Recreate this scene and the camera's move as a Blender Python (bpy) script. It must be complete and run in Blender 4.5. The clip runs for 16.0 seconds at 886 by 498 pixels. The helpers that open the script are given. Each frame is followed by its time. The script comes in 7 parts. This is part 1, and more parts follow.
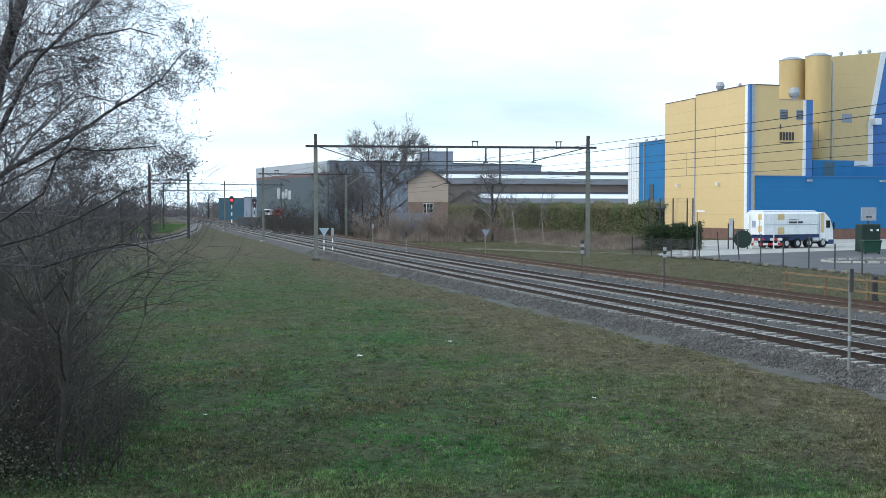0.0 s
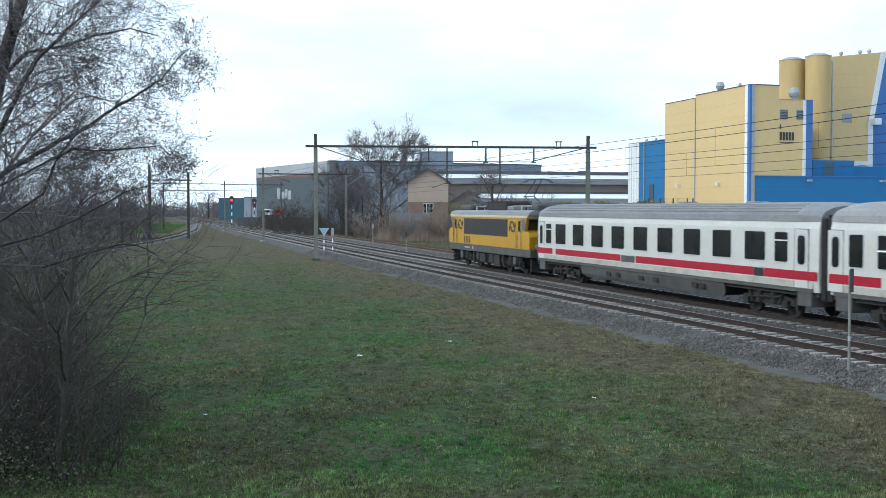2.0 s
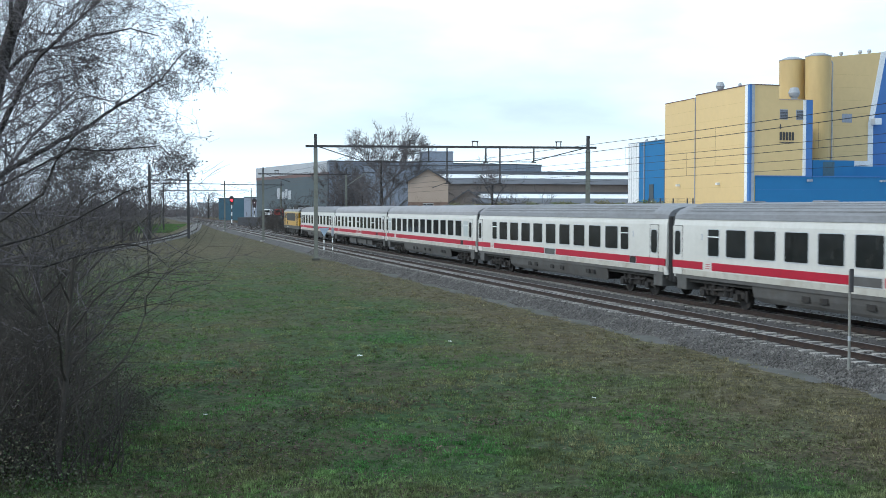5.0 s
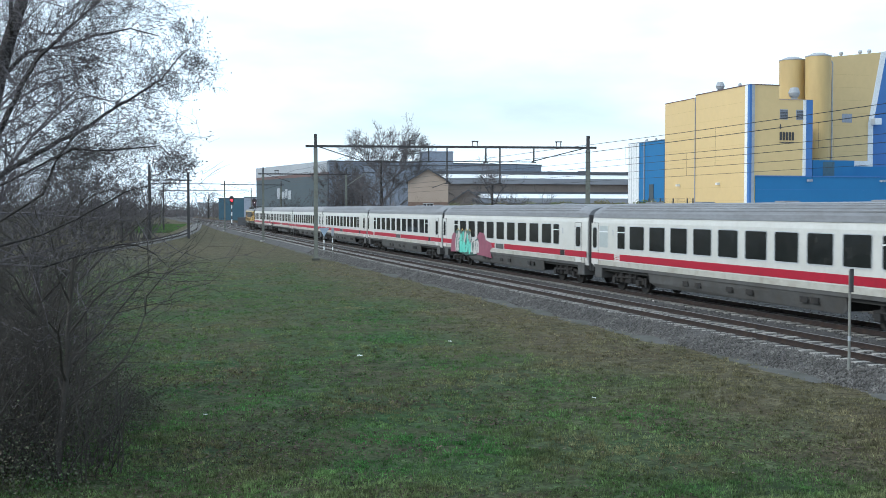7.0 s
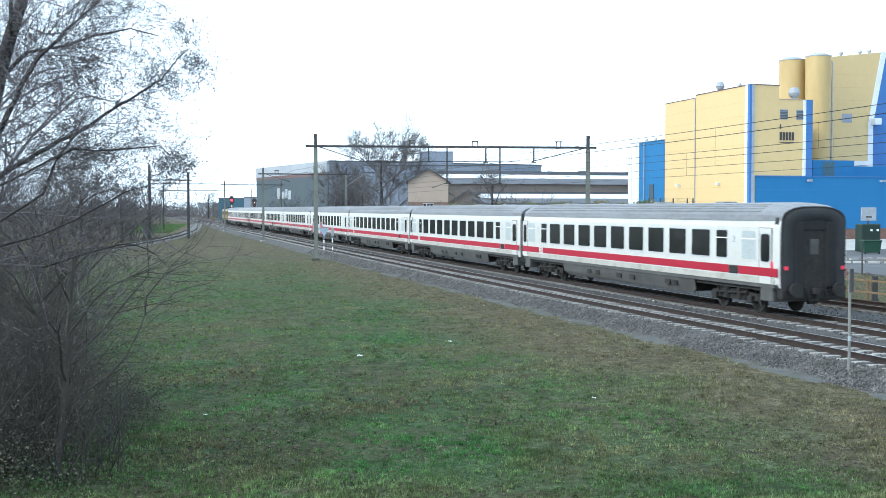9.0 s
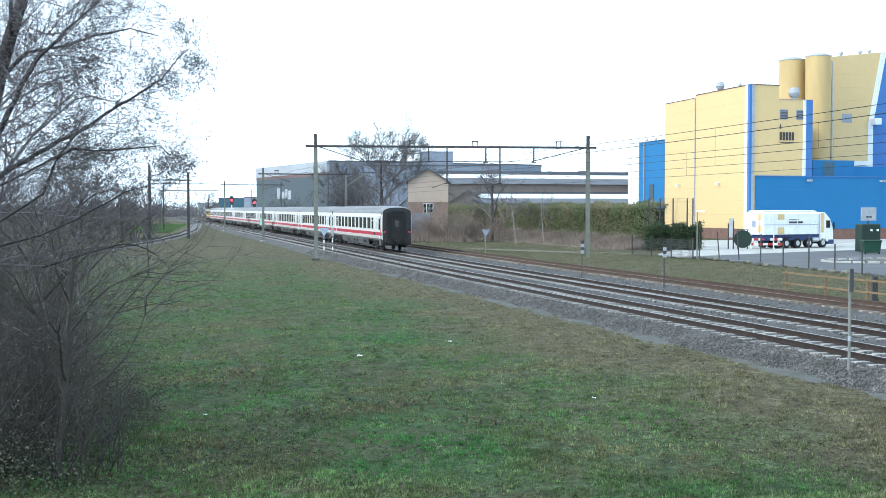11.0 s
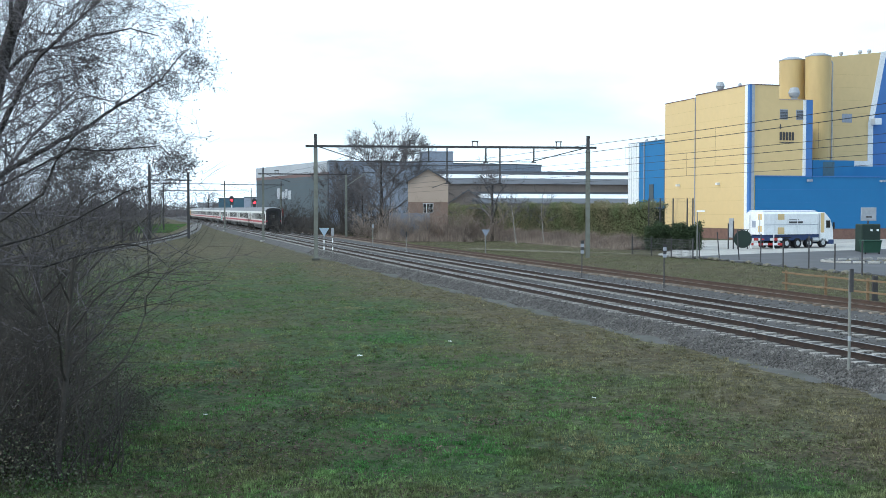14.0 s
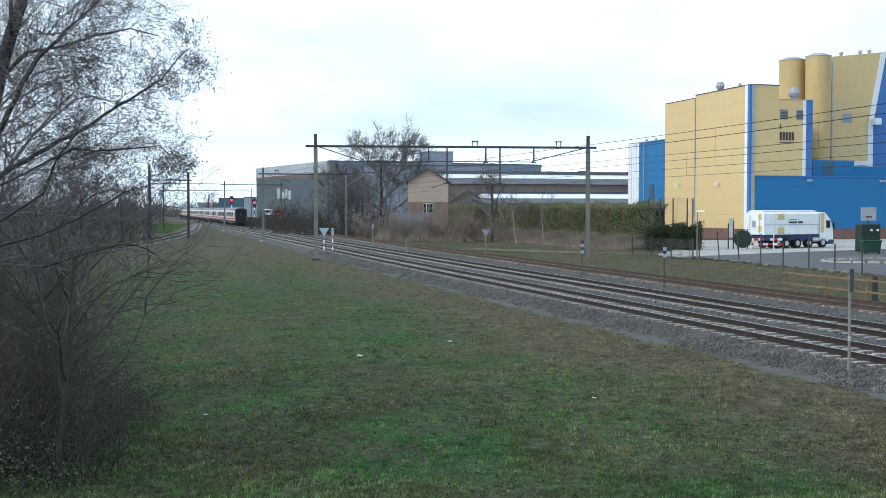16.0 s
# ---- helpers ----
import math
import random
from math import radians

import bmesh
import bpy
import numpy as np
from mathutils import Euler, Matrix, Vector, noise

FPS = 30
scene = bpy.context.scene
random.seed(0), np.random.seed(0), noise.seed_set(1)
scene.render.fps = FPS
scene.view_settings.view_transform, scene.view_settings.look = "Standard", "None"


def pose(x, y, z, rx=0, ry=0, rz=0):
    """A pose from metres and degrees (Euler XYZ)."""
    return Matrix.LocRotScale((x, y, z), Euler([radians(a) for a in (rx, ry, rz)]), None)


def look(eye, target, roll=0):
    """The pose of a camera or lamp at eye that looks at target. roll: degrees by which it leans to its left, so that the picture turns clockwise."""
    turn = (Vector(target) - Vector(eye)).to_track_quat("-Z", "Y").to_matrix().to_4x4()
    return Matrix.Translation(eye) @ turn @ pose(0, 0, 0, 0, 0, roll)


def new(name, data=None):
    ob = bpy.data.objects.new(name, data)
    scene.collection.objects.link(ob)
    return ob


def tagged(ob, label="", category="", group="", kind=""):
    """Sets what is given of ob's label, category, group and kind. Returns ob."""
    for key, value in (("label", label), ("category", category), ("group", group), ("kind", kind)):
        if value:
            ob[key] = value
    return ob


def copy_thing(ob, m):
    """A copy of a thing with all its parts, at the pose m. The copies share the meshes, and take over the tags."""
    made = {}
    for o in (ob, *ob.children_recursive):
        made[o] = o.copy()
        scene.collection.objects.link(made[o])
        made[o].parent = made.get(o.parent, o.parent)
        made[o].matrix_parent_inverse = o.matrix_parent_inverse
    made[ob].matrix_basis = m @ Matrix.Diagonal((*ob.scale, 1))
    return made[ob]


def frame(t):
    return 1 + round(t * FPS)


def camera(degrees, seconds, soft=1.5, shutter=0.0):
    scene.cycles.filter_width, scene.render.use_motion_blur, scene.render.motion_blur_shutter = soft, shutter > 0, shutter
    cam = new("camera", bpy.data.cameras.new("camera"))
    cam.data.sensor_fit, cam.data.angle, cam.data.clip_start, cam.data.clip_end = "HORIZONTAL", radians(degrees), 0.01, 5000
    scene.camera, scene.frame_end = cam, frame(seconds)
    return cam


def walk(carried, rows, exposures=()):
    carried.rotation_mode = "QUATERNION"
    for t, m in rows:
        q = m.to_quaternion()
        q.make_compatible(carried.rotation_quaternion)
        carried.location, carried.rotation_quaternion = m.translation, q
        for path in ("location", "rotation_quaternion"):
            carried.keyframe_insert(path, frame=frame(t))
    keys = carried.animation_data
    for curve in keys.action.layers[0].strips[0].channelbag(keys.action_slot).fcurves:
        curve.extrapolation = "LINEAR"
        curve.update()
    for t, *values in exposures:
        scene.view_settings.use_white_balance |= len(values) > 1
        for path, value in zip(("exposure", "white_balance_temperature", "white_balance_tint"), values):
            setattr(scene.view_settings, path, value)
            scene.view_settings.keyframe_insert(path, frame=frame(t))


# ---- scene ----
from functools import lru_cache

# ---- camera: fixed, beside the line, 3.8 m over the rails ----
cam = camera(43.12, 16.0, soft=0.82, shutter=0.12)
EXPOSURES = [(0.0, 0.26, 5900, 6), (4.0, 0.22, 5900, 6), (7.0, 0.28, 5900, 6), (8.0, 0.5, 5760, 5), (9.0, 0.87, 5740, 4), (11.5, 0.95, 5720, 4), (12.5, 0.77, 5740, 4), (14.0, 0.38, 5850, 5), (16.0, 0.25, 5900, 6)]
VIEW = pose(0, 0, 3.8165, 87.938, 0, 0)
walk(cam, [(0.0, VIEW), (16.0, VIEW)], EXPOSURES)

# ---- light ----
world = bpy.data.worlds.new("sky")
scene.world = world
world.use_nodes = True
_t = world.node_tree
_t.nodes.clear()
_sky = _t.nodes.new("ShaderNodeTexSky")
_sky.sky_type = "NISHITA"
_sky.sun_disc = False
SUN_EL, SUN_AZ = radians(32), radians(-112)   # azimuth from +Y towards +X
_sky.sun_elevation, _sky.sun_rotation = SUN_EL, SUN_AZ
_sky.air_density, _sky.dust_density = 1.0, 2.0
_tc = _t.nodes.new("ShaderNodeTexCoord")
_mp = _t.nodes.new("ShaderNodeMapping")
_mp.inputs["Scale"].default_value = (1.0, 1.0, 3.2)
_n1 = _t.nodes.new("ShaderNodeTexNoise")
_n1.inputs["Scale"].default_value = 2.3
_n1.inputs["Detail"].default_value = 7
_n1.inputs["Roughness"].default_value = 0.5
_rp = _t.nodes.new("ShaderNodeValToRGB")
_rp.color_ramp.elements[0].position, _rp.color_ramp.elements[1].position = 0.36, 0.60
_rp.color_ramp.elements[0].color = (0.42, 0.42, 0.42, 1)
_rp.color_ramp.elements[1].color = (1, 1, 1, 1)
_mx = _t.nodes.new("ShaderNodeMix")
_mx.data_type = "RGBA"
_mx.inputs[7].default_value = (10.2, 11.6, 12.6, 1)   # bright thin cloud
_bg = _t.nodes.new("ShaderNodeBackground")
_bg.inputs["Strength"].default_value = 0.105
_wo = _t.nodes.new("ShaderNodeOutputWorld")
_t.links.new(_tc.outputs["Generated"], _mp.inputs["Vector"])
_t.links.new(_mp.outputs["Vector"], _n1.inputs["Vector"])
_t.links.new(_n1.outputs["Fac"], _rp.inputs["Fac"])
# cloud closes in towards the horizon
_sz = _t.nodes.new("ShaderNodeSeparateXYZ")
_hz = _t.nodes.new("ShaderNodeMapRange")
_hz.inputs["From Min"].default_value, _hz.inputs["From Max"].default_value = 0.03, 0.12
_hz.inputs["To Min"].default_value, _hz.inputs["To Max"].default_value = 1.0, 0.0
_mxm = _t.nodes.new("ShaderNodeMath")
_mxm.operation = "MAXIMUM"
_t.links.new(_tc.outputs["Generated"], _sz.inputs[0])
_t.links.new(_sz.outputs["Z"], _hz.inputs["Value"])
_t.links.new(_hz.outputs["Result"], _mxm.inputs[0])
_t.links.new(_rp.outputs["Color"], _mxm.inputs[1])
_t.links.new(_mxm.outputs[0], _mx.inputs[0])
_t.links.new(_sky.outputs["Color"], _mx.inputs[6])
_t.links.new(_mx.outputs[2], _bg.inputs["Color"])
_t.links.new(_bg.outputs["Background"], _wo.inputs["Surface"])

_sun = bpy.data.lights.new("sun", "SUN")
_sun.energy, _sun.angle, _sun.color = 1.7, radians(14), (1.0, 0.95, 0.87)
sun = new("sun", _sun)
sun.matrix_basis = look((math.sin(SUN_AZ) * 100, math.cos(SUN_AZ) * 100, math.tan(SUN_EL) * 100), (0, 0, 0))


# ---- materials ----
def mat(name, col, col2=None, scale=3.0, rough=0.7, metal=0.0, bump=0.0, fine=40.0, spread=0.5, spec=0.4, obj=False, dirt=None, dirt_amt=0.35, island=0.0, stretch=None, grain_amt=0.14, dry=None, mottle=0.0, mottle_scale=3.5, through_light=0.0):
    """Two colours mixed by coarse noise, finer grain over it, dirt in worn patches, and a little relief."""
    m = bpy.data.materials.new(name)
    m.use_nodes = True
    nt = m.node_tree
    b = nt.nodes["Principled BSDF"]
    b.inputs["Metallic"].default_value = metal
    b.inputs["Specular IOR Level"].default_value = spec
    if obj:
        vec = nt.nodes.new("ShaderNodeTexCoord").outputs["Object"]
    else:
        vec = nt.nodes.new("ShaderNodeNewGeometry").outputs["Position"]
    if stretch:
        mp = nt.nodes.new("ShaderNodeMapping")
        mp.inputs["Scale"].default_value = stretch
        nt.links.new(vec, mp.inputs["Vector"])
        vec = mp.outputs["Vector"]

    def noisy(sc, detail=5):
        n = nt.nodes.new("ShaderNodeTexNoise")
        n.inputs["Scale"].default_value = sc
        n.inputs["Detail"].default_value = detail
        n.inputs["Roughness"].default_value = 0.6
        nt.links.new(vec, n.inputs["Vector"])
        return n.outputs["Fac"]

    def ramp(fac, lo, hi):
        r = nt.nodes.new("ShaderNodeMapRange")
        r.inputs["From Min"].default_value, r.inputs["From Max"].default_value = lo, hi
        nt.links.new(fac, r.inputs["Value"])
        return r.outputs["Result"]

    def mix(fac, a, c, blend="MIX"):
        x = nt.nodes.new("ShaderNodeMix")
        x.data_type, x.blend_type = "RGBA", blend
        if isinstance(fac, float):
            x.inputs[0].default_value = fac
        else:
            nt.links.new(fac, x.inputs[0])
        for i, v in ((6, a), (7, c)):
            if isinstance(v, tuple):
                x.inputs[i].default_value = (*v[:3], 1)
            else:
                nt.links.new(v, x.inputs[i])
        return x.outputs[2]

    c2 = col2 or tuple(v * 0.86 for v in col)
    coarse = noisy(scale)
    out = mix(ramp(coarse, 0.5 - spread * 0.3, 0.5 + spread * 0.3), tuple(col), tuple(c2))
    grain = noisy(fine, 3)
    g = nt.nodes.new("ShaderNodeMapRange")
    g.inputs["From Min"].default_value, g.inputs["From Max"].default_value = 0.3, 0.7
    g.inputs["To Min"].default_value, g.inputs["To Max"].default_value = 1 - grain_amt, 1 + grain_amt * 0.7
    nt.links.new(grain, g.inputs["Value"])
    out = mix(1.0, out, g.outputs["Result"], "MULTIPLY")
    if dry:
        # dead grass prevails beside the rails and far off along the field
        dt = nt.nodes.new("ShaderNodeVectorMath")
        dt.operation = "DOT_PRODUCT"
        dt.inputs[1].default_value = (0.9638, 0.2667, 0.0)
        nt.links.new(vec, dt.inputs[0])
        wob = nt.nodes.new("ShaderNodeMath")
        wob.operation = "MULTIPLY_ADD"
        wob.inputs[1].default_value = 9.0
        nt.links.new(noisy(0.16, 6), wob.inputs[0])
        nt.links.new(dt.outputs["Value"], wob.inputs[2])
        near = ramp(wob.outputs[0], 14.5, 18.5)
        sx = nt.nodes.new("ShaderNodeSeparateXYZ")
        nt.links.new(vec, sx.inputs[0])
        far = ramp(sx.outputs["Y"], 62.0, 115.0)
        mxx = nt.nodes.new("ShaderNodeMath")
        mxx.operation = "MAXIMUM"
        nt.links.new(near, mxx.inputs[0])
        nt.links.new(far, mxx.inputs[1])
        sc = nt.nodes.new("ShaderNodeMath")
        sc.operation = "MULTIPLY"
        sc.inputs[1].default_value = 0.8
        nt.links.new(mxx.outputs[0], sc.inputs[0])
        out = mix(sc.outputs[0], out, tuple(dry))
    if mottle:
        for sc_, k_ in ((mottle_scale * 0.32, 0.45), (mottle_scale, 0.9), (mottle_scale * 3.7, 1.0)):
            mm = nt.nodes.new("ShaderNodeMapRange")
            mm.inputs["From Min"].default_value, mm.inputs["From Max"].default_value = 0.32, 0.68
            mm.inputs["To Min"].default_value, mm.inputs["To Max"].default_value = 1 - mottle * k_, 1 + mottle * k_
            nt.links.new(noisy(sc_, 4), mm.inputs["Value"])
            out = mix(1.0, out, mm.outputs["Result"], "MULTIPLY")
    if dirt:
        d = nt.nodes.new("ShaderNodeMath")
        d.operation = "MULTIPLY"
        d.inputs[1].default_value = dirt_amt
        nt.links.new(ramp(noisy(scale * 2.7, 8), 0.48, 0.68), d.inputs[0])
        out = mix(d.outputs[0], out, tuple(dirt))
    if island:
        gi = nt.nodes.new("ShaderNodeNewGeometry").outputs["Random Per Island"]
        r = nt.nodes.new("ShaderNodeMapRange")
        r.inputs["To Min"].default_value, r.inputs["To Max"].default_value = 1 - island, 1 + island
        nt.links.new(gi, r.inputs["Value"])
        out = mix(1.0, out, r.outputs["Result"], "MULTIPLY")
    nt.links.new(out, b.inputs["Base Color"])
    if through_light:
        tl = nt.nodes.new("ShaderNodeBsdfTranslucent")
        nt.links.new(out, tl.inputs["Color"])
        ms = nt.nodes.new("ShaderNodeMixShader")
        ms.inputs[0].default_value = through_light
        nt.links.new(b.outputs[0], ms.inputs[1])
        nt.links.new(tl.outputs[0], ms.inputs[2])
        nt.links.new(ms.outputs[0], nt.nodes["Material Output"].inputs["Surface"])
    rr = nt.nodes.new("ShaderNodeMapRange")
    rr.inputs["To Min"].default_value, rr.inputs["To Max"].default_value = max(rough - 0.12, 0.02), min(rough + 0.12, 1)
    nt.links.new(grain, rr.inputs["Value"])
    nt.links.new(rr.outputs["Result"], b.inputs["Roughness"])
    if bump:
        bp = nt.nodes.new("ShaderNodeBump")
        if mottle:
            lump = nt.nodes.new("ShaderNodeBump")
            lump.inputs["Strength"].default_value = 0.9
            lump.inputs["Distance"].default_value = 0.16
            nt.links.new(noisy(mottle_scale, 4), lump.inputs["Height"])
            nt.links.new(lump.outputs["Normal"], bp.inputs["Normal"])
        bp.inputs["Strength"].default_value = min(bump * 10, 1)
        bp.inputs["Distance"].default_value = bump
        nt.links.new(grain, bp.inputs["Height"])
        nt.links.new(bp.outputs["Normal"], b.inputs["Normal"])
    return m


def glow(name, col, strength):
    m = bpy.data.materials.new(name)
    m.use_nodes = True
    b = m.node_tree.nodes["Principled BSDF"]
    b.inputs["Base Color"].default_value = (*col, 1)
    b.inputs["Emission Color"].default_value = (*col, 1)
    b.inputs["Emission Strength"].default_value = strength
    return m


M_GRASS = mat("grass_soil", (0.032, 0.068, 0.025), (0.060, 0.063, 0.034), scale=0.22, rough=0.95, bump=0.05, fine=9, spread=0.55, spec=0.1, dirt=(0.075, 0.058, 0.034), dirt_amt=0.55, dry=(0.086, 0.072, 0.046), mottle=0.55)
M_BLADE = mat("grass_blades", (0.080, 0.192, 0.058), (0.180, 0.172, 0.090), scale=0.26, rough=0.8, fine=5, spread=0.5, spec=0.15, island=0.4, dry=(0.185, 0.156, 0.098), mottle=0.5, mottle_scale=2.2, through_light=0.45)
M_VERGE = mat("verge_blades", (0.125, 0.142, 0.070), (0.185, 0.160, 0.105), scale=0.2, rough=0.85, fine=4, spread=0.5, spec=0.1, island=0.4, mottle=0.25, through_light=0.4)
M_BANK = mat("bank_blades", (0.08, 0.155, 0.055), (0.12, 0.16, 0.07), scale=0.3, rough=0.85, fine=3, spec=0.1, island=0.3, through_light=0.4)
M_LEAF_DEAD = mat("dead_leaves", (0.15, 0.115, 0.09), (0.055, 0.042, 0.034), scale=2, rough=0.85, fine=20, spec=0.15, island=0.6, through_light=0.3)
M_BALLAST = mat("ballast", (0.095, 0.092, 0.093), (0.062, 0.06, 0.06), scale=1.3, rough=0.95, bump=0.05, fine=16, spec=0.15, dirt=(0.10, 0.085, 0.07), dirt_amt=0.3)
M_STONE = mat("ballast_stones", (0.138, 0.132, 0.126), (0.082, 0.078, 0.075), scale=1.5, rough=0.92, fine=30, spec=0.15, island=0.55)
M_PATHGRIT = mat("grit", (0.105, 0.104, 0.102), (0.07, 0.072, 0.058), scale=1.0, rough=0.95, bump=0.02, fine=25, spec=0.1)
M_SLEEPER = mat("sleeper_concrete", (0.35, 0.335, 0.315), (0.26, 0.245, 0.225), scale=2, rough=0.9, bump=0.004, fine=40, spec=0.2, dirt=(0.2, 0.17, 0.15), dirt_amt=0.4)
M_SLEEPER_WOOD = mat("sleeper_wood", (0.16, 0.12, 0.09), (0.30, 0.26, 0.22), scale=1.5, rough=0.95, bump=0.008, fine=25, spec=0.1)
M_RAIL = mat("rail_rust", (0.038, 0.026, 0.022), (0.028, 0.020, 0.018), scale=2, rough=0.75, metal=0.3, fine=30, dirt=(0.10, 0.06, 0.04))
M_RAIL_RUSTY = mat("rail_rust_bright", (0.085, 0.055, 0.042), (0.065, 0.044, 0.034), scale=2, rough=0.9, metal=0.1, fine=30)
M_RAIL_HEAD = mat("rail_polished", (0.32, 0.31, 0.31), (0.24, 0.22, 0.21), scale=3, rough=0.35, metal=0.9, fine=60)
M_STEEL = mat("galvanised_steel", (0.24, 0.245, 0.23), (0.17, 0.175, 0.16), scale=0.8, rough=0.6, metal=0.2, fine=20, dirt=(0.13, 0.10, 0.07), dirt_amt=0.3)
M_STEEL_DARK = mat("dark_steel", (0.075, 0.072, 0.075), (0.05, 0.047, 0.048), scale=1.2, rough=0.6, metal=0.3, fine=30)
M_MAST = mat("mast_green_grey", (0.20, 0.21, 0.18), (0.15, 0.155, 0.135), scale=0.6, rough=0.65, metal=0.15, fine=15, dirt=(0.10, 0.085, 0.06), dirt_amt=0.5)
M_WIRE = mat("copper_wire", (0.035, 0.033, 0.035), rough=0.6, metal=0.3)
M_CONCRETE = mat("concrete", (0.42, 0.41, 0.39), (0.32, 0.31, 0.29), scale=0.5, rough=0.9, bump=0.004, fine=12, spec=0.2, dirt=(0.2, 0.18, 0.15))
M_ASPHALT = mat("asphalt", (0.105, 0.105, 0.112), (0.085, 0.085, 0.09), scale=0.3, rough=0.9, bump=0.004, fine=20, spec=0.2)
M_YELLOW = mat("yellow_cladding", (0.63, 0.465, 0.235), (0.61, 0.45, 0.225), scale=0.25, rough=0.6, fine=1.2, spread=0.9, spec=0.25, grain_amt=0.03)
M_YELLOW_SILO = mat("yellow_silo", (0.52, 0.38, 0.17), (0.46, 0.33, 0.15), scale=0.3, rough=0.55, fine=1.5, spec=0.3, dirt=(0.42, 0.31, 0.14), stretch=(1, 1, 0.3), grain_amt=0.04)
M_BLUE = mat("blue_cladding", (0.026, 0.155, 0.35), (0.023, 0.145, 0.33), scale=0.25, rough=0.55, fine=1.2, spread=0.9, spec=0.25, grain_amt=0.03)
M_BLUE_DEEP = mat("deep_blue_cladding", (0.062, 0.165, 0.41), (0.056, 0.15, 0.38), scale=0.25, rough=0.5, fine=1.5, grain_amt=0.03, spec=0.3)
M_WHITE = mat("white_cladding", (0.78, 0.79, 0.8), (0.70, 0.71, 0.72), scale=0.4, rough=0.55, fine=5, spec=0.3, dirt=(0.62, 0.62, 0.6), dirt_amt=0.2)
M_GREYTRIM = mat("grey_trim", (0.30, 0.33, 0.40), rough=0.5, fine=5)
M_PANEL = mat("grey_fence_panel", (0.20, 0.215, 0.25), (0.16, 0.17, 0.20), scale=0.8, rough=0.85, fine=8, spec=0.2)
M_BRICK = mat("brick_plinth", (0.20, 0.12, 0.095), (0.15, 0.09, 0.075), scale=1.5, rough=0.9, bump=0.01, fine=8, spec=0.2)
M_HOUSE = mat("buff_render", (0.42, 0.335, 0.275), (0.38, 0.305, 0.25), scale=0.4, rough=0.9, fine=8, spec=0.15)
M_HOUSE_LOW = mat("brown_brick", (0.24, 0.165, 0.135), (0.19, 0.135, 0.11), scale=1.5, rough=0.9, bump=0.01, fine=8, spec=0.2)
M_HALLWALL = mat("hall_brown_cladding", (0.235, 0.195, 0.17), (0.20, 0.165, 0.145), scale=0.2, rough=0.8, fine=2, spec=0.2, grain_amt=0.05)
M_ROOFDARK = mat("dark_sheet_roof", (0.105, 0.11, 0.125), (0.085, 0.088, 0.10), scale=0.2, rough=0.7, fine=3, spec=0.3)
M_SHED = mat("slate_cladding", (0.076, 0.096, 0.110), (0.066, 0.084, 0.097), scale=0.1, rough=0.7, fine=2, spec=0.3)
M_SHED_PALE = mat("blue_grey_cladding", (0.225, 0.255, 0.315), (0.20, 0.23, 0.285), scale=0.1, rough=0.65, fine=2, spec=0.3)
M_SHED_LIGHT = mat("pale_cladding", (0.36, 0.38, 0.41), (0.32, 0.34, 0.37), scale=0.1, rough=0.65, fine=2, spec=0.3)
M_SHED_RED = mat("red_cladding", (0.15, 0.088, 0.082), (0.125, 0.078, 0.074), scale=0.1, rough=0.7, fine=2)
M_TEAL = mat("teal_sheet", (0.055, 0.12, 0.165), (0.046, 0.10, 0.14), scale=0.2, rough=0.6, fine=3)
M_SKYLIGHT = mat("pale_roof_sheet", (0.80, 0.82, 0.84), (0.72, 0.74, 0.77), scale=0.3, rough=0.4, fine=4)
M_GLASS = mat("dark_glass", (0.013, 0.015, 0.016), (0.008, 0.009, 0.010), scale=0.8, rough=0.10, fine=3, spec=0.38, obj=True, dirt=(0.035, 0.034, 0.032), dirt_amt=0.5)
M_STEM = mat("thicket_stems", (0.084, 0.075, 0.068), (0.055, 0.050, 0.046), scale=1.0, rough=0.95, fine=10, spec=0.1)
M_DIRT = mat("bare_dirt", (0.19, 0.175, 0.14), (0.13, 0.125, 0.095), scale=1.2, rough=0.95, fine=9, spec=0.1)
M_NAVY = mat("navy_chassis", (0.02, 0.045, 0.14), (0.015, 0.035, 0.11), scale=1.0, rough=0.55, fine=10)
M_BARK = mat("bark", (0.062, 0.056, 0.055), (0.040, 0.037, 0.036), scale=1.5, rough=0.95, fine=20, spec=0.1)
M_TWIG = mat("twigs", (0.145, 0.132, 0.142), (0.104, 0.096, 0.104), scale=1.0, rough=0.95, fine=10, spec=0.1)
M_TWIG_FAR = mat("far_twigs", (0.15, 0.138, 0.14), (0.105, 0.098, 0.10), scale=0.5, rough=0.95, fine=6, spec=0.1)
M_BUD = mat("withered_leaves", (0.13, 0.115, 0.105), (0.095, 0.088, 0.085), scale=3, rough=0.9, fine=10, spec=0.1, island=0.4)
M_REED = mat("dry_brush", (0.34, 0.275, 0.23), (0.245, 0.2, 0.17), scale=0.4, rough=0.95, fine=6, spec=0.1, island=0.4, through_light=0.3)
M_IVY = mat("hedge_leaves", (0.15, 0.185, 0.085), (0.235, 0.205, 0.125), scale=0.25, rough=0.7, fine=4, spec=0.2, island=0.5, through_light=0.35)
# near-black green: the shade inside the hedge put into the colour
M_HEDGE_SHADE = mat("hedge_shade_fill", (0.028, 0.032, 0.015), rough=0.95, fine=4, spec=0.1)
M_SHRUB = mat("evergreen_leaves", (0.052, 0.075, 0.035), (0.04, 0.058, 0.03), scale=0.5, rough=0.7, fine=5, spec=0.2, island=0.45, through_light=0.2)
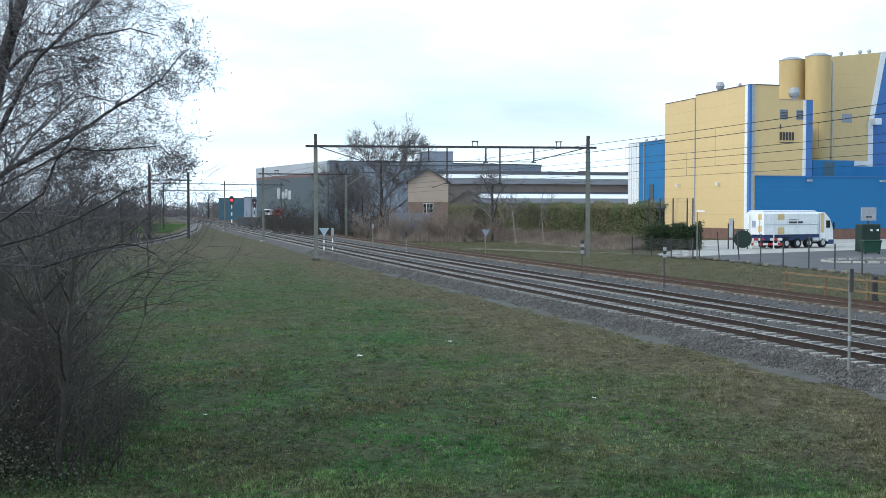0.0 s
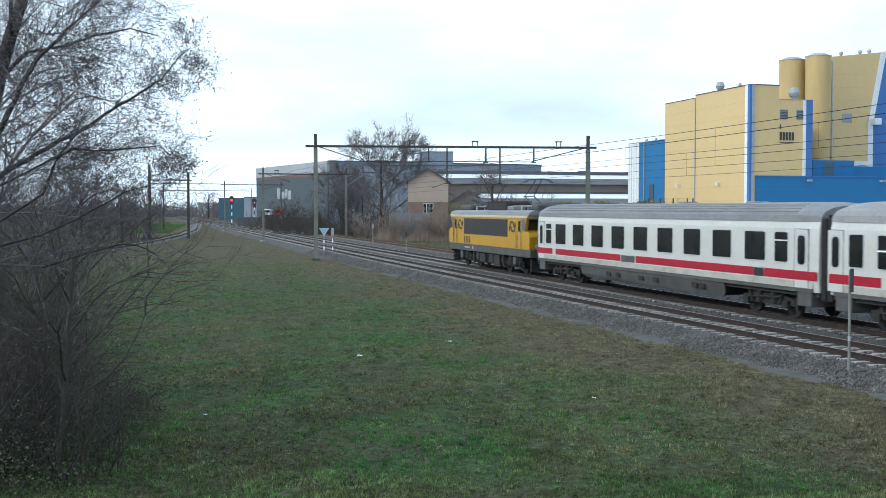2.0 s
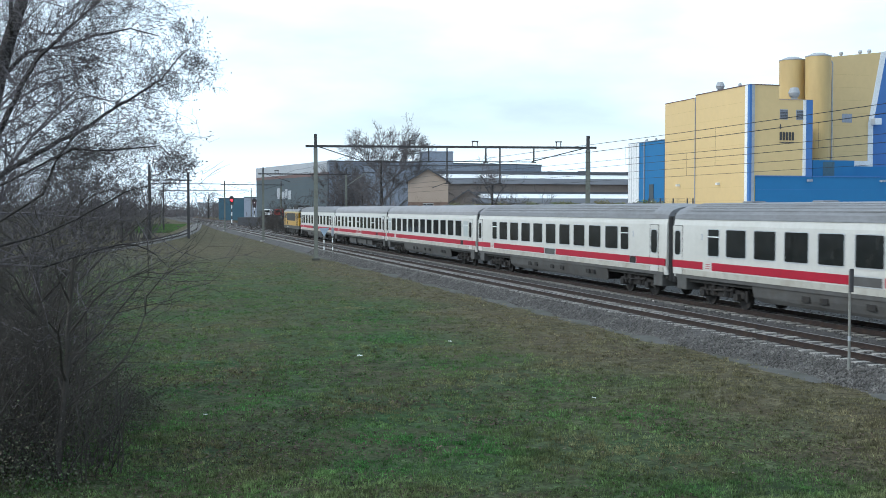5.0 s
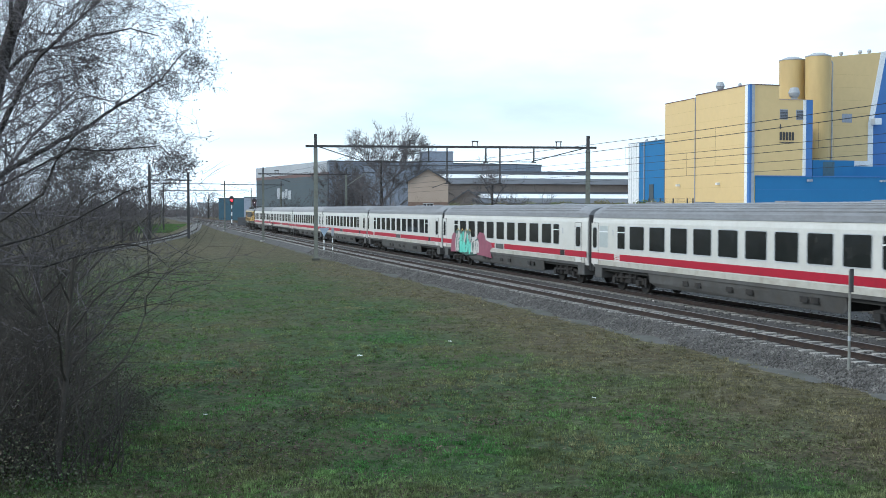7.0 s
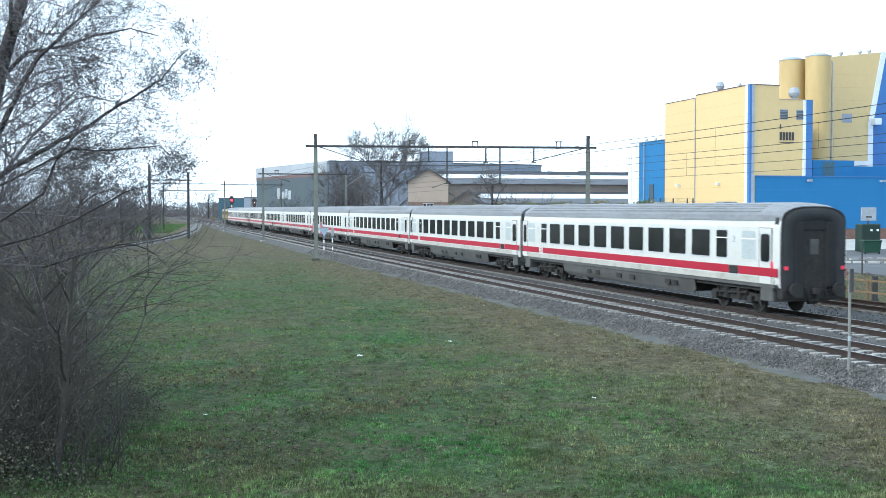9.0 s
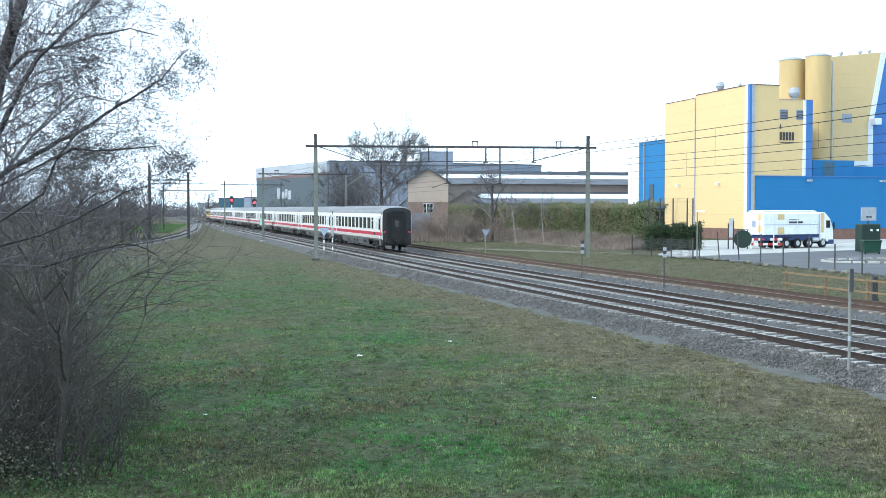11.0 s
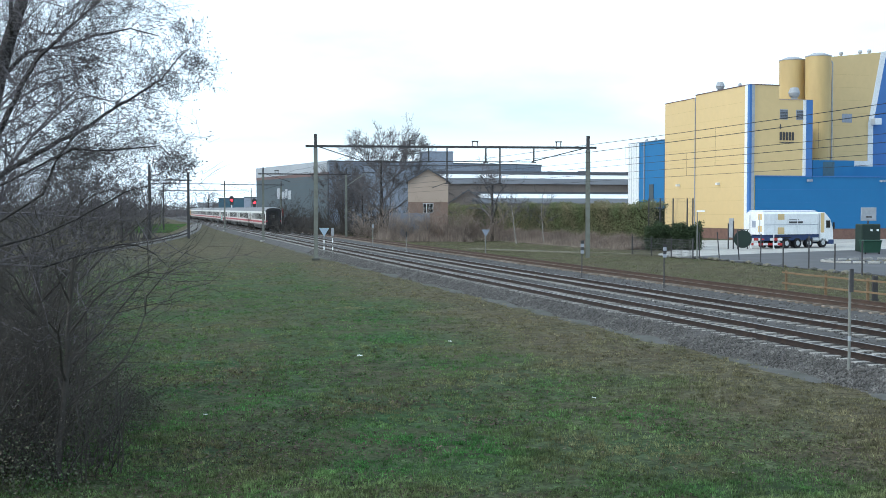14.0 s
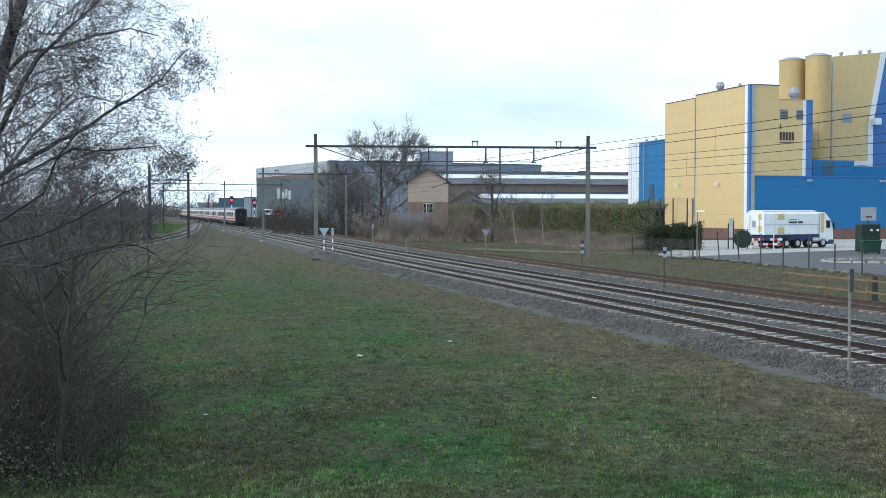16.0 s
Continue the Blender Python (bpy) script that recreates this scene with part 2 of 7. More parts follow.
M_BRAMBLE = mat("bramble_leaves", (0.078, 0.122, 0.068), (0.122, 0.10, 0.078), scale=1.3, rough=0.9, fine=6, spec=0.08, island=0.3)
M_BIRCH = mat("birch_bark", (0.42, 0.40, 0.37), (0.22, 0.2, 0.18), scale=4, rough=0.8, fine=15, spec=0.2)
M_WOODRAIL = mat("weathered_timber", (0.215, 0.145, 0.085), (0.16, 0.11, 0.068), scale=1.5, rough=0.9, fine=20, spec=0.15)
M_GREENPAINT = mat("dark_green_paint", (0.012, 0.028, 0.020), (0.009, 0.022, 0.016), scale=1.0, rough=0.6, fine=10)
M_GREENBIN = mat("green_bin", (0.010, 0.050, 0.028), (0.008, 0.042, 0.024), scale=1.0, rough=0.5, fine=10)
M_BLACK = mat("black_rubber", (0.016, 0.016, 0.017), rough=0.85, fine=20, obj=True)
M_WHITEPAINT = mat("white_paint", (0.80, 0.81, 0.82), (0.73, 0.74, 0.74), scale=2, rough=0.6, fine=15)
M_REDPAINT = mat("red_paint", (0.42, 0.035, 0.03), rough=0.55, fine=15)
M_TARP = mat("pale_tarpaulin", (0.66, 0.68, 0.80), (0.58, 0.60, 0.73), scale=1.5, rough=0.6, fine=10)
M_BLUESIGN = mat("blue_white_sign", (0.40, 0.50, 0.60), rough=0.5, fine=15)
# rolling stock
M_COACH = mat("coach_white", (0.53, 0.522, 0.495), (0.485, 0.476, 0.445), scale=0.8, rough=0.42, fine=6, spec=0.45, obj=True, dirt=(0.46, 0.44, 0.40), dirt_amt=0.18, grain_amt=0.06)
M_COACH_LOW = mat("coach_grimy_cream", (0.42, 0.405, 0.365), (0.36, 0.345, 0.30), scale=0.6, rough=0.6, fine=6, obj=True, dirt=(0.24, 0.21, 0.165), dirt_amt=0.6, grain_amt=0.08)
M_COACH_RED = mat("coach_red", (0.34, 0.012, 0.032), (0.30, 0.011, 0.028), scale=1, rough=0.5, fine=8, spec=0.2, obj=True)
M_COACH_ROOF = mat("coach_roof_grey", (0.21, 0.215, 0.23), (0.175, 0.178, 0.19), scale=0.7, rough=0.6, fine=8, obj=True, dirt=(0.11, 0.10, 0.095), stretch=(1, 0.3, 1))
M_COACH_ROOF_PALE = mat("coach_roof_pale", (0.27, 0.265, 0.275), (0.23, 0.226, 0.235), scale=0.7, rough=0.6, fine=8, obj=True, dirt=(0.15, 0.14, 0.13))
M_UNDER = mat("underframe_grime", (0.034, 0.033, 0.031), (0.022, 0.021, 0.020), scale=1.2, rough=0.85, fine=10, obj=True, dirt=(0.04, 0.035, 0.03), dirt_amt=0.5)
M_SKIRT = mat("skirt_grey", (0.088, 0.087, 0.085), (0.060, 0.058, 0.056), scale=0.9, rough=0.75, fine=8, obj=True, dirt=(0.07, 0.06, 0.05), dirt_amt=0.5)
M_BOGIE = mat("bogie_black", (0.024, 0.022, 0.021), (0.016, 0.015, 0.015), scale=2, rough=0.85, fine=15, obj=True, dirt=(0.07, 0.055, 0.04))
M_ENDGREY = mat("coach_end_grey", (0.030, 0.031, 0.034), (0.019, 0.019, 0.021), scale=1.5, rough=0.75, fine=10, obj=True)
M_FRAME = mat("window_frame_alloy", (0.52, 0.53, 0.54), rough=0.4, metal=0.4, fine=20, obj=True)
M_FROST = mat("frosted_pane", (0.37, 0.40, 0.40), (0.34, 0.37, 0.37), scale=2, rough=0.45, fine=15, obj=True)
M_LOCO = mat("loco_yellow", (0.44, 0.245, 0.009), (0.39, 0.215, 0.009), scale=0.9, rough=0.4, fine=8, obj=True, dirt=(0.34, 0.20, 0.03), dirt_amt=0.35, grain_amt=0.06)
M_LOCO_CREAM = mat("loco_cream", (0.60, 0.53, 0.31), rough=0.5, fine=8, obj=True, dirt=(0.45, 0.38, 0.22))
M_LOCO_GREY = mat("loco_grille", (0.030, 0.030, 0.031), (0.024, 0.024, 0.025), scale=1, rough=0.6, fine=10, obj=True)
M_LOCO_FRAME = mat("loco_frame_grey", (0.085, 0.085, 0.085), (0.06, 0.06, 0.058), scale=1.2, rough=0.7, fine=8, obj=True, dirt=(0.05, 0.045, 0.04))
M_LOCO_WIN = mat("loco_cab_panel", (0.10, 0.10, 0.105), (0.085, 0.085, 0.09), scale=1, rough=0.35, fine=8, obj=True)
M_TAG_TEAL = mat("spray_teal", (0.10, 0.50, 0.40), (0.16, 0.58, 0.46), scale=1.5, rough=0.5, obj=True)
M_TAG_PINK = mat("spray_maroon", (0.20, 0.055, 0.085), (0.25, 0.07, 0.11), scale=1.5, rough=0.5, obj=True)
M_TAG_GREY = mat("spray_grey", (0.52, 0.50, 0.48), (0.42, 0.40, 0.38), scale=1.5, rough=0.5, obj=True)
M_TAG_GOLD = mat("spray_gold", (0.38, 0.26, 0.08), (0.30, 0.20, 0.06), scale=1.5, rough=0.5, obj=True)
M_TAG_DARK = mat("spray_dark", (0.04, 0.09, 0.075), rough=0.5, obj=True)
M_TAIL = glow("tail_lamp_red", (0.5, 0.02, 0.05), 0.25)
M_SIG_RED = glow("signal_red", (1.0, 0.02, 0.03), 5.0)
M_SIG_WHITE = glow("signal_white", (0.75, 0.9, 1.0), 1.5)


# ---- mesh helpers ----
def part(name, bm, material, parent=None, label="", smooth=False):
    """A bmesh as one mesh object, under a thing or a part."""
    me = bpy.data.meshes.new(name)
    bm.to_mesh(me)
    bm.free()
    return mesh_part(name, me, material, parent, label, smooth)


def mesh_part(name, me, material, parent=None, label="", smooth=False):
    if not me.materials:
        me.materials.append(material)
    if smooth:
        me.polygons.foreach_set("use_smooth", [True] * len(me.polygons))
    ob = new(name, me)
    if parent:
        ob.parent = parent
    if label:
        ob["label"] = label
    return ob


def thing(name, m, label, category, group="", kind=""):
    ob = new(name)
    ob.matrix_basis = m
    return tagged(ob, label, category, group, kind)


def box(bm, x0, x1, y0, y1, z0, z1, bevel=0.0):
    r = bmesh.ops.create_cube(bm, size=1.0)
    for v in r["verts"]:
        v.co = Vector(((x0 + x1) / 2 + v.co.x * (x1 - x0), (y0 + y1) / 2 + v.co.y * (y1 - y0), (z0 + z1) / 2 + v.co.z * (z1 - z0)))
    if bevel:
        es = list({e for v in r["verts"] for e in v.link_edges})
        bmesh.ops.bevel(bm, geom=es, offset=bevel, segments=2, affect="EDGES", profile=0.5)
    return bm


def boxes(*args, bevel=0.0):
    bm = bmesh.new()
    for a in args:
        box(bm, *a, bevel=bevel)
    return bm


def cyl(bm, a, b, r0, r1=None, n=12):
    """A capped, tapered cylinder from a to b."""
    a, b = Vector(a), Vector(b)
    r1 = r0 if r1 is None else r1
    q = (b - a).to_track_quat("Z", "Y").to_matrix()
    rings = []
    for c, r in ((a, r0), (b, r1)):
        rings.append([bm.verts.new(c + q @ Vector((r * math.cos(2 * math.pi * i / n), r * math.sin(2 * math.pi * i / n), 0))) for i in range(n)])
    for i in range(n):
        j = (i + 1) % n
        bm.faces.new((rings[0][i], rings[0][j], rings[1][j], rings[1][i]))
    bm.faces.new(rings[0][::-1])
    bm.faces.new(rings[1])
    return bm


def loft(bm, rings, caps=True):
    """Skin closed rings of equal count."""
    vs = [[bm.verts.new(p) for p in r] for r in rings]
    n = len(vs[0])
    for a, b in zip(vs, vs[1:]):
        for i in range(n):
            j = (i + 1) % n
            bm.faces.new((a[i], a[j], b[j], b[i]))
    if caps:
        bm.faces.new(vs[0][::-1])
        bm.faces.new(vs[-1])
    bmesh.ops.recalc_face_normals(bm, faces=bm.faces[:])
    return bm


def slab(bm, pts, direction):
    """A polygon pulled out along a direction."""
    d = Vector(direction)
    return loft(bm, [[Vector(p) for p in pts], [Vector(p) + d for p in pts]])


class Soup:
    """Collects loose triangles, quads and tubes for one mesh."""
    def __init__(self):
        self.v, self.f = [], []

    def face(self, *pts):
        n = len(self.v)
        self.v.extend(tuple(p) for p in pts)
        self.f.append(tuple(range(n, n + len(pts))))

    def tube(self, pts, r0, r1, n=3):
        base = len(self.v)
        for k, p in enumerate(pts):
            a = pts[max(k - 1, 0)]
            b = pts[min(k + 1, len(pts) - 1)]
            d = (b - a).normalized()
            s = d.cross(Vector((0.31, 0.52, 0.8))).normalized()
            u = d.cross(s)
            r = r0 + (r1 - r0) * k / (len(pts) - 1)
            for i in range(n):
                w = 2 * math.pi * i / n
                self.v.append(tuple(p + s * (r * math.cos(w)) + u * (r * math.sin(w))))
        for k in range(len(pts) - 1):
            for i in range(n):
                j = (i + 1) % n
                self.f.append((base + k * n + i, base + k * n + j, base + (k + 1) * n + j, base + (k + 1) * n + i))

    def mesh(self, name):
        me = bpy.data.meshes.new(name)
        me.from_pydata(self.v, [], self.f)
        me.update()
        return me


# ---- the line: heading of the middle track over its length ----
S0, S1 = -20.0, 405.0
TH = (-0.297149, 0.000403881, -3.04201e-06, 9.20366e-09)
LINE_S = np.arange(-320.0, 760.5, 0.5)
_sc = np.clip(LINE_S, S0, S1)
LINE_TH = TH[0] + TH[1] * _sc + TH[2] * _sc ** 2 / 2 + TH[3] * _sc ** 3 / 6
_i0 = int(np.argmin(abs(LINE_S)))
LINE_X = np.cumsum(np.sin(LINE_TH)) * 0.5
LINE_Y = np.cumsum(np.cos(LINE_TH)) * 0.5
LINE_X += 23.8595 * math.cos(TH[0]) - LINE_X[_i0]
LINE_Y += -23.8595 * math.sin(TH[0]) - LINE_Y[_i0]
OFF_A, OFF_C = -4.011, 5.602


def on_line(s, off=0.0):
    """x, y and heading at s metres along the middle track, off metres to its far side."""
    x, y, th = (float(np.interp(s, LINE_S, a)) for a in (LINE_X, LINE_Y, LINE_TH))
    return x + off * math.cos(th), y - off * math.sin(th), th


def line_pose(s, off=0.0, z=0.0):
    x, y, th = on_line(s, off)
    return pose(x, y, z, 0, 0, -math.degrees(th))


def offset_of(xs, ys):
    """Signed distance from the middle track, for arrays of places."""
    k = slice(0, None, 8)
    lx, ly, lt = LINE_X[k], LINE_Y[k], LINE_TH[k]
    out = np.empty(len(xs))
    for i in range(0, len(xs), 4000):
        dx = xs[i:i + 4000, None] - lx
        dy = ys[i:i + 4000, None] - ly
        j = np.argmin(dx * dx + dy * dy, axis=1)
        r = np.arange(len(j))
        out[i:i + 4000] = dx[r, j] * np.cos(lt[j]) - dy[r, j] * np.sin(lt[j])
    return out


def ground_z(d, xs, ys):
    """Height of the ground at a distance d from the middle track."""
    z = np.interp(d, [-60, -30, -12, -6.6, -5.9, 7.0, 8.2, 13, 24, 60], [-0.72, -0.75, -0.72, -0.62, -0.60, -0.55, -0.45, -0.62, -0.48, -0.42])
    rough = 0.045 * np.sin(xs * 0.9 + 1.3 * np.sin(ys * 0.31)) * np.sin(ys * 0.7 + np.sin(xs * 0.43)) + 0.05 * np.sin(xs * 0.23 + ys * 0.19)
    return z + rough * np.clip((np.abs(d + 1) - 7.0) / 6.0, 0, 1) * np.clip((60 - np.abs(d)) / 20, 0, 1)


def ground_at(x, y):
    a, b = np.array([float(x)]), np.array([float(y)])
    return float(ground_z(offset_of(a, b), a, b)[0])


# plan coordinates for what stands square to the line: w across it, u along it
PHI = -0.27
CP, SP = math.cos(PHI), math.sin(PHI)


def plan(w, u, z=0.0):
    return Vector((CP * w + SP * u, -SP * w + CP * u, z))


def plan_pose(w, u, z=0.0):
    p = plan(w, u)
    return pose(p.x, p.y, z, 0, 0, -math.degrees(PHI))


# ---- ground: one sheet to the horizon ----
def axis(lo, hi, fine_lo, fine_hi, step, grow=1.35):
    a = list(np.arange(fine_lo, fine_hi + step / 2, step))
    d = step
    while a[-1] < hi:
        d *= grow
        a.append(a[-1] + d)
    d = step
    while a[0] > lo:
        d *= grow
        a.insert(0, a[0] - d)
    return np.array(a)


def build_ground():
    ax = axis(-2500, 2500, -45, 70, 1.0)
    ay = axis(-400, 3500, 4, 190, 1.0)
    gx, gy = np.meshgrid(ax, ay)
    xs, ys = gx.ravel(), gy.ravel()
    zs = ground_z(offset_of(xs, ys), xs, ys)
    nx, ny = len(ax), len(ay)
    i = np.arange(nx * ny).reshape(ny, nx)
    quads = np.stack([i[:-1, :-1], i[:-1, 1:], i[1:, 1:], i[1:, :-1]], axis=-1).reshape(-1, 4)
    me = bpy.data.meshes.new("ground")
    me.from_pydata(np.stack([xs, ys, zs], 1).tolist(), [], quads.tolist())
    me.update()
    ob = mesh_part("ground", me, M_GRASS, smooth=True)
    tagged(ob, "patchy green and brown winter grass field", "ground", kind="structure")


def blade_soup(name, xs, ys, zs, hs, ws, lean, material, label, category):
    """Many bent blades, each of two narrow triangles, in one mesh."""
    n = len(xs)
    ang = np.random.uniform(0, 2 * math.pi, n)
    ca, sa = np.cos(ang), np.sin(ang)
    tip = np.stack([xs + ca * lean * hs, ys + sa * lean * hs, zs + hs], 1)
    l = np.stack([xs - sa * ws, ys + ca * ws, zs - 0.01], 1)
    r = np.stack([xs + sa * ws, ys - ca * ws, zs - 0.01], 1)
    co = np.stack([l, r, tip], 1).reshape(-1, 3)
    me = bpy.data.meshes.new(name)
    me.vertices.add(3 * n)
    me.vertices.foreach_set("co", co.ravel())
    me.loops.add(3 * n)
    me.loops.foreach_set("vertex_index", np.arange(3 * n))
    me.polygons.add(n)
    me.polygons.foreach_set("loop_start", np.arange(0, 3 * n, 3))
    me.update(calc_edges=True)
    ob = mesh_part(name, me, material)
    return tagged(ob, label, category, kind="stuff")


def build_grass():
    rng = np.random.RandomState(4)
    # tufts of a dozen short blades, denser towards the camera
    n = 54000
    y = 15.5 + 78 * rng.rand(n) ** 1.55
    x = (rng.rand(n) * 2 - 1) * (y * 0.42 + 1)
    keep = np.sin(x * 1.7 + 2 * np.sin(y * 0.9)) * np.sin(y * 1.3 + np.sin(x * 2.1)) + rng.normal(0, 0.6, n) > -0.6
    x, y = x[keep], y[keep]
    high = rng.uniform(0.55, 1.5, len(x)) * (1 + 0.35 * np.sin(x * 0.8) * np.sin(y * 0.6 + 1))
    m = 12
    size = np.repeat(rng.uniform(0.03, 0.085, len(x)), m)
    x = np.repeat(x, m) + rng.normal(0, 1, len(x) * m) * size
    y = np.repeat(y, m) + rng.normal(0, 1, len(y) * m) * size
    h = np.repeat(high, m) * rng.uniform(0.026, 0.062, len(x))
    d = offset_of(x, y)
    ok = d < -6.3 - 0.25 * np.sin(y * 1.7) * np.sin(y * 0.53 + x)
    x, y, d, h = x[ok], y[ok], d[ok], h[ok]
    z = ground_z(d, x, y)
    blade_soup("grass", x, y, z, h, rng.uniform(0.008, 0.018, len(x)), rng.uniform(0.15, 0.9, len(x)), M_BLADE, "short tufted grass, green with withered brown patches", "grass")
    # strip beyond the far track
    n = 110000
    s = rng.uniform(25, 190, n)
    off = rng.uniform(7.9, 24, n)
    x = np.interp(s, LINE_S, LINE_X) + off * math.cos(-0.27)
    y = np.interp(s, LINE_S, LINE_Y) - off * math.sin(-0.27)
    z = ground_z(off, x, y)
    blade_soup("verge_grass", x, y, z, rng.uniform(0.03, 0.09, n), rng.uniform(0.012, 0.03, n), rng.uniform(0.3, 1.6, n), M_VERGE, "rough verge grass beyond the rails", "grass")
    # bright green bank beside the branch track
    n = 26000
    y = rng.uniform(205, 300, n)
    x = -54.0 - (y - 242) * 0.2 - rng.uniform(3.0, 13.0, n)
    blade_soup("bank_grass", x, y, np.full(n, -0.6), rng.uniform(0.15, 0.5, n), rng.uniform(0.05, 0.12, n), rng.uniform(0.2, 1.2, n), M_BANK, "bright green grass on the bank by the branch track", "grass")
    # fallen leaves lie in drifts
    n = 48000
    y = 15.5 + 48 * rng.rand(n) ** 1.6
    x = (rng.rand(n) * 2 - 1) * (y * 0.42 + 1)
    w = np.sin(x * 0.55 + 1.1) * np.sin(y * 0.5 + 0.6 * np.sin(x)) + 0.55 * (x < -2) + rng.normal(0, 0.45, n)
    ok = w > 0.35
    x, y = x[ok], y[ok]
    d = offset_of(x, y)
    ok = d < -7
    x, y, d = x[ok], y[ok], d[ok]
    z = ground_z(d, x, y) + 0.025
    n = len(x)
    ang = rng.uniform(0, 2 * math.pi, n)
    sz = rng.uniform(0.018, 0.045, n)
    ca, sa = np.cos(ang) * sz, np.sin(ang) * sz
    t1, t2 = rng.uniform(-0.02, 0.03, n), rng.uniform(-0.02, 0.03, n)
    co = np.stack([np.stack([x - ca, y - sa, z], 1), np.stack([x + sa * 0.6, y - ca * 0.6, z + t1], 1),
                   np.stack([x + ca, y + sa, z + t2], 1), np.stack([x - sa * 0.6, y + ca * 0.6, z + 0.01], 1)], 1).reshape(-1, 3)
    me = bpy.data.meshes.new("fallen_leaves")
    me.from_pydata(co.tolist(), [], np.arange(4 * n).reshape(-1, 4).tolist())
    me.update()
    tagged(mesh_part("fallen_leaves", me, M_LEAF_DEAD), "scattered dry brown fallen leaves on the grass", "leaves", kind="stuff")
    # denser drifts
    spd = Soup()
    r3 = random.Random(17)
    for cx, cy, sx, sy, m in ((-6.6, 30.5, 1.6, 1.3, 420), (-5.6, 28.0, 1.2, 0.8, 260), (-0.9, 26.0, 0.7, 0.5, 160), (-2.6, 24.6, 0.9, 0.4, 170), (0.9, 23.6, 0.7, 0.35, 140), (-5.0, 21.0, 1.5, 0.7, 260), (3.0, 38.5, 1.6, 1.0, 160), (-1.2, 21.0, 1.8, 0.6, 200), (4.2, 30.0, 1.4, 1.0, 120)):
        for k in range(m):
            px, py = cx + r3.gauss(0, sx), cy + r3.gauss(0, sy)
            c = Vector((px, py, -0.70 + r3.uniform(0.0, 0.06)))
            a = Vector((r3.gauss(0, 1), r3.gauss(0, 1), r3.gauss(0, 0.35))).normalized() * r3.uniform(0.025, 0.06)
            b = a.cross(Vector((r3.gauss(0, 0.3), r3.gauss(0, 0.3), 1))).normalized() * 0.03
            spd.face(c - a, c + b, c + a, c - b)
    tagged(mesh_part("leaf_drift", spd.mesh("leaf_drift"), M_LEAF_DEAD), "drifts of dry brown leaves in the grass", "leaves", kind="stuff")
    # a few scraps of litter
    for k, (x, y, w, l) in enumerate([(-2.55, 34.3, 0.08, 0.03), (0.25, 37.6, 0.05, 0.03), (3.6, 26.6, 0.03, 0.025), (-5.2, 24.4, 0.03, 0.02)]):
        bm = bmesh.new()
        g = bmesh.ops.create_grid(bm, x_segments=5, y_segments=3, size=1.0)
        for v in g["verts"]:
            v.co = Vector((v.co.x * w, v.co.y * l * 2, 0.03 * math.sin(v.co.x * 5 + k) * math.cos(v.co.y * 4)))
        ob = part("litter_scrap", bm, M_WHITEPAINT)
        ob.matrix_basis = pose(x, y, ground_at(x, y) + 0.075, 4, 3, 40 * k)
        tagged(ob, "crumpled white scrap of paper litter on the grass", "litter", "litter on the grass")


# ---- ballast and rails ----
def sweep(name, profile, s_from, s_to, step, material, off=0.0, parent=None, smooth=False, closed=True, wobble=0.0):
    """A profile of (across, height) drawn along the line."""
    ss = list(np.arange(s_from, s_to + 1e-6, step))
    verts, faces = [], []
    n = len(profile)
    for s in ss:
        x, y, th = on_line(s, off)
        c, sn = math.cos(th), math.sin(th)
        for a, z in profile:
            dz = wobble * noise.noise((x * 0.8 + a, y * 0.8, a * 0.7)) if wobble else 0
            verts.append((x + a * c, y - a * sn, z + dz))
    for k in range(len(ss) - 1):
        for i in range(n if closed else n - 1):
            j = (i + 1) % n
            faces.append((k * n + i, k * n + j, (k + 1) * n + j, (k + 1) * n + i))
    if closed:
        faces.append(tuple(range(n))[::-1])
        faces.append(tuple(range((len(ss) - 1) * n, len(ss) * n)))
    me = bpy.data.meshes.new(name)
    me.from_pydata(verts, [], faces)
    me.update()
    return mesh_part(name, me, material, parent, smooth=smooth)


RAIL_PROFILE = [(-0.062, -0.165), (0.062, -0.165), (0.060, -0.150), (0.012, -0.135), (0.010, -0.042), (0.035, -0.034), (0.036, -0.004), (-0.036, -0.004), (-0.036, -0.034), (-0.010, -0.042), (-0.012, -0.135), (-0.060, -0.150)]
HEAD_PROFILE = [(-0.031, -0.004), (0.031, -0.004), (0.026, 0.0), (-0.026, 0.0)]


def sleeper_mesh(half, wide, z0, z1, name):
    bm = bmesh.new()
    rings = []
    for x, drop in ((-half, 0.015), (-half + 0.04, 0), (-0.35, 0), (-0.2, 0.035), (0.2, 0.035), (0.35, 0), (half - 0.04, 0), (half, 0.015)):
        rings.append([(x, -wide, z0), (x, wide, z0), (x, wide * 0.78, z1 - drop), (x, -wide * 0.78, z1 - drop)])
    loft(bm, rings)
    me = bpy.data.meshes.new(name)
    bm.to_mesh(me)
    bm.free()
    return me


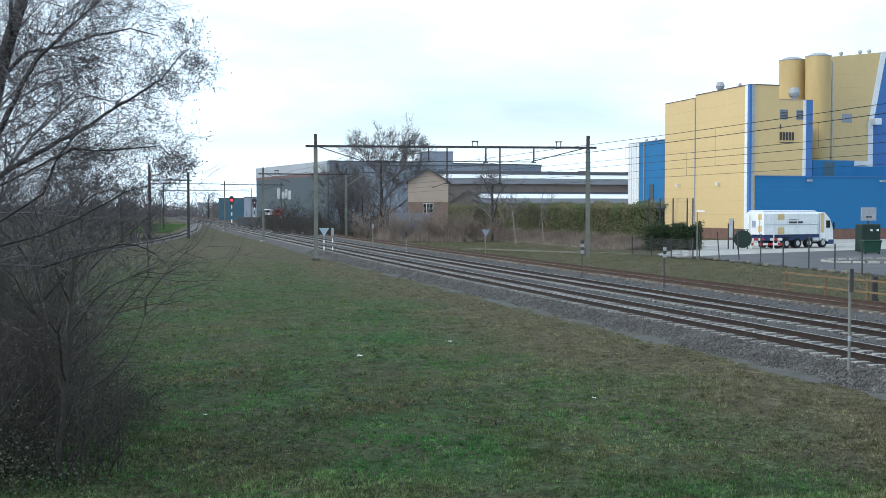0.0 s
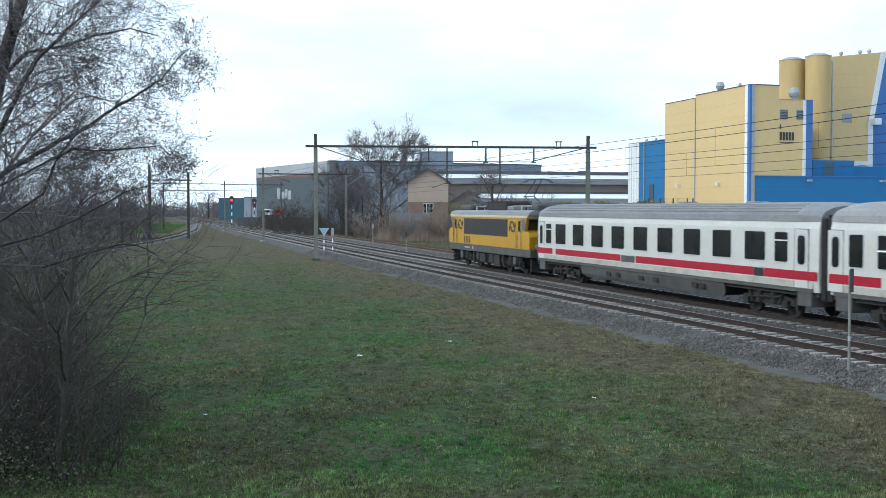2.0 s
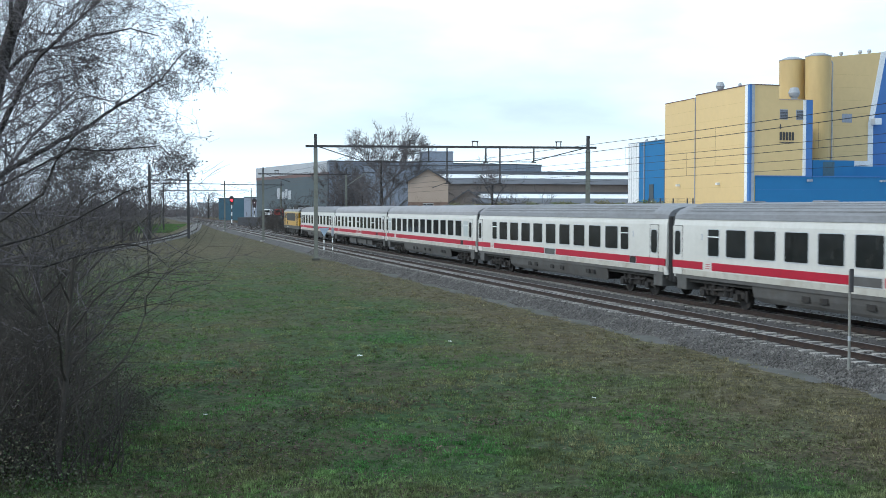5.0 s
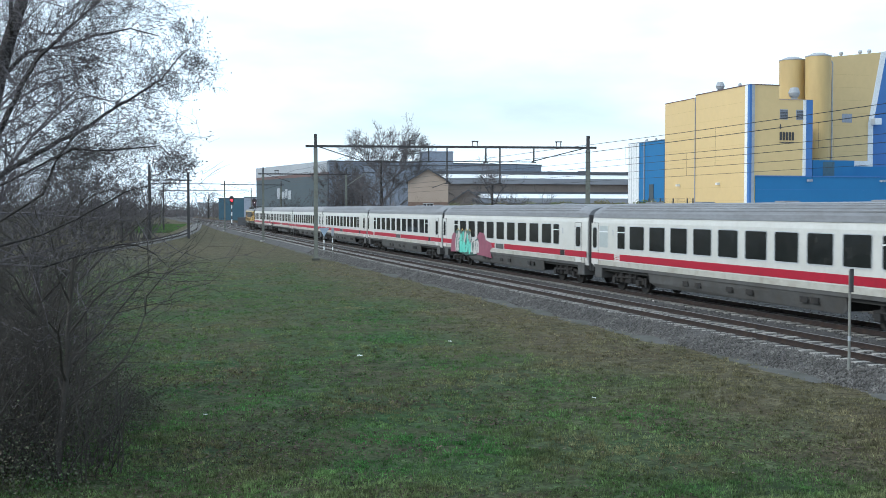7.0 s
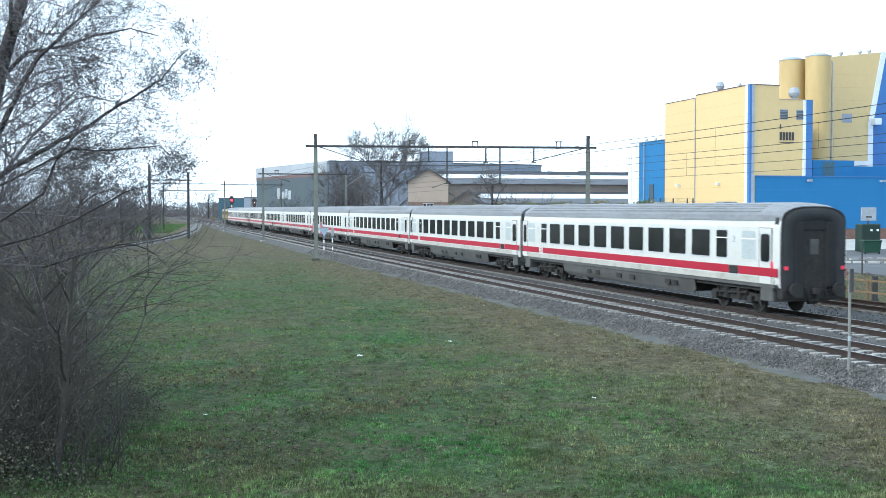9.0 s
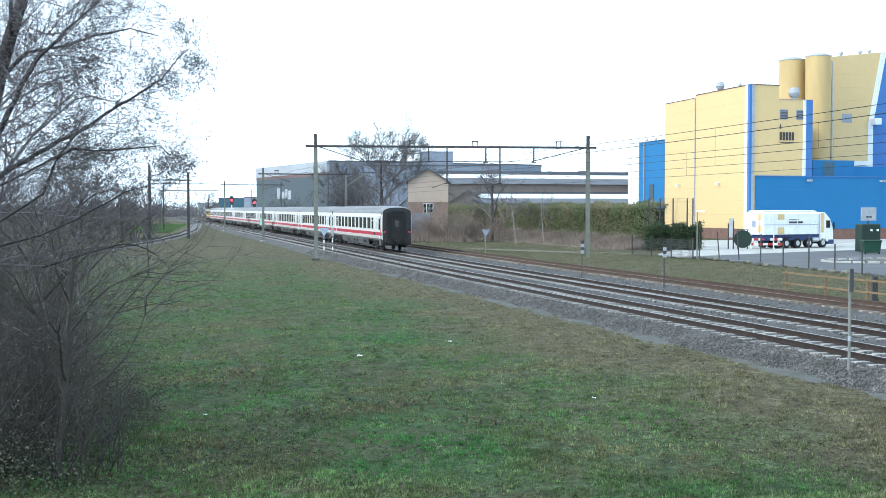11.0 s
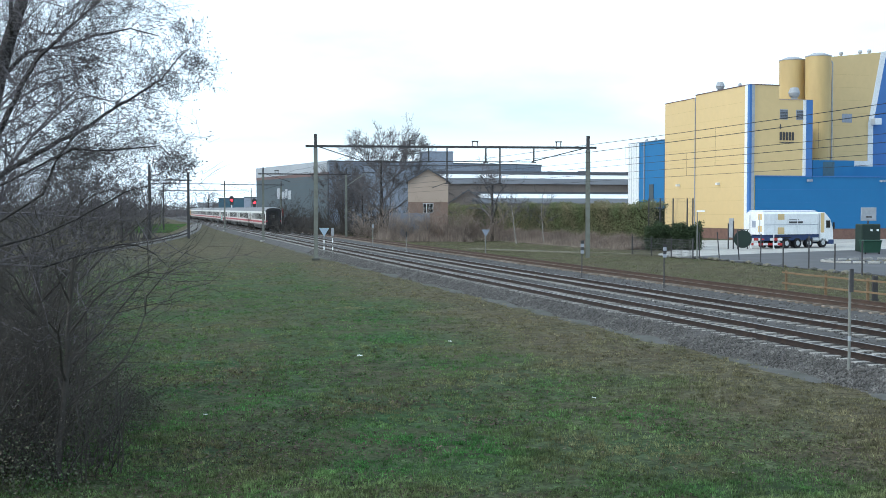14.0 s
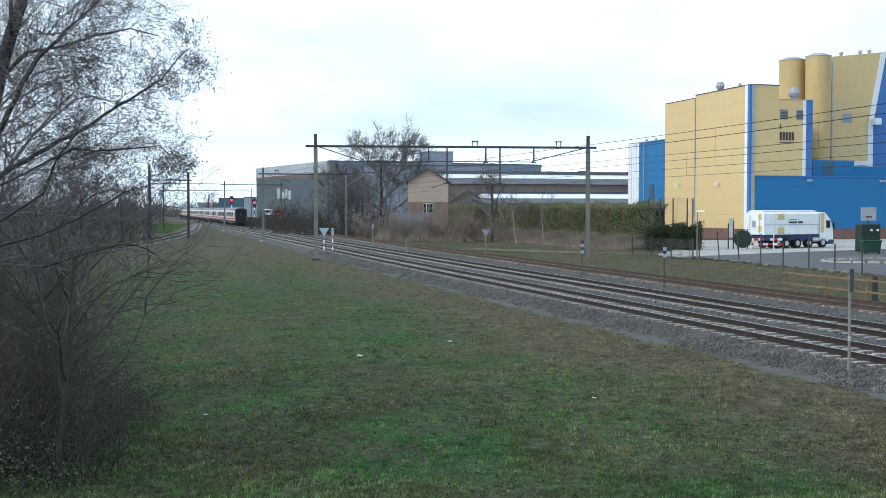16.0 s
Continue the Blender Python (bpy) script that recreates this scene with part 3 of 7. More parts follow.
def build_track(off, label, s_pick, pitch, sleeper_mat, rail_mat, head_mat, sleeper_half, z_top, s_lo=-279.0, s_hi=640.0):
    x, y, th = on_line(20, off)
    trk = thing("railway_track", Matrix.Identity(4), label, "railway track", "tracks of the line")
    for side in (-0.7525, 0.7525):
        r = sweep("rail", [(a + side, z) for a, z in RAIL_PROFILE], s_lo, s_hi, 2.0, rail_mat, off, trk)
        if head_mat:
            sweep("rail_head", [(a + side, z) for a, z in HEAD_PROFILE], s_lo, s_hi, 2.0, head_mat, off, r)
    me = sleeper_mesh(sleeper_half, 0.13, z_top - 0.2, z_top, "sleeper")
    me.materials.append(sleeper_mat)
    rest = Soup()
    src_v = [v.co.copy() for v in me.vertices]
    src_f = [tuple(p.vertices) for p in me.polygons]
    s = s_lo
    while s < 330:
        m = line_pose(s, off, random.uniform(-0.012, 0.012))
        m = m @ pose(random.uniform(-0.02, 0.02), 0, 0, 0, 0, random.uniform(-0.6, 0.6))
        if s_pick[0] <= s <= s_pick[1]:
            ob = new("sleeper", me)
            ob.parent = trk
            ob.matrix_basis = m
        elif 0 < s < 200:
            n = len(rest.v)
            rest.v.extend(tuple(m @ c) for c in src_v)
            rest.f.extend(tuple(n + i for i in f) for f in src_f)
        else:
            rest.face(*(m @ Vector(c) for c in ((-sleeper_half, -0.13, z_top), (sleeper_half, -0.13, z_top), (sleeper_half, 0.13, z_top), (-sleeper_half, 0.13, z_top))))
        s += pitch
    ob = mesh_part("sleepers_beyond", rest.mesh("sleepers_beyond"), sleeper_mat, trk)
    ob["kind"] = "stuff"
    return trk


def build_ballast():
    prof = [(-6.5, -0.74), (-6.3, -0.63), (-6.12, -0.57), (-5.95, -0.50), (-5.4, -0.21), (-5.2, -0.19), (-4.7, -0.19), (-3.3, -0.20), (-2.6, -0.20), (-2.0, -0.24), (-1.4, -0.20), (-0.7, -0.20), (0.7, -0.20),
            (1.5, -0.20), (2.0, -0.26), (2.8, -0.34), (3.6, -0.34), (4.3, -0.25), (4.9, -0.22), (6.3, -0.22), (6.9, -0.26), (7.4, -0.45), (7.9, -0.60)]
    ob = sweep("ballast_bed", prof, -30, 420, 0.75, M_BALLAST, closed=False, smooth=True, wobble=0.035)
    tagged(ob, "grey crushed stone ballast under the rails", "ballast", kind="structure")
    near = sweep("ballast_near", [(-6.4, -0.72), (-5.3, -0.22), (6.8, -0.24), (7.6, -0.60)], -280, -30, 10, M_BALLAST, closed=False)
    tagged(near, "grey ballast of the line behind the camera", "ballast", kind="structure")
    far = sweep("ballast_far", [(-6.2, -0.62), (-5.3, -0.22), (6.8, -0.24), (7.6, -0.60)], 420, 640, 10, M_BALLAST, closed=False)
    tagged(far, "distant grey ballast of the line", "ballast", kind="structure")
    grit = sweep("cess_path", [(-6.8, -0.72), (-6.6, -0.635), (-6.4, -0.60), (-6.15, -0.575), (-5.95, -0.60)], -30, 120, 0.5, M_PATHGRIT, closed=False, smooth=True, wobble=0.09)
    tagged(grit, "narrow grey grit path along the ballast foot", "path", kind="structure")
    # loose stones lying on the bed
    rng = np.random.RandomState(8)
    pa = np.array(prof)
    octa = np.array([(1, 0, 0), (0, 1, 0), (-1, 0, 0), (0, -1, 0), (0, 0, 1), (0, 0, -1)], float)
    tri = np.array([(0, 1, 4), (1, 2, 4), (2, 3, 4), (3, 0, 4), (1, 0, 5), (2, 1, 5), (3, 2, 5), (0, 3, 5)])
    n = 62000
    s = 18 + 92 * rng.rand(n) ** 1.7
    off = np.where(rng.rand(n) < 0.58, rng.uniform(-6.55, -5.1, n), rng.uniform(-5.2, 7.2, n))
    z = np.interp(off, pa[:, 0], pa[:, 1])
    th = np.interp(s, LINE_S, LINE_TH)
    x = np.interp(s, LINE_S, LINE_X) + off * np.cos(th)
    y = np.interp(s, LINE_S, LINE_Y) - off * np.sin(th)
    # none on top of the rails and sleepers' middles
    ok = np.ones(n, bool)
    for c in (OFF_A, 0.0, OFF_C):
        a = off - c
        on_sleeper = (np.abs(((s + 30.0) / 0.6 + 0.5) % 1.0 - 0.5) < 0.24) & (np.abs(a) < 1.28)
        ok &= (np.abs(np.abs(a) - 0.7525) > 0.09) & ~(on_sleeper & (rng.rand(n) < 0.93))
    x, y, z = x[ok], y[ok], z[ok]
    n = len(x)
    size = rng.uniform(0.022, 0.048, n)[:, None, None] * rng.uniform(0.6, 1.25, (n, 6, 3)) * octa[None]
    a = rng.uniform(0, 2 * math.pi, n)
    ca, sa = np.cos(a)[:, None], np.sin(a)[:, None]
    vx = size[:, :, 0] * ca - size[:, :, 1] * sa + x[:, None]
    vy = size[:, :, 0] * sa + size[:, :, 1] * ca + y[:, None]
    vz = size[:, :, 2] + z[:, None] + 0.012
    co = np.stack([vx, vy, vz], -1).reshape(-1, 3)
    f = (np.arange(n)[:, None, None] * 6 + tri[None]).reshape(-1, 3)
    me = bpy.data.meshes.new("ballast_stones")
    m = len(f)
    me.vertices.add(len(co))
    me.vertices.foreach_set("co", co.ravel())
    me.loops.add(3 * m)
    me.loops.foreach_set("vertex_index", f.ravel())
    me.polygons.add(m)
    me.polygons.foreach_set("loop_start", np.arange(0, 3 * m, 3))
    me.update(calc_edges=True)
    tagged(mesh_part("ballast_stones", me, M_STONE), "loose angular grey ballast stones", "ballast", kind="stuff")


BRANCH = [(-33.0, 60.0), (-33.2, 90.0), (-33.9, 115.0), (-35.4, 138.0), (-38.0, 158.0), (-42.2, 183.0), (-48.0, 213.0), (-54.0, 242.0), (-62.5, 285.0), (-70.0, 324.0), (-75.0, 352.0)]


def build_branch():
    """The single branch that curves in from the left and joins the line."""
    ys = np.arange(60.0, 349.0, 3.0)
    ctrl = np.array(BRANCH)
    co = np.polyfit(ctrl[:, 1], ctrl[:, 0], 4)
    xs = np.polyval(co, ys)
    dx = np.polyval(np.polyder(co), ys)
    trk = thing("railway_track", Matrix.Identity(4), "curving single branch track with dark rails", "railway track", "tracks of the line")

    def ribbon(name, profile, material, parent, closed=True):
        v, f = [], []
        n = len(profile)
        for x, y, d in zip(xs, ys, dx):
            th = math.atan(d)
            for a, z in profile:
                v.append((x + a * math.cos(th), y - a * math.sin(th), z))
        for k in range(len(ys) - 1):
            for i in range(n if closed else n - 1):
                j = (i + 1) % n
                f.append((k * n + i, k * n + j, (k + 1) * n + j, (k + 1) * n + i))
        me = bpy.data.meshes.new(name)
        me.from_pydata(v, [], f)
        me.update()
        return mesh_part(name, me, material, parent)
    for side in (-0.7525, 0.7525):
        ribbon("rail", [(a + side, z - 0.02) for a, z in RAIL_PROFILE], M_RAIL, trk)
    bed = ribbon("branch_bed", [(-1.5, -0.32), (-1.4, -0.23), (1.4, -0.23), (1.5, -0.32)], M_STONE, None, False)
    shoulder = ribbon("branch_shoulder", [(-6.0, -0.80), (-1.5, -0.29), (1.5, -0.29), (6.0, -0.80)], M_GRASS, None, False)
    tagged(shoulder, "low withered grass bank under the branch track", "bank", kind="structure")
    tagged(bed, "grey ballast of the curving branch track", "ballast", kind="structure")
    rest = Soup()
    for y in np.arange(62, 300, 0.65):
        x = float(np.polyval(co, y))
        th = math.atan(float(np.polyval(np.polyder(co), y)))
        m = pose(x, y, -0.17, 0, 0, -math.degrees(th))
        for zz in (0.0,):
            rest.face(*(m @ Vector(c) for c in ((-1.25, -0.12, zz), (1.25, -0.12, zz), (1.25, 0.12, zz), (-1.25, 0.12, zz))))
    ob = mesh_part("sleepers_beyond", rest.mesh("branch_sleepers"), M_SLEEPER, trk)
    ob["kind"] = "stuff"


# ---- overhead line ----
def h_mast(bm, x, y, z0, z1, wide=0.26):
    """A rolled H-section post."""
    t = 0.025
    box(bm, x - wide / 2, x + wide / 2, y - wide / 2, y - wide / 2 + t, z0, z1)
    box(bm, x - wide / 2, x + wide / 2, y + wide / 2 - t, y + wide / 2, z0, z1)
    box(bm, x - t / 2, x + t / 2, y - wide / 2 + t, y + wide / 2 - t, z0, z1)
    return bm


def insulator(parent, x, z, up=True):
    """A stirrup on the beam that holds a feeder wire."""
    bm = bmesh.new()
    for sx in (-0.20, 0.20):
        box(bm, x + sx - 0.035, x + sx + 0.035, -0.04, 0.04, z, z + 0.38)
    box(bm, x - 0.29, x + 0.29, -0.05, 0.05, z + 0.35, z + 0.44)
    part("insulator_stirrup", bm, M_STEEL_DARK, parent)


def gantry(label, s, off_l, off_r, top, beam_z, droppers, stirrups, lo_l=-0.7, lo_r=-0.5, braces=True, tube=0.16):
    """A portal over the tracks: two masts, a beam, droppers, braces."""
    g = thing("catenary_gantry", line_pose(s), label, "catenary gantry", "gantries of the overhead line")
    for off, lo in ((off_l, lo_l), (off_r, lo_r)):
        mast = part("mast", h_mast(bmesh.new(), off, 0, lo, top - 0.9), M_MAST, g)
        part("mast_head", boxes((off - 0.10, off + 0.10, -0.10, 0.10, top - 0.9, top)), M_STEEL_DARK, mast)
        part("footing", boxes((off - 0.38, off + 0.38, -0.38, 0.38, lo - 0.3, lo + 0.28), bevel=0.03), M_CONCRETE, mast)
    part("beam", boxes((off_l - 0.7, off_r + 0.6, -tube / 2, tube / 2, beam_z - tube / 2, beam_z + tube / 2)), M_STEEL_DARK, g)
    if braces:
        for a, b in ((off_l + 0.1, off_l + 3.6), (off_r - 0.1, off_r - 4.0)):
            bm = bmesh.new()
            cyl(bm, (a, 0, beam_z + 0.05), (b, 0, beam_z - 1.05), 0.035, n=6)
            part("brace_rod", bm, M_STEEL_DARK, g)
    low = beam_z - 1.1
    for x0, x1 in droppers:
        bm = bmesh.new()
        for x in (x0, x1):
            box(bm, x - 0.05, x + 0.05, -0.05, 0.05, low, beam_z)
        box(bm, x0 - 0.06, x1 + 0.06, -0.03, 0.03, low - 0.05, low + 0.04)
        part("dropper_frame", bm, M_STEEL_DARK, g)
    for x in stirrups:
        insulator(g, x, beam_z + 0.08)
    return g


def wire_run(name, label, off, knots, r, sag_z=0.0, parent=None):
    """A hanging wire through knots of (s, height) with some sag in each span."""
    cu = bpy.data.curves.new(name, "CURVE")
    cu.dimensions, cu.bevel_depth, cu.bevel_resolution = "3D", r, 1
    sp = cu.splines.new("POLY")
    pts = []
    for (sa, za), (sb, zb) in zip(knots, knots[1:]):
        for k in range(12):
            f = k / 12
            x, y, th = on_line(sa + (sb - sa) * f, off)
            pts.append((x, y, za + (zb - za) * f - sag_z * 4 * f * (1 - f)))
    x, y, th = on_line(knots[-1][0], off)
    pts.append((x, y, knots[-1][1]))
    sp.points.add(len(pts) - 1)
    for q, c in zip(sp.points, pts):
        q.co = (*c, 1)
    cu.materials.append(M_WIRE)
    ob = new(name, cu)
    return tagged(ob, label, "overhead wire", "wires of the overhead line")


def main_gantry():
    """The tall portal nearest the camera, set a little askew to the rails."""
    L = 23.84
    g = thing("catenary_gantry", pose(-10.94, 96.5, 0, 0, 0, 6.0), "tall steel portal gantry spanning three tracks", "catenary gantry", "gantries of the overhead line")
    for x, lo in ((0.0, -0.55), (L, -0.72)):
        mast = part("mast", h_mast(bmesh.new(), x, 0, lo, 9.0, 0.34), M_MAST, g)
        part("mast_head", boxes((x - 0.13, x + 0.13, -0.13, 0.13, 9.0, 10.22)), M_STEEL_DARK, mast)
        part("footing", boxes((x - 0.36, x + 0.36, -0.36, 0.36, lo - 0.3, lo + 0.10), bevel=0.03), M_PATHGRIT, mast)
    part("beam", boxes((-0.85, L + 0.75, -0.10, 0.10, 9.08, 9.27)), M_STEEL_DARK, g)
    for a, b in ((0.2, 3.9), (L - 0.2, L - 5.0)):
        part("brace_rod", cyl(bmesh.new(), (a, 0, 9.15), (b, 0, 7.95), 0.045, n=6), M_STEEL_DARK, g)
    part("lower_tie", cyl(bmesh.new(), (3.8, 0, 7.93), (L - 5.0, 0, 7.90), 0.04, n=6), M_STEEL_DARK, g)
    for x, low in ((9.75, 7.9), (11.35, 6.05), (14.75, 7.9), (16.0, 6.05), (19.0, 7.9)):
        part("dropper", boxes((x - 0.06, x + 0.06, -0.06, 0.06, low, 9.1)), M_STEEL_DARK, g)
        part("dropper_foot", boxes((x - 0.2, x + 0.2, -0.06, 0.06, low - 0.08, low + 0.02)), M_STEEL_DARK, g)
    for x in (8.3, 13.8, 21.2):
        insulator(g, x, 9.28)
    for x in (11.35, 16.0):
        part("steady_arm", cyl(bmesh.new(), (x, 0, 6.1), (x - 1.3, 0, 5.62), 0.03, n=6), M_STEEL_DARK, g)
    part("side_bracket", boxes((L - 0.9, L + 0.2, -0.04, 0.04, 7.05, 7.12)), M_STEEL_DARK, g)


def build_overhead():
    main_gantry()
    g2 = gantry("steel portal gantry further along the line", 150.0, -6.0, 5.2, 9.3, 8.45, [], [-4.2])
    part("cantilever", cyl(bmesh.new(), (5.3, 0, 6.9), (8.2, 0, 8.9), 0.05, n=6), M_STEEL, g2)
    part("cantilever", cyl(bmesh.new(), (7.4, 0, 8.75), (9.3, 0, 8.75), 0.04, n=6), M_STEEL_DARK, g2)
    g3 = gantry("distant steel portal gantry over the line", 222.0, -5.8, 5.2, 9.2, 8.5, [], [-4.0])
    part("side_beam", boxes((-17.5, -6.5, -0.07, 0.07, 8.55, 8.7)), M_STEEL_DARK, g3)
    part("side_mast", h_mast(bmesh.new(), -17.4, 0, -0.75, 9.0), M_STEEL_DARK, g3)
    gantry("far steel portal gantry over the line", 305.0, -16.0, 7.6, 9.4, 8.6, [], [])
    # masts of the branch
    b = thing("catenary_gantry", pose(-38.0, 158.0, 0, 0, 0, 14), "steel portal gantry over the branch track", "catenary gantry", "gantries of the overhead line")
    for x, top in ((-3.2, 10.0), (2.1, 8.8)):
        part("mast", h_mast(bmesh.new(), x, 0, -0.75, top, 0.36), M_STEEL_DARK, b)
    part("beam", boxes((-3.6, 2.6, -0.08, 0.08, 7.75, 7.92)), M_STEEL_DARK, b)
    part("brace_rod", cyl(bmesh.new(), (2.1, 0, 8.6), (-1.0, 0, 7.88), 0.04, n=6), M_STEEL_DARK, b)
    for off, mid in ((OFF_A, 6.28), (0.0, 7.15), (OFF_C, 6.8)):
        wire_run("contact_wire", "thin dark contact wire over a track", off, [(-45, 5.6), (22, 5.58), (96, 5.55), (150, 5.5), (222, 5.5), (305, 5.5)], 0.009)
        wire_run("messenger_wire", "sagging dark carrier wire over a track", off, [(-45, mid + 0.3), (22, mid + 0.1), (58, mid), (96, mid + 0.25), (150, 7.2), (222, 7.2), (305, 7.1)], 0.012, 0.08)
    for off in (-1.8, 3.6):
        wire_run("feeder_wire", "dark feeder cable on the gantry tops", off, [(97, 9.6), (150, 9.0), (222, 8.9), (305, 8.9)], 0.02, 0.4)
    # hangers between carrier and contact wires
    sp = Soup()
    for off, mid in ((OFF_A, 6.28), (0.0, 7.15), (OFF_C, 6.8)):
        for k in range(6):
            f = k / 5
            x, y, th = on_line(28 + 64 * f, off)
            sp.tube([Vector((x, y, 5.57)), Vector((x, y, mid + 0.02))], 0.005, 0.005)
    tagged(mesh_part("wire_hanger", sp.mesh("wire_hanger"), M_WIRE), "thin hangers between carrier and contact wires", "overhead wire", kind="stuff")


# ---- the train ----
def roof_ring(half, z_side, z_top, n=12):
    out = []
    for k in range(n + 1):
        a = math.pi * k / n
        c, s = math.cos(a), math.sin(a)
        x = -half * math.copysign(abs(c) ** 0.72, c)
        out.append((x, z_side + (z_top - z_side) * abs(s) ** 0.85))
    return out


def side_panel(name, parent, y0, y1, z0, z1, material, side, x=1.41, proud=0.006, label="", corner=0.0, thick=0.03):
    """A panel let into the body side, its face a little proud."""
    bm = bmesh.new()
    pts = []
    if corner:
        for cy, cz, a0 in ((y1 - corner, z1 - corner, 0), (y0 + corner, z1 - corner, 90), (y0 + corner, z0 + corner, 180), (y1 - corner, z0 + corner, 270)):
            for k in range(4):
                a = radians(a0 + 30 * k)
                pts.append((cy + corner * math.cos(a), cz + corner * math.sin(a)))
    else:
        pts = [(y0, z0), (y1, z0), (y1, z1), (y0, z1)]
    slab(bm, [(side * (x + proud), a, b) for a, b in pts], (-side * thick, 0, 0))
    return part(name, bm, material, parent, label)


def bogie(parent, y, wheelbase=2.5, r=0.46):
    bm = bmesh.new()
    for sx in (-1, 1):
        x = 1.0 * sx
        slab(bm, [(x - 0.09, y - wheelbase / 2 - 0.45, 0.42), (x - 0.09, y - wheelbase / 2 - 0.40, 0.66), (x - 0.09, y - 0.7, 0.80), (x - 0.09, y + 0.7, 0.80),
                  (x - 0.09, y + wheelbase / 2 + 0.40, 0.66), (x - 0.09, y + wheelbase / 2 + 0.45, 0.42), (x - 0.09, y + 0.6, 0.40), (x - 0.09, y - 0.6, 0.40)], (0.18, 0, 0))
        for dy in (-wheelbase / 2, wheelbase / 2):
            box(bm, x - 0.14 + sx * 0.1, x + 0.14 + sx * 0.1, y + dy - 0.16, y + dy + 0.16, 0.34, 0.60, 0.02)
        for dy in (-0.45, 0.45):
            cyl(bm, (x + sx * 0.12, y + dy, 0.45), (x + sx * 0.12, y + dy, 0.95), 0.12, n=8)
        for dy in (-0.85, 0.9):
            cyl(bm, (x + sx * 0.16, y + dy, 0.42), (x + sx * 0.16, y + dy * 1.25, 0.88), 0.045, n=6)
        cyl(bm, (x + sx * 0.18, y - 0.95, 0.70), (x + sx * 0.18, y + 0.95, 0.62), 0.04, n=6)
        box(bm, x - 0.10, x + 0.16 * sx + 0.10, y - wheelbase / 2 - 0.62, y - wheelbase / 2 - 0.48, 0.30, 0.74)
    box(bm, -1.0, 1.0, y - 0.35, y + 0.35, 0.50, 0.80)
    b = part("bogie", bm, M_BOGIE, parent)
    for dy in (-wheelbase / 2, wheelbase / 2):
        for sx in (-1, 1):
            w = bmesh.new()
            cyl(w, (sx * 0.685, y + dy, r), (sx * 0.82, y + dy, r), r, n=20)
            cyl(w, (sx * 0.82, y + dy, r), (sx * 0.86, y + dy, r), 0.16, 0.12, n=12)
            part("wheel", w, M_BOGIE, b)


def lettering(name, text, size, m, material, parent, depth=0.004):
    cu = bpy.data.curves.new(name, "FONT")
    cu.body, cu.size, cu.extrude, cu.align_x, cu.align_y = text, size, depth, "CENTER", "CENTER"
    tmp = bpy.data.objects.new(name, cu)
    me = bpy.data.meshes.new_from_object(tmp)
    bpy.data.objects.remove(tmp)
    me.materials.clear()
    ob = mesh_part(name, me, material, parent)
    ob.matrix_basis = m
    return ob


COACH = 26.4
BODY = 25.8
HALF = BODY / 2


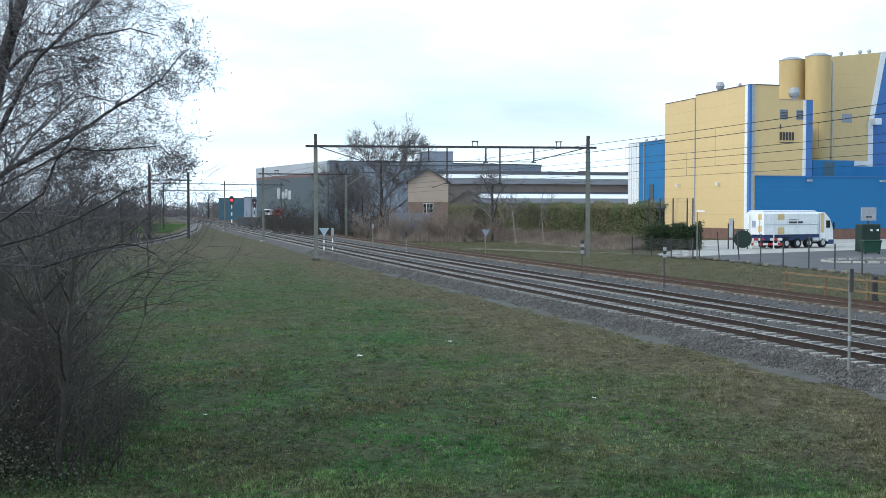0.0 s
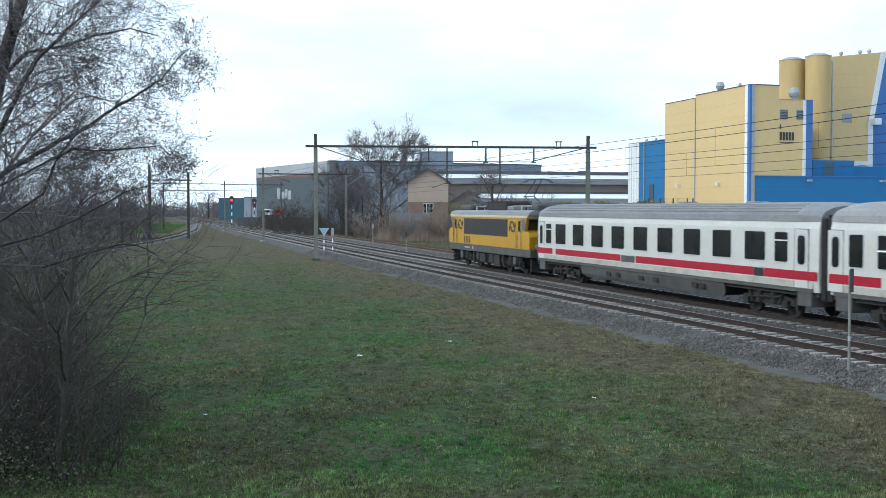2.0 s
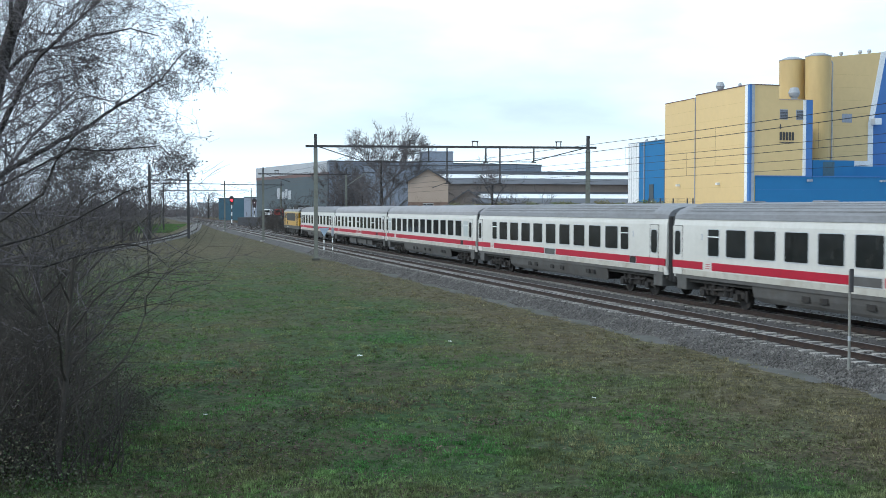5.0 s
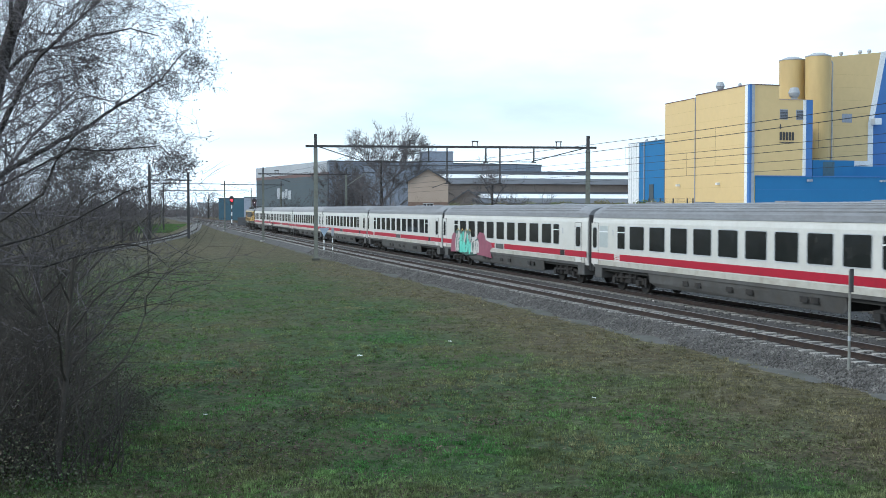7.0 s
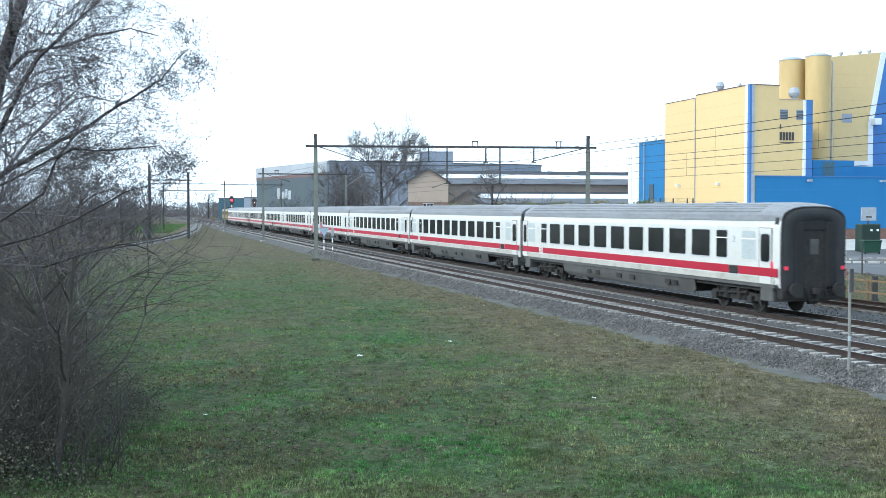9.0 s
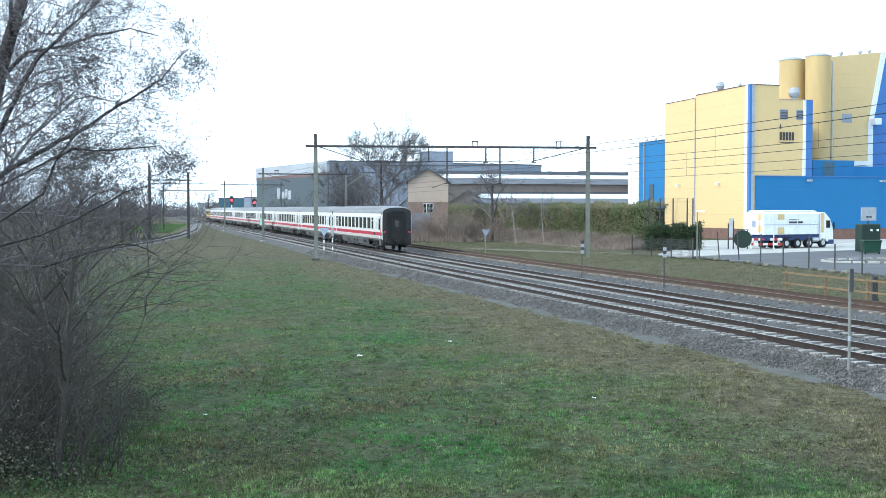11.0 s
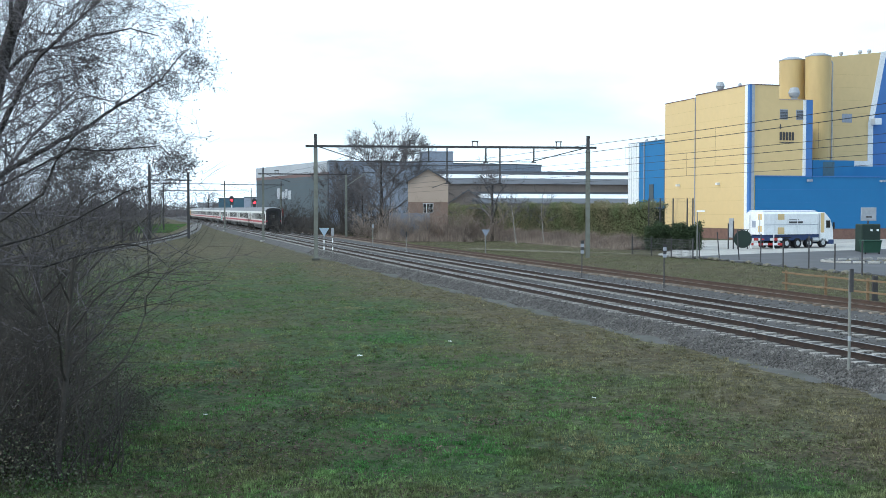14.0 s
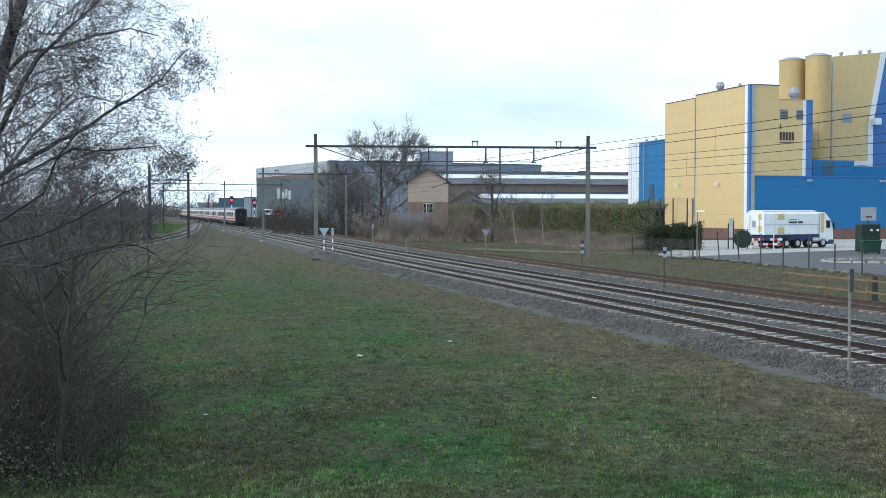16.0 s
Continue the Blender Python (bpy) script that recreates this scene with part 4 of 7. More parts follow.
def coach(label, windows, stripe_gaps, roof, classmarks=(), plates=(), bistro=False, tail=False, skirt=True, ribs=True):
    """An express coach. windows: (metres from the front end, width, kind)."""
    c = thing("passenger_coach", Matrix.Identity(4), label, "railway coach", "coaches of the train")
    sidez = 3.40
    prof = [(-1.36, 1.02), (-1.405, 1.30), (-1.41, 1.9), (-1.41, 2.7), (-1.395, 3.15), (-1.34, sidez), (1.34, sidez), (1.395, 3.15), (1.41, 2.7), (1.41, 1.9), (1.405, 1.30), (1.36, 1.02)]
    bm = bmesh.new()
    rings = [[(x * k, y, z) for x, z in prof] for y, k in ((-HALF, 0.955), (-HALF + 0.22, 0.985), (-HALF + 0.75, 1.0), (HALF - 0.75, 1.0), (HALF - 0.22, 0.985), (HALF, 0.955))]
    loft(bm, rings)
    part("body", bm, M_COACH, c, "white body side with grime")
    bm = bmesh.new()
    ring = roof_ring(1.375, sidez - 0.02, 4.05)
    rings = []
    for y, kx, kz in ((-HALF - 0.02, 0.94, 0.80), (-HALF + 0.3, 0.975, 0.92), (-HALF + 1.0, 1, 1), (HALF - 1.0, 1, 1), (HALF - 0.3, 0.975, 0.92), (HALF + 0.02, 0.94, 0.80)):
        rings.append([(x * kx, y, sidez - 0.02 + (z - sidez + 0.02) * kz) for x, z in ring])
    loft(bm, rings)
    rf = part("roof", bm, roof, c, "ribbed grey roof" if ribs else "smooth grey roof", smooth=False)
    if ribs:
        for k in (0.30, 0.42, 0.54, 0.66):
            for sx in (-1, 1):
                a = math.pi * k / 2 if sx < 0 else math.pi * (1 - k / 2)
                cc, ss = math.cos(a), math.sin(a)
                x = -1.375 * math.copysign(abs(cc) ** 0.72, cc)
                z = sidez - 0.02 + 0.67 * abs(ss) ** 0.85
                part("roof_rib", boxes((x - 0.018, x + 0.018, -HALF + 1.3, HALF - 1.3, z - 0.02, z + 0.022)), roof, rf)
    for y in (-7.0, -1.5, 4.5, 9.0):
        part("roof_vent", boxes((-0.3, 0.3, y - 0.35, y + 0.35, 4.0, 4.10), bevel=0.03), M_COACH_ROOF, rf)
    # under the floor
    part("underframe", boxes((-1.25, 1.25, -HALF + 0.1, HALF - 0.1, 0.86, 1.04)), M_UNDER, c)
    if skirt:
        for sx in (-1, 1):
            bm = bmesh.new()
            slab(bm, [(sx * 1.37, -6.9, 1.03), (sx * 1.37, 6.9, 1.03), (sx * 1.30, 6.9, 0.60), (sx * 1.18, 6.5, 0.42), (sx * 1.18, -6.5, 0.42), (sx * 1.30, -6.9, 0.60)], (-sx * 0.06, 0, 0))
            sk = part("skirt", bm, M_SKIRT, c, "grimy grey skirt panel")
            for y in (-5.2, -4.6, -1.2, 0.2, 2.6, 3.6):
                part("vent_grille", boxes((sx * 1.335 - 0.03, sx * 1.335 + 0.03, y - 0.22, y + 0.22, 0.66, 0.86)), M_BOGIE, sk)
    for y0, y1, w in ((-5.8, -3.6, 1.0), (-3.2, -0.6, 1.05), (-0.2, 1.6, 0.95), (2.0, 5.4, 1.05)):
        part("equipment_box", boxes((-w - 0.1, w + 0.1, y0, y1, 0.42, 0.90), bevel=0.03), M_UNDER if skirt else M_SKIRT, c)
    for y in (-9.5, 9.5):
        bogie(c, y)
    for e in (-1, 1):
        y = e * HALF
        bm = bmesh.new()
        for x0, x1, z0, z1 in ((-1.12, -0.45, 1.0, 3.45), (0.45, 1.12, 1.0, 3.45), (-1.0, 1.0, 3.05, 3.62)):
            deep = 0.10 if tail and e < 0 else 0.29
            box(bm, x0, x1, min(y, y + e * deep), max(y, y + e * deep), z0, z1, 0.04)
        if not (tail and e < 0):
            box(bm, -1.27, 1.27, min(y - e * 0.02, y + e * 0.28), max(y - e * 0.02, y + e * 0.28), 0.75, 3.50, 0.05)
        part("gangway_bellows", bm, M_BLACK, c, "black rubber gangway")
        part("gangway_door", boxes((-0.46, 0.46, min(y, y + e * 0.03), max(y, y + e * 0.03), 1.1, 3.06)), M_LOCO_GREY, c)
        for sx in (-0.875, 0.875):
            bm = bmesh.new()
            cyl(bm, (sx, y - e * 0.1, 0.98), (sx, y + e * 0.24, 0.98), 0.10, n=10)
            cyl(bm, (sx, y + e * 0.24, 0.98), (sx, y + e * 0.29, 0.98), 0.24, n=14)
            part("buffer", bm, M_BOGIE, c)
        part("end_step", boxes((-1.38, 1.38, min(y - e * 1.15, y - e * 0.35), max(y - e * 1.15, y - e * 0.35), 0.52, 1.03), bevel=0.03), M_SKIRT, c)
    if tail:
        y = -HALF
        bm = bmesh.new()
        ring2 = [(-1.28, 1.0)] + [(x * 0.935, sidez - 0.02 + (z - sidez) * 0.79) for x, z in ring] + [(1.28, 1.0)]
        slab(bm, [(x, y - 0.012, z) for x, z in ring2], (0, -0.05, 0))
        part("end_wall", bm, M_BOGIE, c, "dark grey coach end")
        # rounded end shell that stands out round the gangway
        outer = [(-1.36, 0.98), (-1.385, 2.0), (-1.375, 3.0)] + [(x * 0.985, sidez - 0.10 + (z - sidez + 0.02) * 0.96) for x, z in ring] + [(1.375, 3.0), (1.385, 2.0), (1.36, 0.98)]
        inner = [(-0.80, 0.98), (-0.80, 2.0), (-0.80, 2.9)] + [(x * 0.56, 3.0 + (z - sidez + 0.02) * 0.62) for x, z in ring] + [(0.80, 2.9), (0.80, 2.0), (0.80, 0.98)]
        bm = bmesh.new()
        rows = [[(x * k, y + dy, 0.98 + (z - 0.98) * kz) for x, z in pts] for pts, k, kz, dy in ((outer, 1.0, 1.0, 0.30), (outer, 0.985, 0.995, 0.12), (outer, 0.93, 0.975, -0.04), (outer, 0.84, 0.94, -0.11), (inner, 1.0, 1.0, -0.11), (inner, 0.97, 0.99, -0.03))]
        vs = [[bm.verts.new(q) for q in r] for r in rows]
        for ra, rb in zip(vs, vs[1:]):
            for k in range(len(ra) - 1):
                bm.faces.new((ra[k], ra[k + 1], rb[k + 1], rb[k]))
        bmesh.ops.recalc_face_normals(bm, faces=bm.faces[:])
        part("end_shell", bm, M_ENDGREY, c, "grimy dark grey rounded end", smooth=True)
        for sx in (-0.875, 0.875):
            bm = bmesh.new()
            cyl(bm, (sx, y - 0.05, 0.98), (sx, y - 0.30, 0.98), 0.11, n=10)
            cyl(bm, (sx, y - 0.30, 0.98), (sx, y - 0.36, 0.98), 0.25, n=16)
            part("buffer", bm, M_BOGIE, c)
        part("coupling_hook", boxes((-0.10, 0.10, y - 0.30, y - 0.08, 0.82, 1.02), bevel=0.02), M_BOGIE, c)
        part("drawgear_beam", boxes((-1.30, 1.30, y - 0.10, y + 0.2, 0.62, 1.0), bevel=0.05), M_BOGIE, c)
        for sx in (-1, 1):
            part("tail_lamp", boxes((sx * 1.14 - 0.08, sx * 1.14 + 0.08, y - 0.12, y - 0.08, 1.66, 1.80), bevel=0.015), M_TAIL, c, "lit red tail lamp")
            part("corner_lamp", boxes((sx * 1.385 - 0.03, sx * 1.385 + 0.03, y + 0.32, y + 0.46, 1.68, 1.95)), M_TAIL, c, "lit red tail lamp")
            bm = bmesh.new()
            for x0, x1, z0, z1 in ((0.46, 0.80, 1.05, 3.35),):
                box(bm, sx * x0 if sx > 0 else -x1, x1 if sx > 0 else -x0, y - 0.14, y - 0.05, z0, z1, 0.03)
            part("bellows_post", bm, M_BLACK, c)
        part("end_door_window", boxes((-0.17, 0.17, y - 0.085, y - 0.06, 2.2, 2.75), bevel=0.005), M_SKIRT, c)
        bm = bmesh.new()
        for sx in (-0.35, 0.0, 0.4):
            cyl(bm, (sx, y - 0.14, 1.05), (sx + 0.1, y - 0.2, 0.55), 0.04, n=6)
        part("brake_hose", bm, M_BLACK, c)
    for side in (-1, 1):
        at = lambda d: COACH / 2 - d
        for d, w, kind in windows:
            yc = at(d)
            if kind == "door":
                y0, y1 = yc - 0.40, yc + 0.40
                dr = side_panel("door", c, y0, y1, 1.15, 3.12, M_COACH, side, proud=0.004)
                for yy in (y0, y1):
                    side_panel("door_seam", dr, yy - 0.012, yy + 0.012, 1.15, 3.12, M_SKIRT, side, proud=0.007)
                side_panel("door_seam", dr, y0, y1, 3.12, 3.14, M_SKIRT, side, proud=0.007)
                side_panel("window_surround", dr, yc - w / 2 - 0.05, yc + w / 2 + 0.05, 1.88, 2.96, M_FRAME, side, proud=0.008, corner=0.16)
                side_panel("pane", dr, yc - w / 2, yc + w / 2, 1.93, 2.91, M_GLASS, side, proud=0.012, corner=0.13)
                continue
            z0, z1 = (1.98, 3.0)
            fr = side_panel("window_frame", c, yc - w / 2 - 0.045, yc + w / 2 + 0.045, z0 - 0.05, z1 + 0.035, M_FRAME if kind != "frost" else M_COACH, side, proud=0.008, corner=0.08)
            side_panel("pane", fr, yc - w / 2, yc + w / 2, z0, z1, M_FROST if kind == "frost" else M_GLASS, side, proud=0.013, corner=0.06)
            if kind in ("half", "frost"):
                side_panel("window_bar", fr, yc - w / 2, yc + w / 2, 2.70, 2.74, M_WHITEPAINT, side, proud=0.018)
            if kind == "mid":
                side_panel("window_bar", fr, yc - w / 2, yc + w / 2, 2.50, 2.55, M_WHITEPAINT, side, proud=0.018)
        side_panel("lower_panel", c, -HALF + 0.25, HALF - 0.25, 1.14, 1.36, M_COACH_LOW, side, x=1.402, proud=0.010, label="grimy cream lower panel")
        side_panel("sill", c, -HALF + 0.25, HALF - 0.25, 1.0, 1.135, M_SKIRT, side, x=1.39, proud=0.012)
        # red stripe, broken where lettering or plates interrupt it
        edges = [0.34]
        for a, b in sorted(stripe_gaps):
            edges += [a, b]
        edges.append(26.06)
        for a, b in zip(edges[::2], edges[1::2]):
            side_panel("red_stripe", c, at(b), at(a), 1.41, 1.71, M_COACH_RED, side, proud=0.009)
        for d in classmarks:
            lettering("class_mark", "2", 0.34, Matrix.Translation((side * 1.418, at(d), 2.68)) @ Euler((radians(90), 0, radians(90 * side))).to_matrix().to_4x4(), M_GREYTRIM, c)
        for d, w, dark in plates:
            side_panel("plate_rim", c, at(d) - w / 2 - 0.04, at(d) + w / 2 + 0.04, 1.36, 1.73, M_FRAME, side, proud=0.009)
            side_panel("plate", c, at(d) - w / 2, at(d) + w / 2, 1.40, 1.69, M_BOGIE if dark else M_SKIRT, side, proud=0.013)
        if bistro:
            lettering("bistro_lettering", "Bordbistro", 0.46, Matrix.Translation((side * 1.418, at(14.15), 1.60)) @ Euler((radians(90), 0, radians(90 * side))).to_matrix().to_4x4(), M_COACH_RED, c)
        else:
            for k in range(3):
                side_panel("notice_bar", c, at(3.2) - 0.17, at(3.2) + 0.17, 1.46 + 0.08 * k, 1.48 + 0.08 * k, M_COACH_RED, side, proud=0.008)
    return c


def graffiti(c):
    """Sprayed shapes on the coach side."""
    at = lambda d: COACH / 2 - d
    x = -1.428

    def blob(name, pts, material, k):
        bm = bmesh.new()
        slab(bm, [(x - 0.002 * k, at(d), z) for d, z in pts], (0.01, 0, 0))
        part(name, bm, material, c, "sprayed graffiti patch")
    blob("graffiti_patch", [(2.35, 0.85), (2.6, 1.9), (3.1, 2.2), (3.7, 2.1), (4.0, 1.3), (3.9, 0.9)], M_TAG_PINK, 1)
    blob("graffiti_patch", [(8.4, 0.85), (8.3, 1.95), (8.9, 2.32), (9.8, 2.25), (10.2, 1.85), (11.1, 1.72), (11.5, 1.45), (11.0, 1.2), (11.4, 0.75), (9.8, 0.82)], M_TAG_PINK, 1)
    blob("graffiti_patch", [(3.5, 0.95), (3.55, 2.3), (4.2, 2.42), (5.0, 2.3), (6.0, 2.45), (7.0, 2.3), (7.3, 1.6), (8.6, 1.95), (8.8, 1.2), (8.0, 0.85), (6.0, 0.72)], M_TAG_DARK, 2)
    for a, b in ((3.7, 4.5), (4.8, 5.4), (5.7, 6.3), (6.5, 7.1)):
        blob("graffiti_patch", [(a, 2.28), ((a + b) / 2, 2.50), (b, 2.30), ((a + b) / 2, 2.40)], M_TAG_GOLD, 3)
    # letter-like strokes, pale above and teal below, slanting and overlapping
    rr = random.Random(15)
    for k in range(13):
        d = 3.75 + 0.40 * k
        lean, w = rr.uniform(-0.30, 0.18), rr.uniform(0.11, 0.19)
        z0, z1 = 0.82 + rr.uniform(0, 0.14), (2.25 if d < 7.2 else 1.92) + rr.uniform(-0.12, 0.08)
        zm = z0 + (z1 - z0) * rr.uniform(0.45, 0.7)
        bow = rr.uniform(-0.16, 0.16)
        low = M_TAG_TEAL if 4.4 < d < 7.3 else M_TAG_GREY
        at_z = lambda z: d + lean * (z - 1.5) + bow * math.sin((z - z0) / (z1 - z0) * math.pi)
        blob("graffiti_patch", [(at_z(z0) - w, z0), (at_z((z0 + zm) / 2) - w * 1.2, (z0 + zm) / 2), (at_z(zm) - w, zm), (at_z(zm) + w * 0.8, zm + 0.06), (at_z((z0 + zm) / 2) + w, (z0 + zm) / 2), (at_z(z0) + w * 1.3, z0 + 0.05)], low, 4)
        blob("graffiti_patch", [(at_z(zm) - w, zm + 0.03), (at_z(z1) - w * 0.9, z1 - 0.1), (at_z(z1), z1), (at_z(z1) + w * 1.2, z1 - 0.14), (at_z(zm) + w * 0.7, zm + 0.08)], M_TAG_TEAL if k in (3, 4, 6) else M_TAG_GREY, 5)
        if k % 2:
            z = rr.uniform(1.1, 1.7)
            blob("graffiti_patch", [(at_z(z) - 0.05, z), (at_z(z) + 0.42, z + 0.12), (at_z(z) + 0.44, z + 0.22), (at_z(z), z + 0.14)], low, 6)


WIN_COMP = [(1.0, 0.38, "door"), (2.08, 0.72, "half")] + [(3.76 + 2.32 * k, 1.34, "plain") for k in range(9)] + [(24.0, 0.78, "half"), (25.2, 0.42, "door")]
WIN_OPEN = [(0.72, 0.46, "door"), (1.73, 0.95, "frost"), (3.65, 0.76, "half")] + [(5.25 + 1.93 * k, 1.4, "plain") for k in range(9)] + [(22.3, 0.78, "half"), (24.2, 0.9, "frost"), (25.3, 0.58, "door")]
WIN_PLAIN = [(0.76, 0.46, "door"), (3.62, 0.8, "half")] + [(5.24 + 1.93 * k, 1.36, "plain") for k in range(9)] + [(22.1, 0.78, "half"), (25.05, 0.58, "door")]
WIN_SALOON = [(0.52, 0.50, "door"), (1.47, 0.95, "frost")] + [(2.95 + 1.93 * k, 1.38, "plain") for k in range(11)] + [(23.95, 0.98, "frost"), (25.0, 0.54, "door")]
WIN_BISTRO = [(0.66, 0.36, "door"), (1.7, 0.68, "plain")] + [(3.3 + 2.09 * k, 1.12, "mid" if k in (0, 3, 5) else "plain") for k in range(6)] + [(15.5 + 1.76 * k, 1.14, "mid" if k == 3 else "plain") for k in range(5)] + [(24.0, 0.72, "plain"), (25.25, 0.42, "door")]


def build_coaches():
    out = []
    c1 = coach("white compartment coach with red stripe and ribbed grey roof", WIN_COMP, [(2.6, 3.1), (11.0, 12.6)], M_COACH_ROOF, (), [(11.8, 1.4, False), (22.6, 0.6, True)])
    c2 = coach("white bistro coach with red stripe and lettering", WIN_BISTRO, [(2.9, 3.4), (12.95, 15.4)], M_COACH_ROOF_PALE, (), [(22.6, 0.55, True)], bistro=True, skirt=False, ribs=False)
    c3 = coach("white saloon coach with wide dark windows and red stripe", WIN_SALOON, [(3.0, 3.7)], M_COACH_ROOF_PALE, (2.15, 23.25), [(23.07, 0.6, True)], ribs=False)
    c4 = coach("white coach with red stripe and a grey plate amidships", WIN_PLAIN, [(2.8, 3.5), (12.0, 13.7)], M_COACH_ROOF, (2.75, 23.0), [(12.85, 1.45, False), (22.98, 0.58, True)])
    c5 = copy_thing(c4, Matrix.Identity(4))
    c6 = coach("white coach with red stripe and spray-painted graffiti", WIN_PLAIN, [(11.9, 13.7)], M_COACH_ROOF, (23.0,), [(12.85, 1.45, False), (22.98, 0.58, True)])
    graffiti(c6)
    c7 = coach("white open coach with red stripe and frosted end windows", WIN_OPEN, [(2.9, 3.5)], M_COACH_ROOF, (2.75, 23.2), [(23.16, 0.62, True)])
    c8 = copy_thing(c7, Matrix.Identity(4))
    c9 = coach("white rear coach with red stripe and lit tail lamps", WIN_OPEN, [(2.9, 3.5)], M_COACH_ROOF, (2.75, 23.2), [(23.16, 0.62, True)], tail=True)
    return [c1, c2, c3, c4, c5, c6, c7, c8, c9]


def build_loco():
    """A boxy electric locomotive with reverse-raked windscreens; front at +y."""
    L = thing("electric_locomotive", Matrix.Identity(4), "yellow electric locomotive with dark side grilles", "locomotive")
    # half outlines in (y, z), mirrored for the other cab
    half = [(8.06, 1.48), (8.10, 2.20), (7.96, 2.46), (7.30, 2.52), (7.62, 3.26)]
    outline = half + [(-y, z) for y, z in reversed(half)]
    bm = bmesh.new()
    slab(bm, [(-1.44, y, z) for y, z in outline], (2.88, 0, 0))
    bmesh.ops.bevel(bm, geom=bm.edges[:], offset=0.035, segments=2, affect="EDGES")
    part("body", bm, M_LOCO, L, "yellow painted body")
    part("underframe", boxes((-1.40, 1.40, -8.08, 8.08, 1.04, 1.49), bevel=0.03), M_LOCO_FRAME, L, "grey frame beam")
    bm = bmesh.new()
    box(bm, -1.46, 1.46, -7.7, 7.7, 3.26, 3.42, 0.03)
    part("cream_band", bm, M_LOCO_CREAM, L, "cream band under the roof")
    bm = bmesh.new()
    loft(bm, [[(x * k, y, z) for x, z in ((-1.47, 3.42), (-1.36, 3.60), (-1.05, 3.72), (1.05, 3.72), (1.36, 3.60), (1.47, 3.42))] for y, k in ((-7.86, 0.97), (-7.4, 1.0), (7.4, 1.0), (7.86, 0.97))])
    roof = part("roof", bm, M_COACH_ROOF, L, "grey roof")
    for e in (-1, 1):
        bm = bmesh.new()
        slab(bm, [(-1.28, e * 7.28, 2.58), (1.28, e * 7.28, 2.58), (1.28, e * 7.59, 3.20), (-1.28, e * 7.59, 3.20)], (0, e * 0.05, 0))
        part("windscreen", bm, M_GLASS, L)
        for sx in (-0.95, 0.95):
            bm = bmesh.new()
            cyl(bm, (sx, e * 8.04, 1.68), (sx, e * 8.12, 1.68), 0.15, n=12)
            part("headlight", bm, M_FRAME, L)
            bm = bmesh.new()
            cyl(bm, (sx * 0.92, e * 8.0, 1.05), (sx * 0.92, e * 8.42, 1.05), 0.11, n=10)
            cyl(bm, (sx * 0.92, e * 8.42, 1.05), (sx * 0.92, e * 8.52, 1.05), 0.26, n=14)
            part("buffer", bm, M_BOGIE, L)
        part("snow_plough", boxes((-1.2, 1.2, e * 7.7 - 0.1, e * 7.7 + 0.1, 0.25, 0.95)), M_BOGIE, L)
        for side in (-1, 1):
            y = e * 6.42
            dr = side_panel("cab_door", L, y - 0.29, y + 0.29, 1.52, 3.22, M_LOCO, side, 1.44, 0.006)
            for yy in (y - 0.29, y + 0.29):
                side_panel("door_seam", dr, yy - 0.018, yy + 0.018, 1.52, 3.22, M_LOCO_FRAME, side, 1.44, 0.010)
            side_panel("door_window", dr, y - 0.18, y + 0.18, 2.50, 3.10, M_GLASS, side, 1.44, 0.012)
            for yy in (y - 0.42, y + 0.42):
                bm = bmesh.new()
                cyl(bm, (side * 1.50, yy, 1.55), (side * 1.50, yy, 2.6), 0.018, n=6)
                part("handrail", bm, M_LOCO_FRAME, L)
            side_panel("cab_window", L, e * 7.08 - 0.28, e * 7.08 + 0.24, 2.56, 3.20, M_LOCO_WIN, side, 1.44, 0.010)
            # company emblem as plain dark strokes
            yc = 5.36 if e > 0 else -5.22
            for k, pts in enumerate([[(-0.52, 0), (-0.28, 0.27), (0.10, 0.27), (0.34, 0.0), (0.22, -0.06), (0.03, 0.17), (-0.22, 0.17), (-0.38, 0.0)],
                                     [(0.52, 0), (0.28, -0.27), (-0.10, -0.27), (-0.34, 0.0), (-0.22, 0.06), (-0.03, -0.17), (0.22, -0.17), (0.38, 0.0)],
                                     [(-0.56, -0.04), (-0.32, 0.02), (-0.34, -0.24), (-0.44, -0.22)], [(0.56, 0.04), (0.32, -0.02), (0.34, 0.24), (0.44, 0.22)]]):
                bm = bmesh.new()
                slab(bm, [(side * 1.452, yc + side * a * 1.16, 2.76 + b * 1.2) for a, b in pts], (-side * 0.02, 0, 0))
                part("emblem_stroke", bm, M_LOCO_GREY, L)
    for side in (-1, 1):
        gr = side_panel("side_grille", L, -4.35, 4.50, 2.15, 3.18, M_LOCO_GREY, side, 1.44, 0.012, "dark louvred side grille")
        for k in range(9):
            z = 2.22 + k * 0.108
            part("louvre", boxes((min(side * 1.44, side * 1.462), max(side * 1.44, side * 1.462), -4.29, 4.44, z, z + 0.03)), M_LOCO_GREY, gr)
        # running number as plain bars
        for k in range(4):
            y = 4.40 - 0.38 * k if side < 0 else -4.2 + 0.38 * k
            side_panel("number_bar", L, y - 0.10, y + 0.10, 1.56, 2.02, M_LOCO_GREY, side, 1.44, 0.008)
        side_panel("plate", L, 3.3, 4.5, 1.24, 1.31, M_FRAME, side, 1.40, 0.010)
        side_panel("plate", L, 2.6, 2.75, 1.2, 1.38, M_FRAME, side, 1.40, 0.010)
        for y in (-4.3, 0.2, 4.2):
            part("battery_box", boxes((side * 0.95 - 0.3, side * 0.95 + 0.3, y * 0.2 - 0.9, y * 0.2 + 0.9, 0.40, 1.02), bevel=0.03), M_BOGIE, L)
